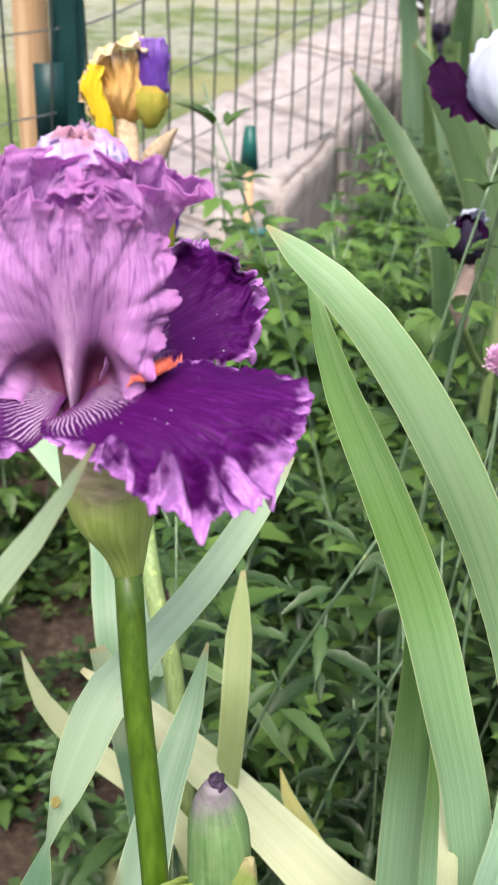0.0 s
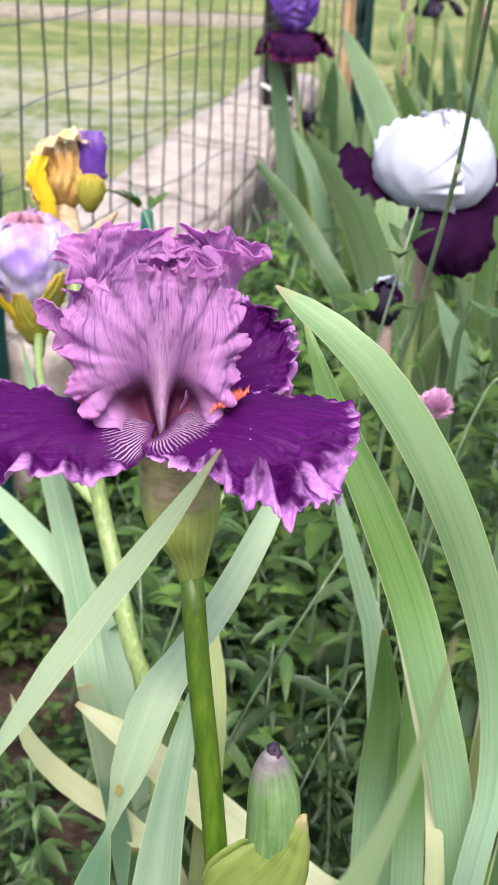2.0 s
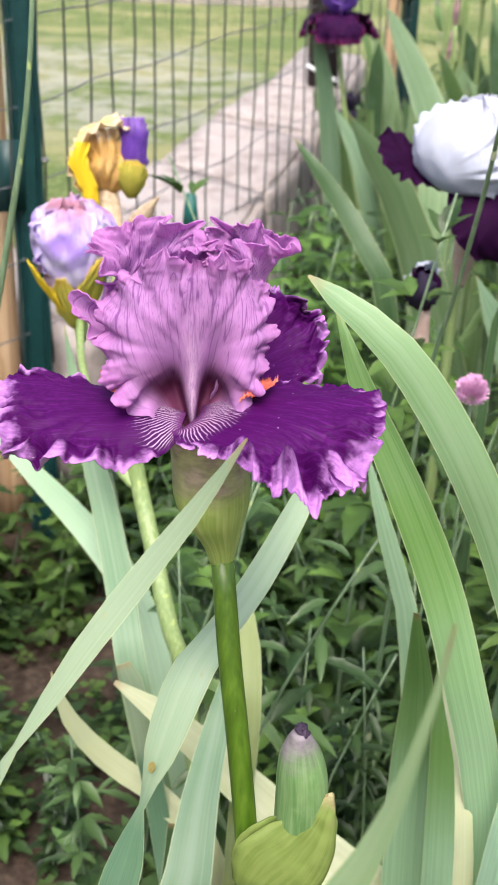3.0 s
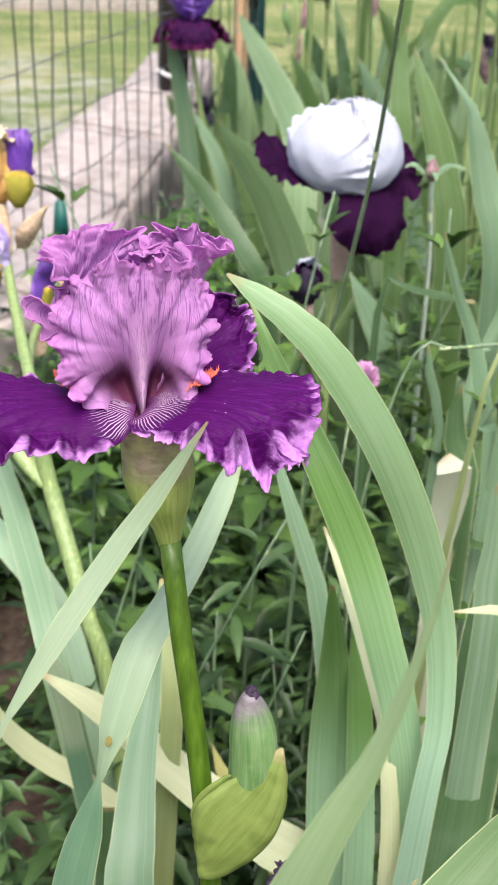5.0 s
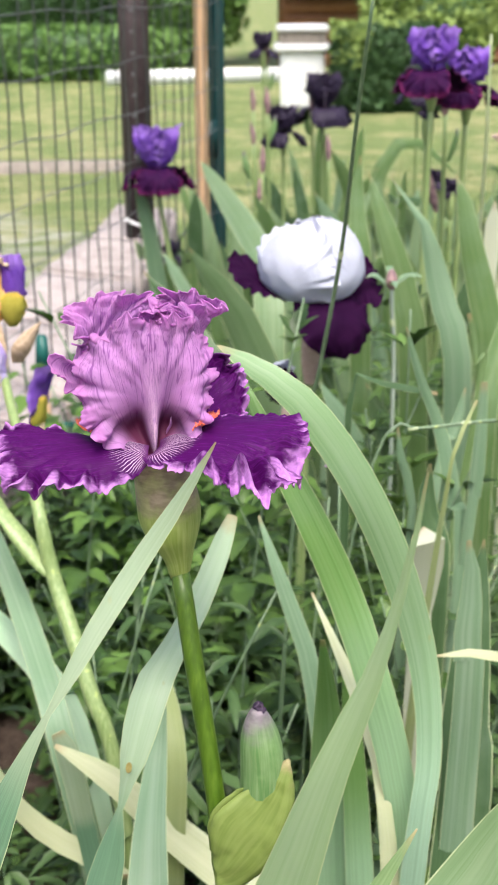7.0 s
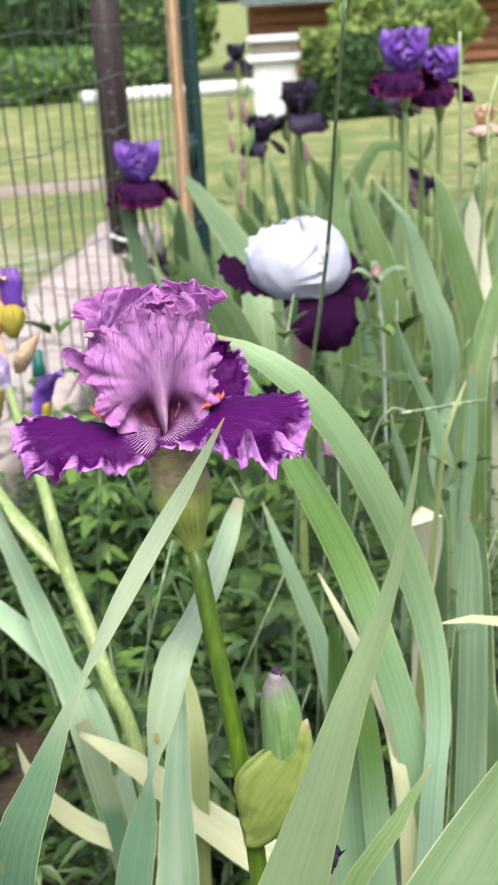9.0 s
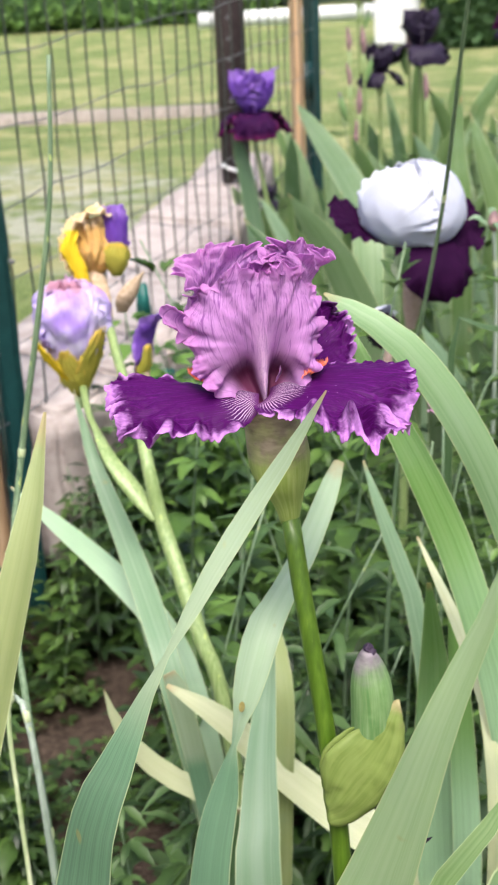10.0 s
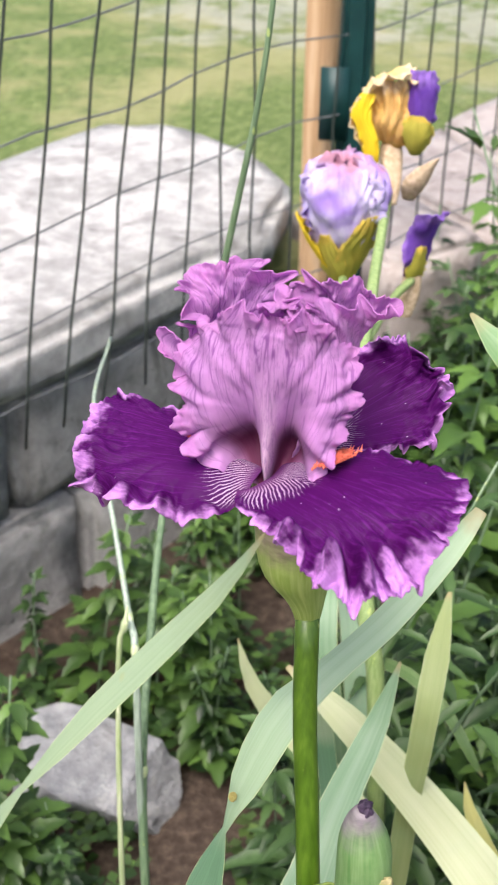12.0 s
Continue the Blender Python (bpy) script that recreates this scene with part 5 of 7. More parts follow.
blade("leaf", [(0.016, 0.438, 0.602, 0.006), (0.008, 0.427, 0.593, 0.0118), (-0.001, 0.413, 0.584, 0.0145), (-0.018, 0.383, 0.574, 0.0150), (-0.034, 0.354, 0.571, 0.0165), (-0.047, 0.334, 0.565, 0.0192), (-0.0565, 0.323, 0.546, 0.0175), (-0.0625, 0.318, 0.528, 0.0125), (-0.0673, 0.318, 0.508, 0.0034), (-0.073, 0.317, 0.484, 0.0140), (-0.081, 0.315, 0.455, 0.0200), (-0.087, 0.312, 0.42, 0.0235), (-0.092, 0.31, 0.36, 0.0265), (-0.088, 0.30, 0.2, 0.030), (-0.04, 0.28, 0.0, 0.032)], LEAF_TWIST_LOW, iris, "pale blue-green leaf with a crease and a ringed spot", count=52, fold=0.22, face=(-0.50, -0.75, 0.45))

blade("leaf", [(-0.017, 0.49, 0.461, 0.0014), (-0.026, 0.475, 0.424, 0.0135), (-0.037, 0.436, 0.406, 0.0195), (-0.044, 0.405, 0.384, 0.0245), (-0.050, 0.38, 0.350, 0.0285), (-0.05, 0.33, 0.2, 0.03), (-0.03, 0.29, 0.0, 0.03)], LEAF_BLUE, iris, count=30)

spot = []
for rr, up in ((0.0022, 0.0006), (0.0012, 0.0009), (0.0, 0.0006)):
    spot += [(-0.0630 + rr * 0.75 * math.cos(k * math.tau / 14), 0.3155 - up + rr * 0.25 * math.cos(k * math.tau / 14), 0.5306 + rr * 1.4 * math.sin(k * math.tau / 14)) for k in range(14)]
under(part("leaf_spot", (spot, [(14 * i + k, 14 * i + (k + 1) % 14, 14 * i + 14 + (k + 1) % 14, 14 * i + 14 + k) for i in range(2) for k in range(14)]), LEAF_SCAR, None, "ringed yellow-brown spot on a leaf"), iris)

side_fan = thing("iris_leaf_fan", "fan of yellowing sword leaves behind the flower stem", "iris leaves", (-0.03, 0.56, 0.0), "iris leaf fans")
blade("leaf", [(-0.086, 0.524, 0.412, 0.0029), (-0.051, 0.522, 0.382, 0.0190), (-0.014, 0.530, 0.333, 0.0260), (0.022, 0.522, 0.297, 0.0310), (0.056, 0.498, 0.278, 0.0350), (0.093, 0.495, 0.236, 0.0380), (0.10, 0.50, 0.12, 0.036), (0.08, 0.52, 0.0, 0.032)], LEAF_PALE, side_fan, "bent pale yellowish leaf", count=32, face=(0.25, -0.62, 0.75))
blade("leaf", [(-0.128, 0.569, 0.386, 0.0008), (-0.12, 0.57, 0.352, 0.0095), (-0.103, 0.573, 0.32, 0.0148), (-0.08, 0.571, 0.297, 0.016), (-0.056, 0.561, 0.282, 0.0162), (-0.02, 0.55, 0.22, 0.018), (-0.02, 0.56, 0.0, 0.02)], LEAF_PALE, side_fan, "narrow pale yellow leaf")
blade("leaf", [(-0.001, 0.61, 0.419, 0.0027), (-0.002, 0.573, 0.402, 0.0147), (-0.003, 0.543, 0.382, 0.0153), (-0.005, 0.534, 0.343, 0.0148), (-0.008, 0.531, 0.296, 0.0147), (-0.02, 0.54, 0.0, 0.016)], LEAF_YELLOW, side_fan, "pale leaf with brown specks")
blade("leaf", [(-0.045, 0.50, 0.32, 0.02), (-0.05, 0.50, 0.20, 0.028), (-0.045, 0.53, 0.0, 0.026)], LEAF_DEEP, side_fan, count=10)
blade("leaf", [(0.0250, 0.5450, 0.3240, 0.0010), (0.0300, 0.5400, 0.3070, 0.0075), (0.0390, 0.5350, 0.2890, 0.0115), (0.0540, 0.5300, 0.2620, 0.0140), (0.0670, 0.5250, 0.2390, 0.0150), (0.09, 0.54, 0.10, 0.015), (0.07, 0.55, 0.0, 0.015)], LEAF_STREAKED, side_fan, "small yellow leaf with brown streaks", count=20)
blade("leaf", [(0.0360, 0.6000, 0.2750, 0.0010), (0.0260, 0.6000, 0.2920, 0.0062), (0.0110, 0.6100, 0.3110, 0.0080), (-0.0080, 0.6200, 0.3250, 0.0085), (-0.0360, 0.6400, 0.3230, 0.0090), (-0.0640, 0.6600, 0.2960, 0.0100), (-0.06, 0.66, 0.2, 0.012), (-0.03, 0.62, 0.0, 0.014)], LEAF_GREEN, side_fan, "narrow olive-green leaf arching over", count=26, face=(0.2, -0.7, 0.7))

right_fan = thing("iris_leaf_fan", "tall arching green sword leaves beside the flower", "iris leaves", (0.09, 0.40, 0.0), "iris leaf fans")
blade("leaf", [(0.0035, 0.411, 0.7085, 0.0012), (0.012, 0.403, 0.704, 0.0085), (0.038, 0.385, 0.686, 0.0160), (0.066, 0.376, 0.646, 0.0190), (0.092, 0.378, 0.590, 0.0190), (0.110, 0.378, 0.529, 0.0165), (0.112, 0.368, 0.475, 0.0140), (0.104, 0.36, 0.42, 0.0140), (0.09, 0.36, 0.2, 0.018), (0.085, 0.37, 0.0, 0.02)], LEAF_ARCH, right_fan, "arching blue-green leaf with pale edges, bluer below", count=46)
blade("leaf", [(0.018, 0.430, 0.690, 0.0006), (0.030, 0.405, 0.656, 0.0112), (0.050, 0.395, 0.613, 0.0170), (0.069, 0.390, 0.566, 0.0195), (0.083, 0.383, 0.518, 0.0198), (0.098, 0.382, 0.458, 0.0198), (0.104, 0.381, 0.395, 0.0195), (0.10, 0.385, 0.2, 0.021), (0.09, 0.39, 0.0, 0.022)], LEAF_GREEN_BLUE, right_fan, "fresh green leaf with dark ribs", count=42)
blade("leaf", [(0.066, 0.58, 0.537, 0.0013), (0.075, 0.563, 0.502, 0.0092), (0.087, 0.553, 0.462, 0.0125), (0.094, 0.535, 0.425, 0.0135), (0.10, 0.50, 0.3, 0.018), (0.10, 0.46, 0.0, 0.02)], LEAF_BLUE, right_fan)
blade("leaf", [(0.076, 0.457, 0.505, 0.0029), (0.087, 0.480, 0.441, 0.0165), (0.092, 0.492, 0.384, 0.0250), (0.094, 0.495, 0.33, 0.0290), (0.094, 0.48, 0.22, 0.029), (0.09, 0.44, 0.0, 0.027)], LEAF_GREEN_BLUE, right_fan)
blade("leaf", [(0.098, 0.48, 0.47, 0.003), (0.104, 0.48, 0.42, 0.0130), (0.108, 0.475, 0.35, 0.0180), (0.108, 0.46, 0.25, 0.020), (0.10, 0.44, 0.0, 0.022)], LEAF_GREEN_BLUE, right_fan)
blade("leaf", [(0.09, 0.529, 0.50, 0.0015), (0.092, 0.485, 0.487, 0.0057), (0.090, 0.433, 0.480, 0.0084), (0.092, 0.408, 0.462, 0.0084), (0.092, 0.385, 0.440, 0.0084), (0.094, 0.37, 0.34, 0.012), (0.09, 0.37, 0.0, 0.016)], LEAF_PALE, right_fan, "pale leaf with a scorched tip", count=30)

edge_fan = thing("iris_leaf_fan", "fan of mixed green sword leaves, some folded, beside the flower", "iris leaves", (0.2, 0.6, 0.0), "iris leaf fans")
blade("leaf", [(0.196, 0.612, 0.497, 0.012), (0.197, 0.603, 0.5005, 0.019), (0.1985, 0.598, 0.498, 0.0235), (0.1995, 0.597, 0.490, 0.025), (0.201, 0.605, 0.468, 0.0245), (0.201, 0.61, 0.437, 0.0194), (0.2, 0.61, 0.409, 0.017), (0.19, 0.6, 0, 0.02)], LEAF_BLEACHED, edge_fan, "bleached leaf folded over to a blunt top", count=26)
blade("leaf", [(0.214, 0.7, 0.631, 0.0013), (0.221, 0.7, 0.607, 0.0056), (0.231, 0.7, 0.579, 0.0079), (0.244, 0.7, 0.55, 0.0098), (0.25, 0.69, 0.519, 0.0125), (0.255, 0.68, 0.479, 0.0135), (0.255, 0.66, 0.439, 0.0143), (0.22, 0.62, 0, 0.024)], LEAF_BLUE, edge_fan, "", count=26)
blade("leaf", [(0.215, 0.64, 0.539, 0.0013), (0.213, 0.64, 0.52, 0.011), (0.216, 0.64, 0.487, 0.0179), (0.219, 0.63, 0.449, 0.0223), (0.2, 0.62, 0, 0.03)], LEAF_DEEP, edge_fan, "olive green leaf", count=26)

blade("leaf", [(0.174, 0.47, 0.555, 0.0027), (0.177, 0.47, 0.538, 0.009), (0.178, 0.47, 0.515, 0.014), (0.177, 0.47, 0.491, 0.017), (0.178, 0.47, 0.471, 0.0185), (0.18, 0.47, 0.428, 0.0196), (0.17, 0.47, 0, 0.03)], LEAF_BLUE, edge_fan, "broad pale leaf with a torn top", count=26)
blade("leaf", [(0.135, 0.42, 0.506, 0.001), (0.144, 0.42, 0.506, 0.0036), (0.153, 0.42, 0.506, 0.0049), (0.165, 0.42, 0.503, 0.0059), (0.187, 0.425, 0.492, 0.0085), (0.206, 0.43, 0.462, 0.012), (0.217, 0.435, 0.40, 0.018), (0.22, 0.44, 0.2, 0.026), (0.22, 0.44, 0, 0.03)], LEAF_PALE, edge_fan, "pale leaf bent level", count=26, face=(-0.1, -0.5, 0.85))
blade("leaf", [(0.301, 0.78, 0.55, 0.0014), (0.298, 0.78, 0.532, 0.0068), (0.293, 0.78, 0.514, 0.0097), (0.281, 0.77, 0.496, 0.0087), (0.271, 0.76, 0.479, 0.0077), (0.18, 0.7, 0, 0.02)], LEAF_BLUE, edge_fan, "", count=26)
blade("leaf", [(0.264, 0.66, 0.594, 0.0051), (0.264, 0.66, 0.562, 0.0086), (0.263, 0.66, 0.526, 0.0113), (0.261, 0.66, 0.497, 0.0105), (0.258, 0.66, 0.469, 0.0088), (0.22, 0.66, 0, 0.02)], LEAF_BLUE, edge_fan, "", count=26)
blade("leaf", [(0.195, 0.66, 0.563, 0.0013), (0.197, 0.66, 0.545, 0.0059), (0.203, 0.66, 0.522, 0.0073), (0.21, 0.66, 0.497, 0.0061), (0.17, 0.62, 0, 0.02)], LEAF_BLUE, edge_fan, "", count=26)
blade("leaf", [(0.263, 0.75, 0.557, 0.0023), (0.247, 0.75, 0.561, 0.006), (0.227, 0.75, 0.566, 0.0069), (0.21, 0.75, 0.571, 0.0055), (0.193, 0.75, 0.58, 0.0036), (0.185, 0.75, 0.55, 0.006), (0.182, 0.75, 0.30, 0.012), (0.182, 0.75, 0.0, 0.014)], LEAF_DEEP, edge_fan, "dark leaf bent level with a pale tip", count=26, face=(0, -0.7, 0.7))
blade("leaf", [(0.309, 0.8, 0.611, 0.0039), (0.315, 0.8, 0.591, 0.0049), (0.318, 0.8, 0.565, 0.0059), (0.322, 0.8, 0.528, 0.006), (0.24, 0.78, 0, 0.016)], LEAF_GREEN, edge_fan, "", count=26)
blade("leaf", [(0.212, 0.53, 0.525, 0.0012), (0.208, 0.525, 0.49, 0.0150), (0.201, 0.515, 0.445, 0.0265), (0.193, 0.50, 0.399, 0.0330), (0.187, 0.48, 0.36, 0.0360), (0.15, 0.43, 0.15, 0.038), (0.13, 0.42, 0, 0.04)], LEAF_DEEP, edge_fan, "broad dark green leaf", count=26)
blade("leaf", [(0.232, 0.6, 0.601, 0.0016), (0.219, 0.59, 0.585, 0.0031), (0.207, 0.58, 0.568, 0.0027), (0.19, 0.6, 0.3, 0.008), (0.19, 0.6, 0.0, 0.008)], LEAF_YELLOW, edge_fan, "", count=26)

near_fan = thing("iris_leaf_fan", "out-of-focus sword leaves close before the flower", "iris leaves", (-0.05, 0.15, 0.0), "iris leaf fans")
blade("leaf", [(-0.0115, 0.083, 0.765, 0.0004), (-0.0125, 0.088, 0.743, 0.0016), (-0.0145, 0.094, 0.721, 0.0032), (-0.0178, 0.099, 0.700, 0.0055), (-0.0228, 0.105, 0.679, 0.0086), (-0.029, 0.111, 0.654, 0.0118), (-0.035, 0.121, 0.619, 0.0172), (-0.041, 0.133, 0.581, 0.0232), (-0.047, 0.144, 0.543, 0.0290), (-0.060, 0.162, 0.46, 0.033), (-0.07, 0.165, 0.25, 0.036), (-0.05, 0.15, 0.0, 0.036)], LEAF_BRIGHT, near_fan, count=44, face=(-0.45, -0.8, 0.4))
blade("leaf", [(0.019, 0.153, 0.600, 0.0006), (0.005, 0.147, 0.585, 0.0060), (-0.011, 0.142, 0.568, 0.0074), (-0.026, 0.138, 0.548, 0.009), (-0.05, 0.14, 0.4, 0.012), (-0.05, 0.145, 0.0, 0.012)], LEAF_GREEN, near_fan, count=24)
blade("leaf", [(0.119, 0.25, 0.545, 0.0016), (0.108, 0.25, 0.521, 0.0193), (0.093, 0.25, 0.493, 0.0307), (0.073, 0.245, 0.467, 0.0376), (0.054, 0.24, 0.436, 0.0419), (0.0, 0.22, 0.3, 0.034), (-0.02, 0.2, 0.0, 0.034)], LEAF_FRESH, near_fan, count=30)

left_fan = thing("iris_leaf_fan", "sword leaves at the bed's edge by the wall", "iris leaves", (-0.31, 0.08, 0.0), "iris leaf fans")
blade("leaf", [(-0.1385, 0.155, 0.7535, 0.0008), (-0.143, 0.142, 0.738, 0.0060), (-0.148, 0.133, 0.722, 0.0085), (-0.154, 0.125, 0.705, 0.0105), (-0.20, 0.10, 0.56, 0.016), (-0.29, 0.08, 0.25, 0.02), (-0.31, 0.08, 0.0, 0.02)], LEAF_YELLOW, left_fan, "pale leaf with a dry tip", count=30)

# ---- the fading yellow and lavender iris ----
faded = thing("faded_iris", "fading iris with a shrivelled yellow hood and lavender petals", "iris", (-0.03, 0.57, 0.0))
under(tube("stem", [(-0.092, 0.86, 0.58, 0.007), (-0.088, 0.80, 0.555, 0.008), (-0.080, 0.70, 0.528, 0.009), (-0.078, 0.67, 0.512, 0.0101), (-0.072, 0.662, 0.471, 0.0117), (-0.062, 0.634, 0.433, 0.0122), (-0.053, 0.607, 0.396, 0.0121), (-0.041, 0.592, 0.351, 0.0122), (-0.03, 0.575, 0.2, 0.013), (-0.03, 0.57, -0.01, 0.014)], STEM_PALE, None, "pale green flower stem", 14, 44), faded)
wrap("spathe", [(-0.075, 0.662, 0.470, 0.012), (-0.085, 0.672, 0.483, 0.017), (-0.097, 0.685, 0.499, 0.017), (-0.107, 0.70, 0.512, 0.011), (-0.114, 0.72, 0.524, 0.004)], STEM_PALE, faded, "pale swollen sheath on the stem", 300, -90)
under(tube("branch", [(-0.08, 0.668, 0.478, 0.008), (-0.10, 0.70, 0.503, 0.007), (-0.115, 0.78, 0.510, 0.006), (-0.119, 0.848, 0.520, 0.007)], STEM_PALE, None, "", 10), faded)
Y1, Y2 = (-0.095, 0.895, 0.598), (-0.122, 0.85, 0.512)
ruffled("petal", [[(-16, y, 0) for y in (-13, -7, 0, 6, 10)], [(-27, y, 18) for y in (-15, -8, 0, 8, 14)], [(-31, y, 36) for y in (-15, -8, 0, 8, 14)], [(-17, y, 54) for y in (-16, -9, 0, 9, 15)], [(4, y, 64) for y in (-16, -9, 0, 9, 14)], [(15, y, 61) for y in (-13, -7, 0, 7, 11)]],
        Y1, YELLOW_PETAL, faded, "yellow hooded petal arching over, peach at its rim", 2.5, 14.0, 2.0, 0.8, 0.6, 2.5, 1.0, 44)
ruffled("petal", cup_net(265, [(5, 4, 70), (15, 20, 80), (18, 40, 78), (14, 58, 70)], shift=(-2, 6, 0)), Y1, GOLD_BROWN, faded, "crumpled golden brown petal under the hood", 3.5, 12.0, 2.5, 0.8, 2.2, 5.0, 2.0, 56)
ruffled("petal", [[(-20, -15, -2), (-14, -17, -3), (-8, -15, -2)], [(-22, -16, 14), (-16, -18, 14), (-9, -16, 14)], [(-31, -15, 34), (-24, -18, 36), (-16, -16, 36)], [(-27, -12, 46), (-21, -14, 50), (-14, -13, 49)]],
        Y1, BRIGHT_YELLOW, faded, "bright yellow strap-like petal", 1.0, 12.0, 0.9, 0.5, 0.3, 1.2, 3.0, 32)
ruffled("petal", cup_net(275, [(6, 14, 75), (10, 32, 90), (11, 50, 95), (9, 67, 85)], shift=(19, 0, 0)), Y1, VIOLET_PETAL, faded, "bluish violet rolled petal", 1.8, 12.0, 1.6, 0.7, 0.5, 1.5, 4.0, 36)
ruffled("petal", cup_net(270, [(4, 4, 80), (11, 15, 90), (13, 26, 70), (12, 36, 25)], shift=(17, -1, 0)), Y1, OLIVE_PETAL, faded, "olive-yellow petal", 1.2, 12.0, 1.0, 0.5, 0.4, 1.2, 5.0, 34)
for az, ph in ((268, 1.5), (28, 2.5), (150, 3.5)):
    ruffled("petal", cup_net(az, [(5, 0, 75), (13, 18, 80), (23, 40, 78), (32, 64, 72), (30, 84, 70), (17, 96, 75), (3, 95, 85)]), Y2, FADED_PETAL, faded, "faded lavender petal with a crumpled peach rim", 3.0, 17.0, 2.0, 0.7, 0.8, 3.0, ph, 64, keep=2.2)
ruffled("petal", cup_net(318, [(5, -2, 65), (15, 14, 60), (25, 38, 42), (33, 62, 14)]), Y2, OLIVE_PETAL, faded, "olive-yellow drooping petal", 0.8, 18.0, 0.4, 0.3, 0.5, 1.5, 0.5, 40)
ruffled("petal", cup_net(250, [(5, -2, 60), (15, 13, 50), (22, 30, 32), (27, 46, 8)]), Y2, OLIVE_PETAL, faded, "olive-yellow drooping petal", 0.8, 18.0, 0.4, 0.3, 0.5, 1.5, 1.0, 36)
ruffled("petal", cup_net(198, [(5, -2, 50), (16, 16, 46), (28, 36, 34), (36, 54, 12)]), Y2, BRIGHT_YELLOW, faded, "golden yellow drooping petal", 0.9, 18.0, 0.5, 0.3, 0.5, 1.5, 1.5, 40)
lathe("ovary", [(-0.119, 0.848, 0.498, 0.008), (-0.119, 0.849, 0.508, 0.011), (-0.118, 0.85, 0.522, 0.012), (-0.118, 0.85, 0.53, 0.009)], STEM_PALE, faded, "", 14)
lathe("ovary", [(-0.09, 0.87, 0.57, 0.008), (-0.093, 0.885, 0.585, 0.014), (-0.097, 0.898, 0.60, 0.018), (-0.098, 0.90, 0.61, 0.010)], PAPER, faded, "dry papery sheath", 14, 0.2)
wrap("dry_sheath", [(-0.078, 0.87, 0.575, 0.010), (-0.074, 0.865, 0.590, 0.020), (-0.066, 0.862, 0.604, 0.014), (-0.058, 0.86, 0.612, 0.004)], PAPER, faded, "torn papery sheath", 200, -60)
under(tube("branch", [(-0.082, 0.72, 0.525, 0.006), (-0.075, 0.80, 0.525, 0.006), (-0.066, 0.838, 0.525, 0.007)], STEM_PALE, None, "", 8), faded)
petal("petal", (-0.066, 0.84, 0.527), 310, [(0.0, 0.0), (0.008, 0.02), (0.016, 0.042), (0.030, 0.060)], 0.016, VIOLET_PETAL, faded, "rolled violet bud petal", 0.6, 0.5, 75, 0, 0.003, 4, 0.0, nu=30, nv=24, rough=0.004)
petal("petal", (-0.066, 0.84, 0.522), 300, [(0.0, 0.0), (0.008, 0.012), (0.012, 0.024), (0.014, 0.034)], 0.010, OLIVE_PETAL, faded, "olive bud petal", 0.5, 0.5, 100, 0, 0.001, 4, 0.0, nu=20, nv=16)
wrap("dry_sheath", [(-0.070, 0.838, 0.495, 0.012), (-0.068, 0.84, 0.512, 0.018), (-0.066, 0.84, 0.528, 0.014), (-0.064, 0.84, 0.538, 0.005)], PAPER, faded, "pale papery bud sheath", 260, -90)
blade("leaf", [(-0.186, 0.754, 0.47, 0.0009), (-0.147, 0.739, 0.434, 0.0175), (-0.11, 0.721, 0.398, 0.0235), (-0.078, 0.687, 0.367, 0.0245), (-0.059, 0.632, 0.335, 0.022), (-0.04, 0.59, 0.2, 0.02), (-0.03, 0.575, 0.0, 0.02)], LEAF_SHEEN, faded, "broad leaf with a pale sky sheen in its colour", count=28, face=(0.15, -0.45, 0.9))
blade("leaf", [(-0.127, 0.784, 0.537, 0.0009), (-0.116, 0.756, 0.482, 0.0115), (-0.099, 0.701, 0.439, 0.0180), (-0.086, 0.641, 0.405, 0.0203), (-0.077, 0.59, 0.37, 0.02), (-0.05, 0.57, 0.2, 0.02), (-0.035, 0.57, 0.0, 0.02)], LEAF_BLUE, faded, count=28)
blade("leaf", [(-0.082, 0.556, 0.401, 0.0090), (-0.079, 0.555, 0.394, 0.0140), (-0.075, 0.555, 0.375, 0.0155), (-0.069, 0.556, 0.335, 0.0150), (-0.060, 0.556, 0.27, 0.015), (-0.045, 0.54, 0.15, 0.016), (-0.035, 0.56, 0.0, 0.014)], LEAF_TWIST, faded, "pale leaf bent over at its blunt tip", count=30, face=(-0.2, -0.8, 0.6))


# ---- other irises ----
def iris_flower(parent, c, size, std, fal, seed, turn=0.0, res=30):
    """Three ruffled standards and three falls round c; size 1 is about 13 cm across."""
    rng = random.Random(seed)
    fat = 0.6 + 0.4 * size
    for j in range(3):
        net = cup_net(262 + turn + 120 * j + rng.uniform(-8, 8), [(5, 4, 50), (22, 20, 60), (33, 40, 62), (34, 58, 58), (28, 71, 52)])
        ruffled("standard", net, c, std, parent, "", 8.0 * fat, 17.0, 5.0 * fat, 1.0, 1.2, 5.0, rng.uniform(0, 6), res, size=size)
    for j in range(3):
        net = cup_net(322 + turn + 120 * j + rng.uniform(-8, 8), [(4, 2, 60), (28, 8, 50), (46, 2, 48), (56, -12, 44), (58, -28, 32)])
        ruffled("fall", net, c, fal, parent, "", 5.0 * fat, 24.0, 2.0 * fat, 0.7, 0.4, 2.5, rng.uniform(0, 6), res, size=size)


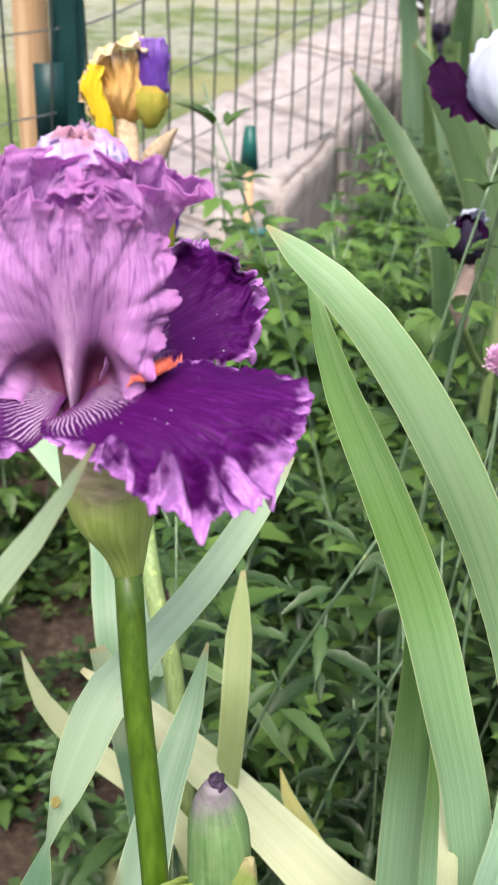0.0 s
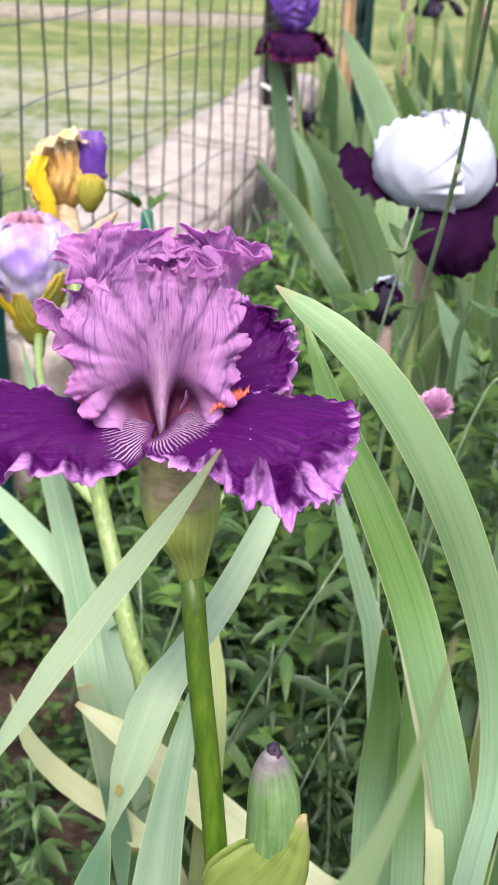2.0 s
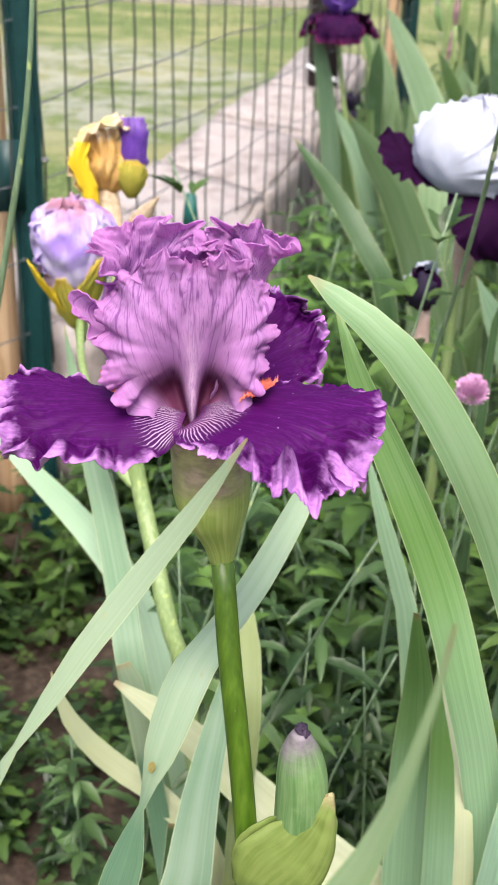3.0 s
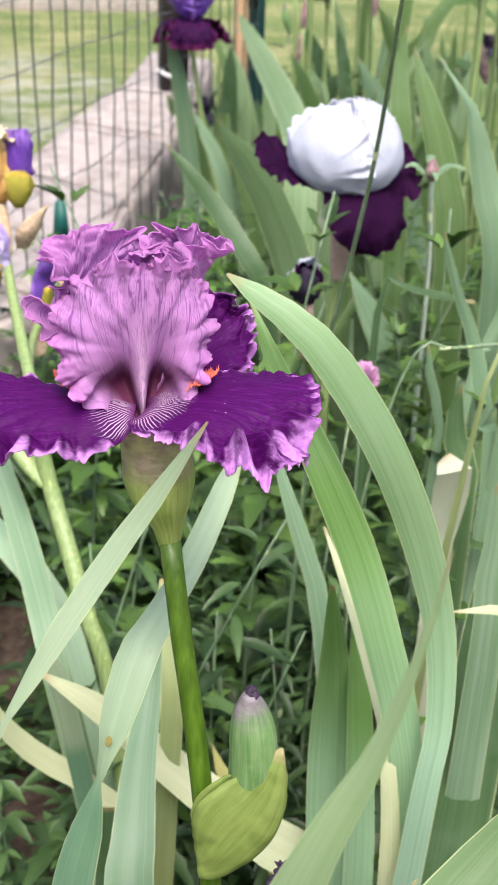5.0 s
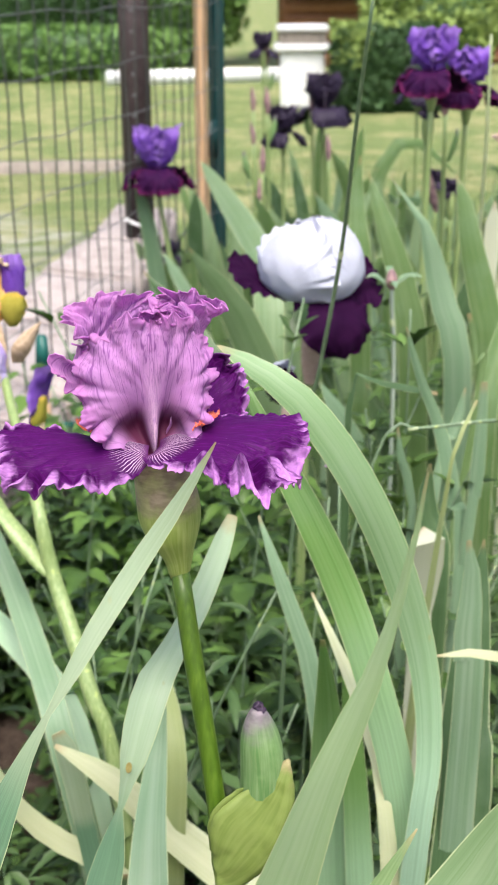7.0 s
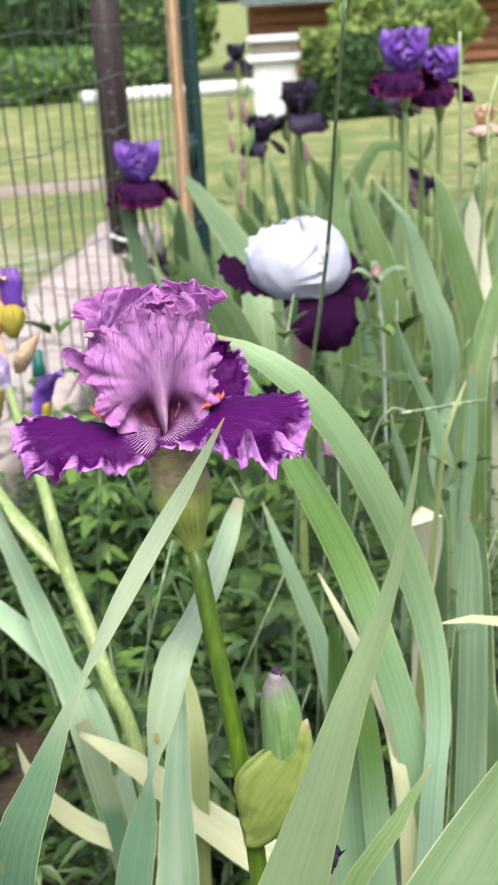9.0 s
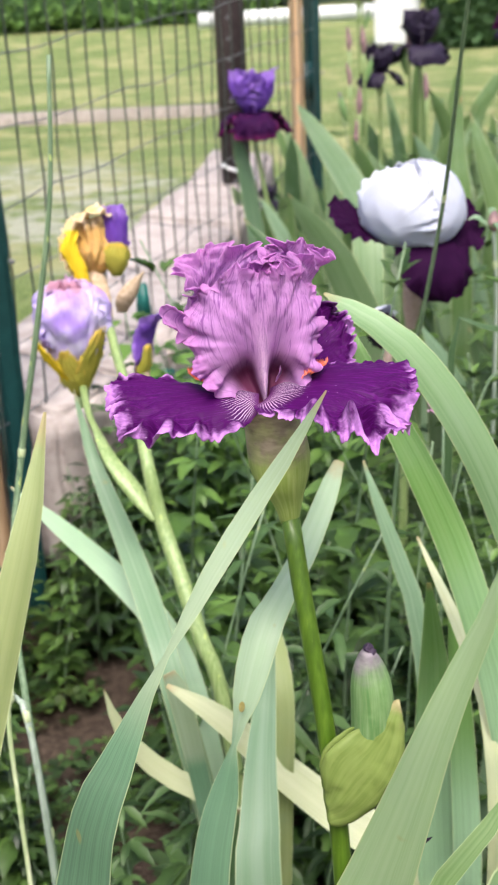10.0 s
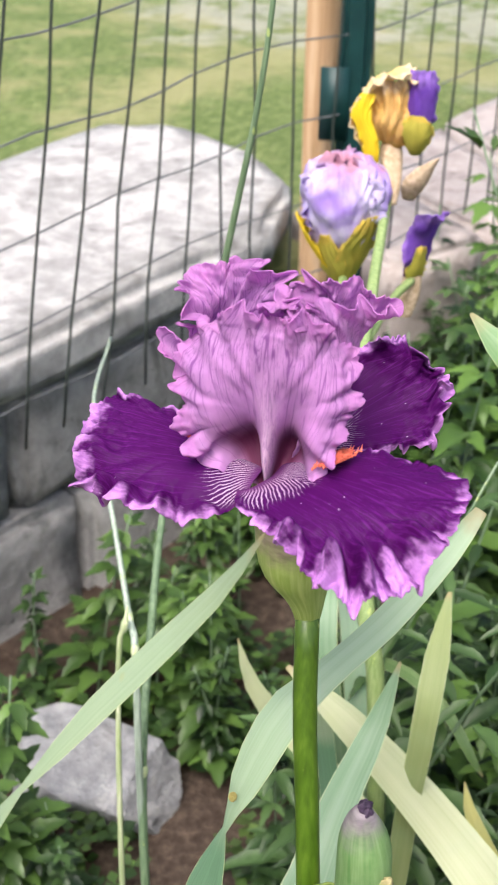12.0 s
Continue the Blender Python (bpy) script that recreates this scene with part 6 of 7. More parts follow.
def iris_plant(name, c, foot, size, std, fal, seed, label, turn=0.0, res=28):
    ob = thing(name, label, "iris", (*foot, ground_z(*foot)))
    x, y, z = c
    bend = np.linspace(0, 1, 5)
    rows = [(x + (foot[0] - x) * t ** 1.3, y + (foot[1] - y) * t, (z - 0.03) * (1 - t), 0.008 + 0.003 * t) for t in bend]
    under(tube("stem", rows, STEM_PALE, None, "", 10, 16), ob)
    lathe("ovary", [(x, y, z - 0.045, 0.008), (x, y, z - 0.03, 0.015), (x, y, z - 0.015, 0.018), (x, y, z + 0.002, 0.012)], STEM_PALE, ob, "", 12)
    iris_flower(ob, c, size, std, fal, seed, turn, res)
    return ob


white = thing("white_iris", "iris with a white dome of standards and blackish plum falls", "iris", (0.19, 0.93, 0.0))
under(tube("stem", [(0.20, 0.915, 0.575, 0.008), (0.196, 0.918, 0.50, 0.009), (0.193, 0.922, 0.3, 0.010), (0.19, 0.93, -0.01, 0.012)], STEM_PALE, None, "", 10, 20), white)
wrap("spathe", [(0.198, 0.915, 0.52, 0.010), (0.199, 0.914, 0.545, 0.020), (0.200, 0.913, 0.575, 0.020), (0.202, 0.912, 0.592, 0.012)], BROWN_PETAL, white, "dry pinkish brown sheath", 300, -90)
WC = (0.199, 0.905, 0.606)
for az, ph, rows in ((216, 1.5, [(13, 0, 58), (36, 6, 66), (50, 22, 64), (50, 44, 60), (34, 63, 56), (-4, 72, 60)]), (316, 2.5, [(12, 0, 58), (33, 5, 66), (45, 22, 64), (43, 46, 60), (26, 66, 56), (-5, 74, 60)]), (78, 4.0, [(10, 0, 58), (30, 16, 66), (38, 36, 64), (34, 54, 60), (19, 67, 56), (-5, 73, 60)])):
    ruffled("standard", cup_net(az, rows, 7), WC, WHITE_PETAL, white, "white ruffled standard", 4.5, 19.0, 2.0, 0.7, 0.2, 1.4, ph, 100, keep=2.8)
ruffled("fall", cup_net(283, [(10, 2, 60), (32, 5, 62), (48, -6, 50), (56, -22, 40), (54, -37, 26), (50, -44, 10)]), WC, DARK_FALL, white, "", 3.0, 20.0, 0.6, 0.3, 0.3, 2.0, 1.0, 56)
ruffled("fall", cup_net(176, [(10, 4, 45), (38, 14, 28), (60, 24, 24), (73, 31, 20), (80, 34, 9)], roll=-0.45), WC, DARK_FALL, white, "", 3.0, 18.0, 0.6, 0.3, 0.3, 2.0, 2.0, 48)
ruffled("fall", cup_net(2, [(10, 4, 45), (36, 12, 34), (52, 16, 30), (60, 14, 24), (64, 12, 10)], roll=0.75), WC, DARK_FALL, white, "", 3.0, 18.0, 0.6, 0.3, 0.3, 2.0, 3.0, 48)
# its faded side flower: a dark crumpled bud with a white rim above brown remains
under(tube("branch", [(0.193, 0.922, 0.40, 0.006), (0.17, 0.87, 0.44, 0.006), (0.150, 0.825, 0.485, 0.007)], STEM_PALE, None, "", 8), white)
for j in range(3):
    petal("bud_petal", (0.146, 0.82, 0.535), 250 + 120 * j, [(0.001, 0.0), (0.010, 0.010), (0.012, 0.022), (0.004, 0.032)], 0.014, DARK_FALL if j else BLACK_PETAL, white, "dark plum bud petal", 0.5, 0.4, 60, 0, 0.002, 6, j, nu=18, nv=16, rough=0.004)
petal("bud_petal", (0.147, 0.825, 0.545), 100, [(0.001, 0.0), (0.008, 0.012), (0.006, 0.024), (-0.006, 0.030)], 0.014, WHITE_PETAL, white, "white crumpled petal edge", 0.5, 0.5, 60, 0, 0.002, 6, 1, nu=18, nv=16, rough=0.004)
wrap("spent_flower", [(0.149, 0.822, 0.485, 0.008), (0.146, 0.82, 0.505, 0.018), (0.148, 0.82, 0.525, 0.012), (0.15, 0.82, 0.54, 0.006)], BROWN_PETAL, white, "shrivelled peach-brown spent flower", 320, -90)

iris_plant("violet_iris", (0.258, 2.15, 0.553), (0.37, 2.10), 1.12, VIOLET_PETAL, MAROON_FALL, 3, "iris with violet standards and maroon falls by the fence", turn=-52, res=44)
iris_plant("violet_iris", (0.500, 1.40, 0.769), (0.50, 1.42), 0.82, VIOLET_PETAL, MAROON_FALL, 5, "tall iris with violet standards and maroon falls", turn=-78, res=52)
iris_plant("violet_iris", (0.575, 1.46, 0.745), (0.585, 1.50), 0.76, VIOLET_PETAL, MAROON_FALL, 7, "iris with violet standards and drooping maroon falls", turn=35, res=44)
for k, (x, y, z, s) in enumerate(((0.648, 2.90, 0.730, 0.60), (0.620, 2.60, 0.563, 0.85), (0.712, 2.60, 0.614, 1.10), (0.672, 1.80, 0.568, 0.28), (0.700, 1.80, 0.551, 0.30), (0.536, 1.50, 0.712, 0.22), (1.05, 2.9, 0.62, 0.9), (0.335, 2.45, 0.33, 0.5))):
    iris_plant("black_iris", (x, y, z), (x + 0.02, y + 0.03), s, BLACK_PETAL, BLACK_PETAL, 20 + k, "blackish purple iris at the back of the bed", turn=k * 31, res=20)


iris_plant("spent_iris", (0.592, 1.35, 0.700), (0.60, 1.37), 0.36, PEACH_PETAL, BROWN_PETAL, 41, "spent peach and brown iris flower in the bed", turn=15, res=30)


def iris_bud_stalk(x, y, z, seed):
    """A stalk with pointed pinkish buds."""
    rng = random.Random(seed)
    ob = thing("iris_bud_stalk", "iris stalk with pointed pinkish grey buds", "iris", (x, y, ground_z(x, y)), "budding iris stalks")
    under(tube("stem", [(x, y, z, 0.006), (x + 0.004, y, z * 0.6, 0.008), (x, y, 0.0, 0.010)], STEM_PALE, None, "", 8, 12), ob)
    for k in range(1 + seed % 3):
        h = z - rng.uniform(0.045, 0.07) * k
        dx = rng.uniform(0.008, 0.016) * (-1) ** (k + seed) * min(k, 1)
        f, tip = rng.uniform(0.7, 1.15), rng.uniform(-0.006, 0.006)
        lathe("bud", [(x + dx * 0.5, y, h - 0.016, 0.005), (x + dx, y, h + 0.004, 0.0135 * f), (x + dx * 1.2 + tip * 0.4, y, h + 0.022 * f, 0.0115 * f), (x + dx * 1.3 + tip, y, h + 0.042 * f, 0.003)], BUD_DARK if k != 1 else BUD, ob, "", 10, 0.25)
    return ob


for k, (x, y, z) in enumerate(((0.526, 2.50, 0.640), (0.570, 2.55, 0.629), (0.478, 2.30, 0.594), (0.472, 2.20, 0.553), (0.692, 2.62, 0.620), (0.581, 1.55, 0.718), (0.635, 2.30, 0.558), (0.658, 2.90, 0.713))):
    iris_bud_stalk(x, y, z, k)

# ---- grass stalks ----
def grass_stalk(label, rows, material, count, nodes):
    """A thin stalk with slightly swollen nodes at some of its rows."""
    x, y = rows[-1][:2]
    ob = thing("grass_stalk", label, "grass stalk", (x, y, ground_z(x, y)), "grass stalks")
    under(tube("stem", rows, material, None, "", 8, count), ob)
    for k in nodes:
        a, b, c = (np.array(rows[min(max(k + j, 0), len(rows) - 1)]) for j in (-1, 0, 1))
        d = unit((c - a)[:3]) * 0.004
        w = b[3]
        under(tube("node", [(*(b[:3] - d), w * 0.98), (*(b[:3] - d * 0.4), w * 1.22), (*(b[:3] + d * 0.4), w * 1.22), (*(b[:3] + d), w * 0.98)], STALK_DRY, None, "pale swollen node", 8, 8), ob)
    return ob


grass_stalk("tall thin grey-green grass stalk before the white iris", [(0.122, 0.530, 0.875, 0.0022), (0.125, 0.565, 0.80, 0.0025), (0.131, 0.610, 0.71, 0.0028), (0.126, 0.640, 0.62, 0.0030), (0.115, 0.66, 0.52, 0.0032), (0.10, 0.66, 0.25, 0.0036), (0.09, 0.66, -0.01, 0.0036)], STALK_DARK, 40, (5, 2))
grass_stalk("long curved green grass stalk by the fence", [(-0.122, 0.629, 0.815, 0.0030), (-0.130, 0.621, 0.73, 0.0034), (-0.147, 0.624, 0.644, 0.0042), (-0.168, 0.63, 0.549, 0.0046), (-0.184, 0.600, 0.466, 0.0046), (-0.182, 0.555, 0.389, 0.0053), (-0.175, 0.51, 0.315, 0.0059), (-0.17, 0.49, 0.15, 0.006), (-0.17, 0.49, -0.01, 0.006)], STALK, 50, (3, 6))
grass_stalk("bent silvery grey grass stalk", [(-0.271, 0.743, 0.495, 0.0026), (-0.246, 0.642, 0.503, 0.0030), (-0.228, 0.609, 0.472, 0.0034), (-0.210, 0.577, 0.442, 0.0038), (-0.191, 0.543, 0.410, 0.0042), (-0.181, 0.524, 0.402, 0.0046), (-0.175, 0.504, 0.30, 0.0050), (-0.171, 0.494, 0.0, 0.006)], STALK_GREY, 44, (4, 5))
grass_stalk("short pale stalk with a dry broken top", [(-0.188, 0.533, 0.428, 0.0016), (-0.190, 0.531, 0.414, 0.0040), (-0.194, 0.528, 0.387, 0.0034), (-0.192, 0.508, 0.25, 0.0038), (-0.192, 0.498, 0.0, 0.004)], STALK_DRY, 28, (1,))

grass_stalk("thin grey stalk fallen level across the leaves", [(0.12, 0.625, 0.30, 0.002), (0.15, 0.622, 0.50, 0.002), (0.173, 0.62, 0.576, 0.002), (0.192, 0.62, 0.576, 0.0024), (0.211, 0.62, 0.576, 0.0028), (0.233, 0.62, 0.577, 0.0028), (0.257, 0.62, 0.577, 0.0029)], STALK, 30, (3, 5))

grass_stalk("tall dry tan stalk rising among the irises", [(0.425, 1.050, 0.833, 0.0020), (0.426, 1.050, 0.772, 0.0030), (0.435, 1.070, 0.707, 0.0036), (0.448, 1.100, 0.616, 0.0040), (0.469, 1.130, 0.498, 0.0045), (0.469, 1.150, 0.2, 0.005), (0.469, 1.150, 0.0, 0.005)], STALK_DRY, 36, (2, 3))
grass_stalk("thin arching dry stalk among the irises", [(0.469, 1.050, 0.786, 0.0020), (0.458, 1.050, 0.751, 0.0030), (0.458, 1.050, 0.702, 0.0034), (0.466, 1.080, 0.627, 0.0036), (0.475, 1.110, 0.536, 0.0040), (0.475, 1.130, 0.2, 0.005), (0.475, 1.130, 0.0, 0.005)], STALK_DRY, 36, (2, 3))

bract = grass_stalk("grey-green weed stalk topped by a whorl of small bracts", [(0.273, 0.90, 0.618, 0.0040), (0.275, 0.90, 0.58, 0.0040), (0.278, 0.90, 0.54, 0.0042), (0.28, 0.905, 0.3, 0.0045), (0.28, 0.91, 0.0, 0.005)], STALK_GREY, 24, (1,))
for k in range(6):
    a = k * 1.05 + 0.3
    up = 0.010 if k % 2 else 0.003
    blade("bract", [(0.273 + 0.030 * math.cos(a), 0.90 + 0.030 * math.sin(a), 0.617 + up, 0.0006), (0.273 + 0.018 * math.cos(a), 0.90 + 0.018 * math.sin(a), 0.622 + up * 0.7, 0.0075), (0.273 + 0.003 * math.cos(a), 0.90 + 0.003 * math.sin(a), 0.616, 0.003)], LEAF_BLUE, bract, "", face=(0, -0.3, 0.95), count=10)
lathe("seed_head", [(0.273, 0.90, 0.612, 0.004), (0.273, 0.90, 0.618, 0.011), (0.273, 0.90, 0.625, 0.010), (0.273, 0.90, 0.631, 0.004)], BUD_DARK, bract, "small brownish seed head", 12, 0.2)

# ---- clover ----
def clover(x, y, z, seed):
    """A clover: a globe of small florets on a thin stem."""
    ob = thing("clover", "pink clover head on a thin stem", "flower", (x + 0.003, y, ground_z(x, y)), "clovers")
    under(tube("stem", [(x, y, z - 0.009, 0.002), (x + 0.001, y, z * 0.55, 0.0025), (x + 0.003, y, ground_z(x, y), 0.003)], STALK, None, "", 6, 10), ob)
    rng = random.Random(seed)
    verts, faces = [], []
    for k in range(320):
        h = 1 - 1.7 * (k + 0.5) / 320
        t = k * 2.39996
        d = np.array((math.sqrt(max(1 - h * h, 0)) * math.cos(t), math.sqrt(max(1 - h * h, 0)) * math.sin(t), h))
        q = np.array((x, y, z)) + d * 0.006
        e = q + (d + np.array((rng.gauss(0, 0.15), rng.gauss(0, 0.15), 0.35))) * rng.uniform(0.003, 0.0055)
        s = unit(np.cross(d, (0.3, 0.2, 1))) * 0.0009
        b = unit(np.cross(d, s)) * 0.0009
        n = len(verts)
        verts += [q - s * 0.5, q + b, q + s * 0.5, e + s, e - b, e - s]
        faces += [(n, n + 1, n + 3), (n + 1, n + 2, n + 3), (n, n + 3, n + 4), (n, n + 4, n + 5)]
    under(part("flower_head", (verts, faces), PINK, None, "pink globe of florets", smooth=False), ob)
    return ob


clover(0.142, 0.637, 0.549, 8)
clover(-0.239, 0.986, 0.417, 9)


# ---- iris leaf fans of the bed ----
def leaf_fan(x, y, seed, height, count, material):
    rng = random.Random(seed)
    z0 = ground_z(x, y)
    ob = thing("iris_leaf_fan", "upright fan of green sword leaves in the bed", "iris leaves", (x, y, z0), "iris leaf fans")
    a = rng.uniform(-0.6, 0.6)
    for k in range(count):
        lean = (k - (count - 1) / 2) / count * 0.9 + rng.uniform(-0.12, 0.12)
        h = height * rng.uniform(0.7, 1.05)
        w = rng.uniform(0.031, 0.055)
        dx, dy = math.cos(a), math.sin(a)
        reach = h * lean * (0.75 if x > 0.36 else 0.35)
        droop = rng.random() < 0.22
        bx, by = x + dx * 0.02 * (k - count / 2), y + dy * 0.02 * (k - count / 2) + rng.uniform(-0.03, 0.03)
        rows = [(bx, by, z0 - 0.01, w * 0.9), (bx + dx * reach * 0.25, by + dy * reach * 0.25, z0 + h * 0.4, w), (bx + dx * reach * 0.6, by + dy * reach * 0.6, z0 + h * 0.78, w * 0.85)]
        if droop:
            rows += [(bx + dx * reach * 1.1, by + dy * reach, z0 + h * 0.88, w * 0.6), (bx + dx * reach * 1.9, by + dy * reach * 1.7, z0 + h * 0.72, 0.001)]
        else:
            rows += [(bx + dx * reach * 0.85, by + dy * reach * 0.85, z0 + h * 0.93, w * 0.55), (bx + dx * reach, by + dy * reach, z0 + h, 0.001)]
        turn = rng.uniform(-50, 50)
        f = np.array((math.sin(radians(turn)), -math.cos(radians(turn)), 0.25))
        blade("leaf", rows[::-1], rng.choice(material), ob, face=f, count=12, thick=0.0014)
    return ob


SPOTS = [(0.42, 1.0), (0.40, 1.25), (0.55, 1.12), (0.52, 1.38), (0.36, 1.52), (0.66, 1.35), (0.48, 1.68), (0.63, 1.62), (0.80, 1.55), (0.40, 1.9), (0.56, 1.95), (0.72, 1.88), (0.90, 1.85), (0.46, 2.2), (0.62, 2.22), (0.80, 2.2), (0.98, 2.15), (0.52, 2.48), (0.70, 2.5), (0.88, 2.5), (1.08, 2.5), (0.60, 2.78), (0.80, 2.8), (1.0, 2.85), (1.2, 2.8), (0.34, 2.2), (0.44, 2.62)]
for k, (x, y) in enumerate(SPOTS):
    leaf_fan(x, y, 100 + k, 0.49 + 0.09 * math.sin(k * 2.1) - (0.06 if x < 0.3 else 0), 5 + k % 3, (LEAF_GREEN, LEAF_FRESH, LEAF_GREEN, LEAF_FRESH, LEAF_BLUE, LEAF_DEEP))


bed_fan = thing("iris_leaf_fan", "broad green and pale sword leaves behind the white iris", "iris leaves", (0.36, 0.98, 0.0), "iris leaf fans")
edge_leaf = thing("iris_leaf_fan", "slanting dark green sword leaves by the paving", "iris leaves", (0.20, 1.10, 0.0), "iris leaf fans")
blade("leaf", [(0.081, 1.18, 0.581, 0.0010), (0.101, 1.165, 0.557, 0.0120), (0.127, 1.15, 0.524, 0.0190), (0.152, 1.12, 0.485, 0.0215), (0.174, 1.10, 0.43, 0.0220), (0.198, 1.10, 0.2, 0.024), (0.20, 1.10, 0.0, 0.024)], LEAF_DEEP, edge_leaf, "", count=26, thick=0.0014)
blade("leaf", [(0.350, 2.20, 0.566, 0.0010), (0.338, 2.05, 0.560, 0.0220), (0.318, 1.80, 0.548, 0.0360), (0.290, 1.50, 0.535, 0.0400), (0.275, 1.38, 0.50, 0.0400), (0.262, 1.32, 0.30, 0.040), (0.255, 1.30, 0.0, 0.036)], LEAF_FRESH, edge_leaf, "long pale leaf leaning away over the bed", count=30, thick=0.0014, face=(-0.35, -0.75, 0.55))
blade("leaf", [(0.2950, 1.0400, 0.7010, 0.0010), (0.3040, 1.0300, 0.6660, 0.0150), (0.3160, 1.0200, 0.6270, 0.0240), (0.3270, 1.0100, 0.5790, 0.0290), (0.3360, 1.0000, 0.5120, 0.0310), (0.346, 1.010, 0.256, 0.031), (0.346, 1.020, 0.0, 0.028)], LEAF_GREEN, bed_fan, "", count=26, thick=0.0014)
blade("leaf", [(0.3740, 1.0000, 0.7010, 0.0010), (0.3800, 0.9900, 0.6760, 0.0140), (0.3860, 0.9800, 0.6320, 0.0240), (0.3970, 0.9700, 0.5800, 0.0290), (0.4050, 0.9600, 0.5130, 0.0310), (0.415, 0.980, 0.257, 0.031), (0.415, 0.990, 0.0, 0.028)], LEAF_GREEN, bed_fan, "", count=26, thick=0.0014)
blade("leaf", [(0.2970, 0.9800, 0.7050, 0.0010), (0.3120, 0.9650, 0.6810, 0.0040), (0.3250, 0.9500, 0.6580, 0.0100), (0.3340, 0.9500, 0.6250, 0.0210), (0.3440, 0.9400, 0.5800, 0.0260), (0.3570, 0.9300, 0.5150, 0.0280), (0.367, 0.950, 0.258, 0.028), (0.367, 0.960, 0.0, 0.025)], LEAF_BLUE, bed_fan, "pale leaf with a thin curled tip", count=26, thick=0.0014)
blade("leaf", [(0.4720, 1.1200, 0.6520, 0.0020), (0.4710, 1.1200, 0.6310, 0.0160), (0.4740, 1.1200, 0.6010, 0.0240), (0.4770, 1.1100, 0.5490, 0.0260), (0.4790, 1.1000, 0.4830, 0.0280), (0.489, 1.110, 0.241, 0.028), (0.489, 1.120, 0.0, 0.025)], LEAF_BLEACHED, bed_fan, "bleached pale leaf", count=26, thick=0.0014)
blade("leaf", [(0.3840, 0.8400, 0.6450, 0.0010), (0.3750, 0.8400, 0.6190, 0.0100), (0.3590, 0.8300, 0.5850, 0.0180), (0.3440, 0.8200, 0.5450, 0.0220), (0.3330, 0.8100, 0.4940, 0.0240), (0.343, 0.830, 0.247, 0.024), (0.343, 0.840, 0.0, 0.022)], LEAF_GREEN, bed_fan, "", count=26, thick=0.0014)
blade("leaf", [(0.3260, 1.1600, 0.7020, 0.0010), (0.3230, 1.1600, 0.6750, 0.0110), (0.3210, 1.1500, 0.6310, 0.0190), (0.3220, 1.1400, 0.5740, 0.0240), (0.332, 1.150, 0.287, 0.024), (0.332, 1.160, 0.0, 0.022)], LEAF_GREEN, bed_fan, "", count=26, thick=0.0014)


# ---- weeds and herbs ----
def herb(seed, height, leaves, size, slim=0.5, lobes=1):
    """A leafy weed: a bent stem with pairs of toothed leaves; returned as (stem rows, verts, faces)."""
    rng = random.Random(seed)
    lean = Vector((rng.uniform(-0.2, 0.2), rng.uniform(-0.2, 0.2), 0)) * height
    rows = [(lean.x * t * t, lean.y * t * t, height * t, 0.0032 - 0.0016 * t) for t in (0, 0.35, 0.7, 1.0)]
    verts, faces = [], []
    slim *= 0.8
    for k in range(leaves):
        t = 0.12 + 0.88 * k / leaves
        p = Vector((lean.x * t * t, lean.y * t * t, height * t))
        for s in (0, math.pi):
            a = k * 1.9 + s + rng.uniform(-0.4, 0.4)
            tilt = rng.uniform(-0.25, 0.55) if height < 0.5 else rng.uniform(0.0, 1.1)
            length = size * (1.15 - 0.65 * t) * rng.uniform(0.7, 1.25)
            root = p + Vector((math.cos(a), math.sin(a), tilt)) * 0.2 * length
            for swing, share in ((0.0, 1.0),) if lobes == 1 else ((0.0, 1.0), (0.95, 0.72), (-0.95, 0.72)):
                out = Vector((math.cos(a + swing), math.sin(a + swing), tilt + rng.uniform(-0.15, 0.15))).normalized()
                side = out.cross(Vector((0, 0, 1))).normalized()
                up = side.cross(out)
                one = length * share
                n = len(verts)
                for d, w in ((0.0, 0.03), (0.2, 0.62), (0.36, 0.86), (0.42, 0.72), (0.62, 0.80), (0.7, 0.5), (0.84, 0.40), (1.0, 0.02)):
                    q = root + out * d * one - up * 0.30 * d * d * one
                    half = side * w * one * slim * 0.5
                    verts += [q - half + up * w * one * 0.10, q, q + half + up * w * one * 0.10]
                for i in range(7):
                    b = n + 3 * i
                    faces += [(b, b + 1, b + 4, b + 3), (b + 1, b + 2, b + 5, b + 4)]
    return rows, verts, faces


KINDS = [("weed", 1, 0.30, 14, 0.040, HERB, 0.60, "dark green leafy weed in the bed"), ("weed", 2, 0.36, 20, 0.040, HERB, 0.42, "tall dark green weed in the bed"), ("weed", 3, 0.22, 11, 0.040, HERB_LIGHT, 0.7, "fresh light green leafy weed"), ("weed", 4, 0.28, 13, 0.046, HERB_GREY, 0.5, "grey-green soft leafy weed"), ("weed", 5, 0.15, 12, 0.023, HERB, 0.7, "low dark green weed on the soil"), ("weed", 6, 0.42, 16, 0.055, HERB_GREY, 0.36, "tall grey-green weed with narrow leaves"), ("weed", 7, 0.37, 13, 0.056, HERB_BRIGHT, 0.66, "bushy green weed with lobed leaves"), ("weed", 8, 0.54, 14, 0.050, HERB_LIGHT, 0.6, "tall slender green weed with lobed leaves")]
MODELS = []
for name, seed, h, n, size, mtl, slim, label in KINDS:
    ob = thing(name, label, "weed", (0, 0, 0), "weeds")
    rows, verts, faces = herb(seed, h, n, size, slim, 1 if seed in (2, 6) else 3)
    tube("stem", rows, STALK, ob, "", 5, 8).parent = ob
    part("foliage", (verts, faces), mtl, ob, smooth=True)
    MODELS.append(ob)
rng = random.Random(5)
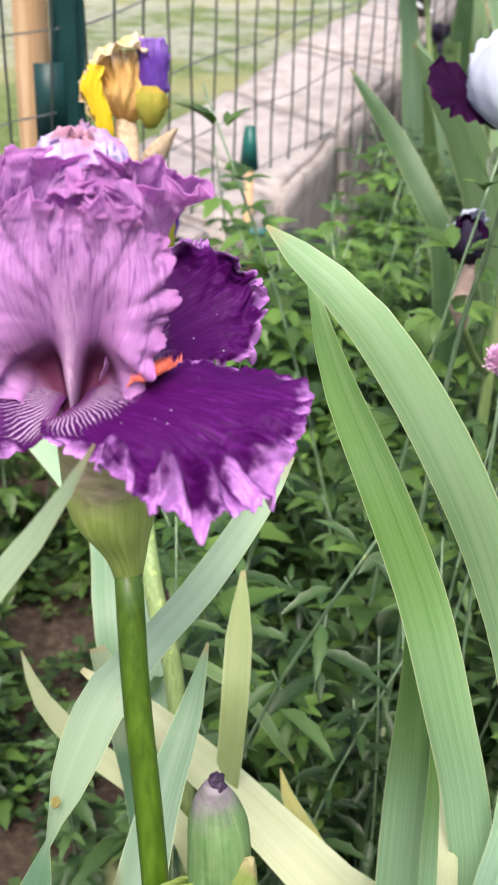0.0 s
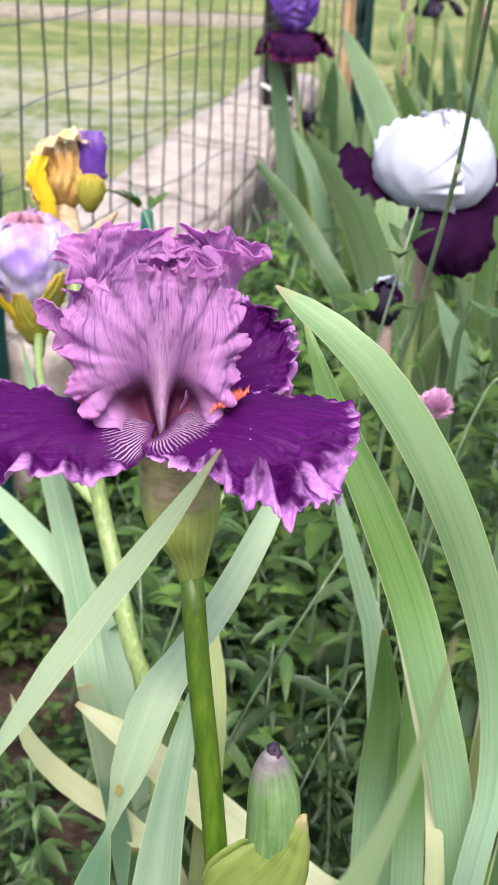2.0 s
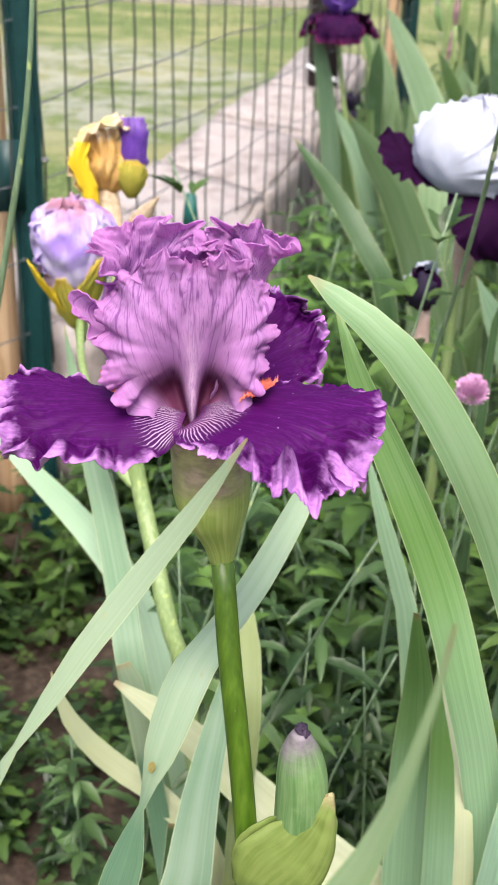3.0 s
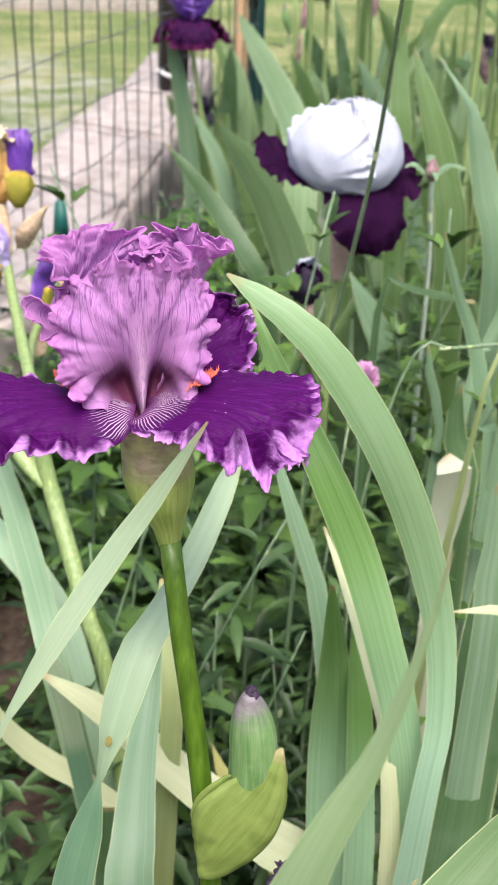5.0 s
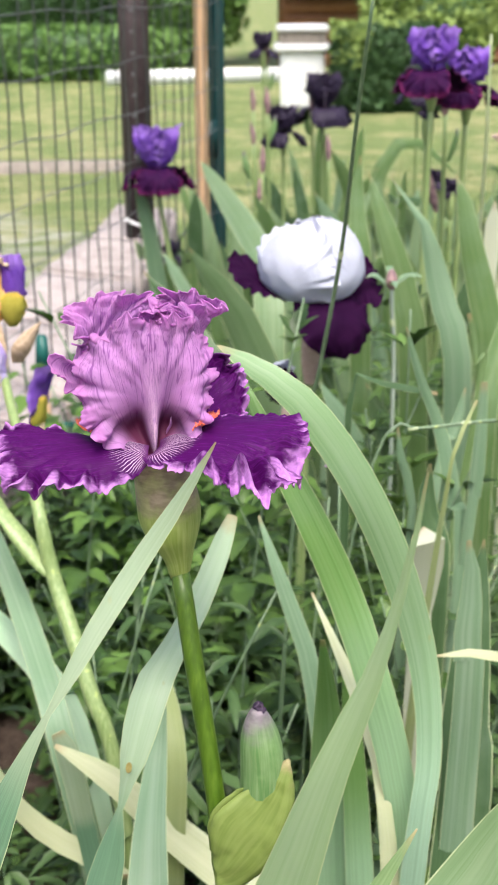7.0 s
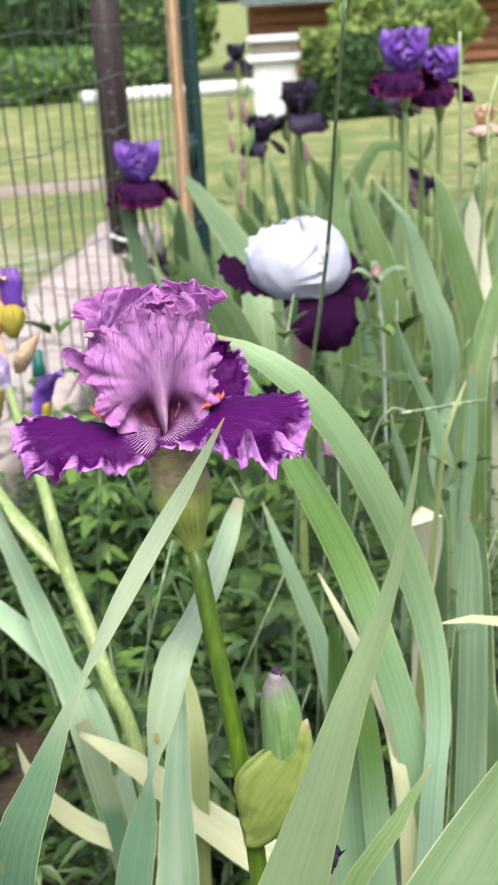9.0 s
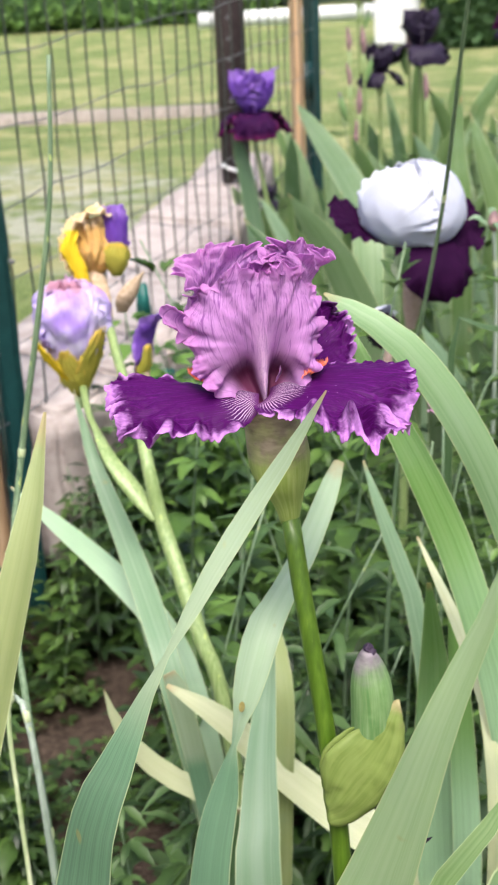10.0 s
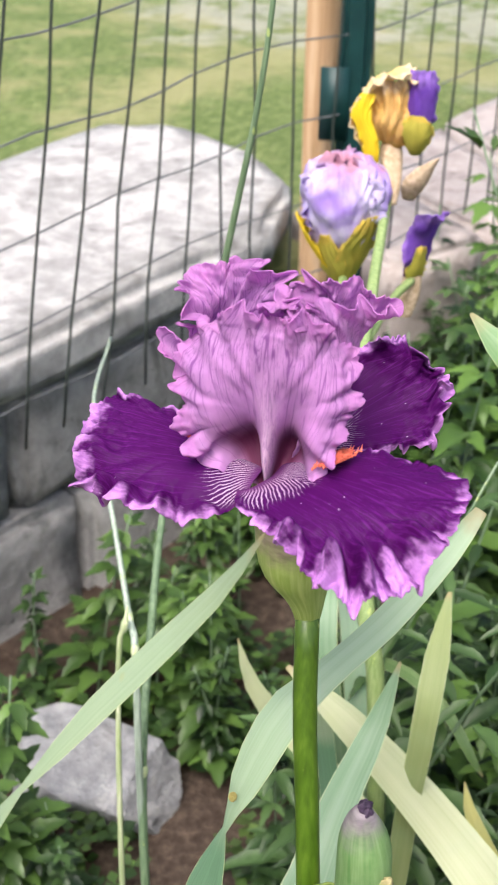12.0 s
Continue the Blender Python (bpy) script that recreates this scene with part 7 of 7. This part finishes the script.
# (x0, x1, y0, y1, count, kinds)
BEDS = [(-0.10, 0.12, 0.58, 0.85, 9, (0, 1, 3, 5)), (0.02, 0.26, 0.62, 1.0, 18, (0, 1, 3, 5, 6)), (-0.30, -0.02, 0.85, 1.25, 8, (4, 4, 4, 0)), (-0.22, 0.02, 1.2, 1.44, 16, (6, 0, 2)), (-0.36, -0.16, 1.12, 1.24, 4, (2,)), (-0.05, 0.25, 1.0, 1.45, 26, (2, 2, 0, 3)), (-0.34, -0.12, 0.60, 0.85, 6, (4, 4)), (-0.42, -0.2, 0.8, 1.15, 11, (4, 2, 4)), (-0.40, -0.28, 0.55, 0.85, 6, (4, 4, 2)), (0.05, 0.3, 1.45, 1.9, 22, (2, 2, 0)), (0.2, 0.4, 1.9, 2.5, 14, (2, 0, 3)), (0.25, 0.6, 0.75, 1.3, 20, (1, 3, 5, 0)), (-0.1, 0.05, 1.28, 1.5, 7, (2, 0)), (0.14, 0.3, 0.5, 0.7, 8, (3, 5, 1)), (0.0, 0.28, 1.12, 1.5, 20, (6,)), (0.10, 0.30, 0.68, 1.0, 18, (7, 7, 3)), (0.28, 0.5, 0.85, 1.3, 12, (7,)), (-0.06, 0.2, 1.3, 1.62, 14, (6,)), (-0.06, 0.06, 0.95, 1.25, 5, (6, 2)), (-0.12, 0.02, 0.62, 0.85, 4, (3, 5)), (0.30, 0.75, 1.0, 1.7, 34, (1, 5, 7, 0)), (0.35, 0.95, 1.7, 2.6, 24, (1, 5, 7))]
used = set()
for x0, x1, y0, y1, count, kinds in BEDS:
    for _ in range(count):
        for _ in range(20):
            x, y = rng.uniform(x0, x1), rng.uniform(y0, y1)
            if x > edge_x(y) + 0.03 and math.hypot(x + 0.31, y - 0.735) > 0.11 and math.hypot(x - 0.055, y - 1.52) > 0.07:
                break
        k = rng.choice(kinds)
        m = pose(x, y, ground_z(x, y) - 0.005, rng.uniform(-8, 8), rng.uniform(-8, 8), rng.uniform(0, 360))
        if k not in used:
            used.add(k)
            MODELS[k].matrix_basis = m
        else:
            ob = copy_thing(MODELS[k], m)
            ob.scale = [rng.uniform(0.75, 1.2)] * 3


# ---- ground cover and grass ----
def cover(count, seed, place, size):
    """Small seedlings: three-lobed leaves close to the soil."""
    rng = random.Random(seed)
    verts, faces = [], []
    for _ in range(count):
        x, y = place(rng)
        z = ground_z(x, y) + rng.uniform(0.004, 0.05)
        turn = rng.uniform(0, 6.28)
        for j in range(3):
            a = turn + j * 2.09
            out = Vector((math.cos(a), math.sin(a), rng.uniform(0.0, 0.5))).normalized()
            side = out.cross(Vector((0, 0, 1))).normalized()
            s = size * rng.uniform(0.6, 1.4)
            q = Vector((x, y, z))
            n = len(verts)
            verts += [q, q + out * s * 0.55 + side * s * 0.4, q + out * s * 1.0 + Vector((0, 0, -0.1 * s)), q + out * s * 0.55 - side * s * 0.4]
            faces += [(n, n + 1, n + 2), (n, n + 2, n + 3)]
    return verts, faces


def bed_place(rng):
    while True:
        x, y = rng.uniform(-0.5, 0.5), rng.uniform(0.3, 1.7)
        if x > edge_x(y) + 0.05 and noise.noise(Vector((x * 7, y * 7, 2))) > -0.12:
            return x, y


tagged(part("ground_cover", cover(2600, 1, bed_place, 0.014), HERB), "small green seedlings scattered on the soil", "ground cover", kind="stuff")
tagged(part("ground_cover", cover(1200, 2, bed_place, 0.012), HERB_LIGHT), "light green seedlings scattered on the soil", "ground cover", kind="stuff")


def lawn_blades(count, seed):
    rng = random.Random(seed)
    verts, faces = [], []
    for _ in range(count):
        y = 2.7 + 5.0 * rng.random() ** 1.5
        x = edge_x(y) - 0.42 - rng.random() * 2.2 if y < 3.2 else rng.uniform(-1.5, 2.4)
        if noise.noise(Vector((x * 1.4, y * 1.4, 5))) < -0.25:
            continue
        z = ground_z(x, y)
        if math.hypot(x * 0.8 + 0.3, y * 0.5 - 1.75) < 1.0:
            continue
        h = rng.uniform(0.010, 0.028)
        a = rng.uniform(0, 6.28)
        d = Vector((math.cos(a), math.sin(a), 0))
        n = len(verts)
        tip = Vector((rng.gauss(0, 0.4), rng.gauss(0, 0.4), 1)) * h
        q = Vector((x, y, z))
        verts += [q - d * 0.002, q + d * 0.002, q + tip]
        faces += [(n, n + 1, n + 2)]
    return verts, faces


tagged(part("lawn_grass", lawn_blades(14000, 4), GRASS), "short patchy lawn grass", "grass", kind="stuff")
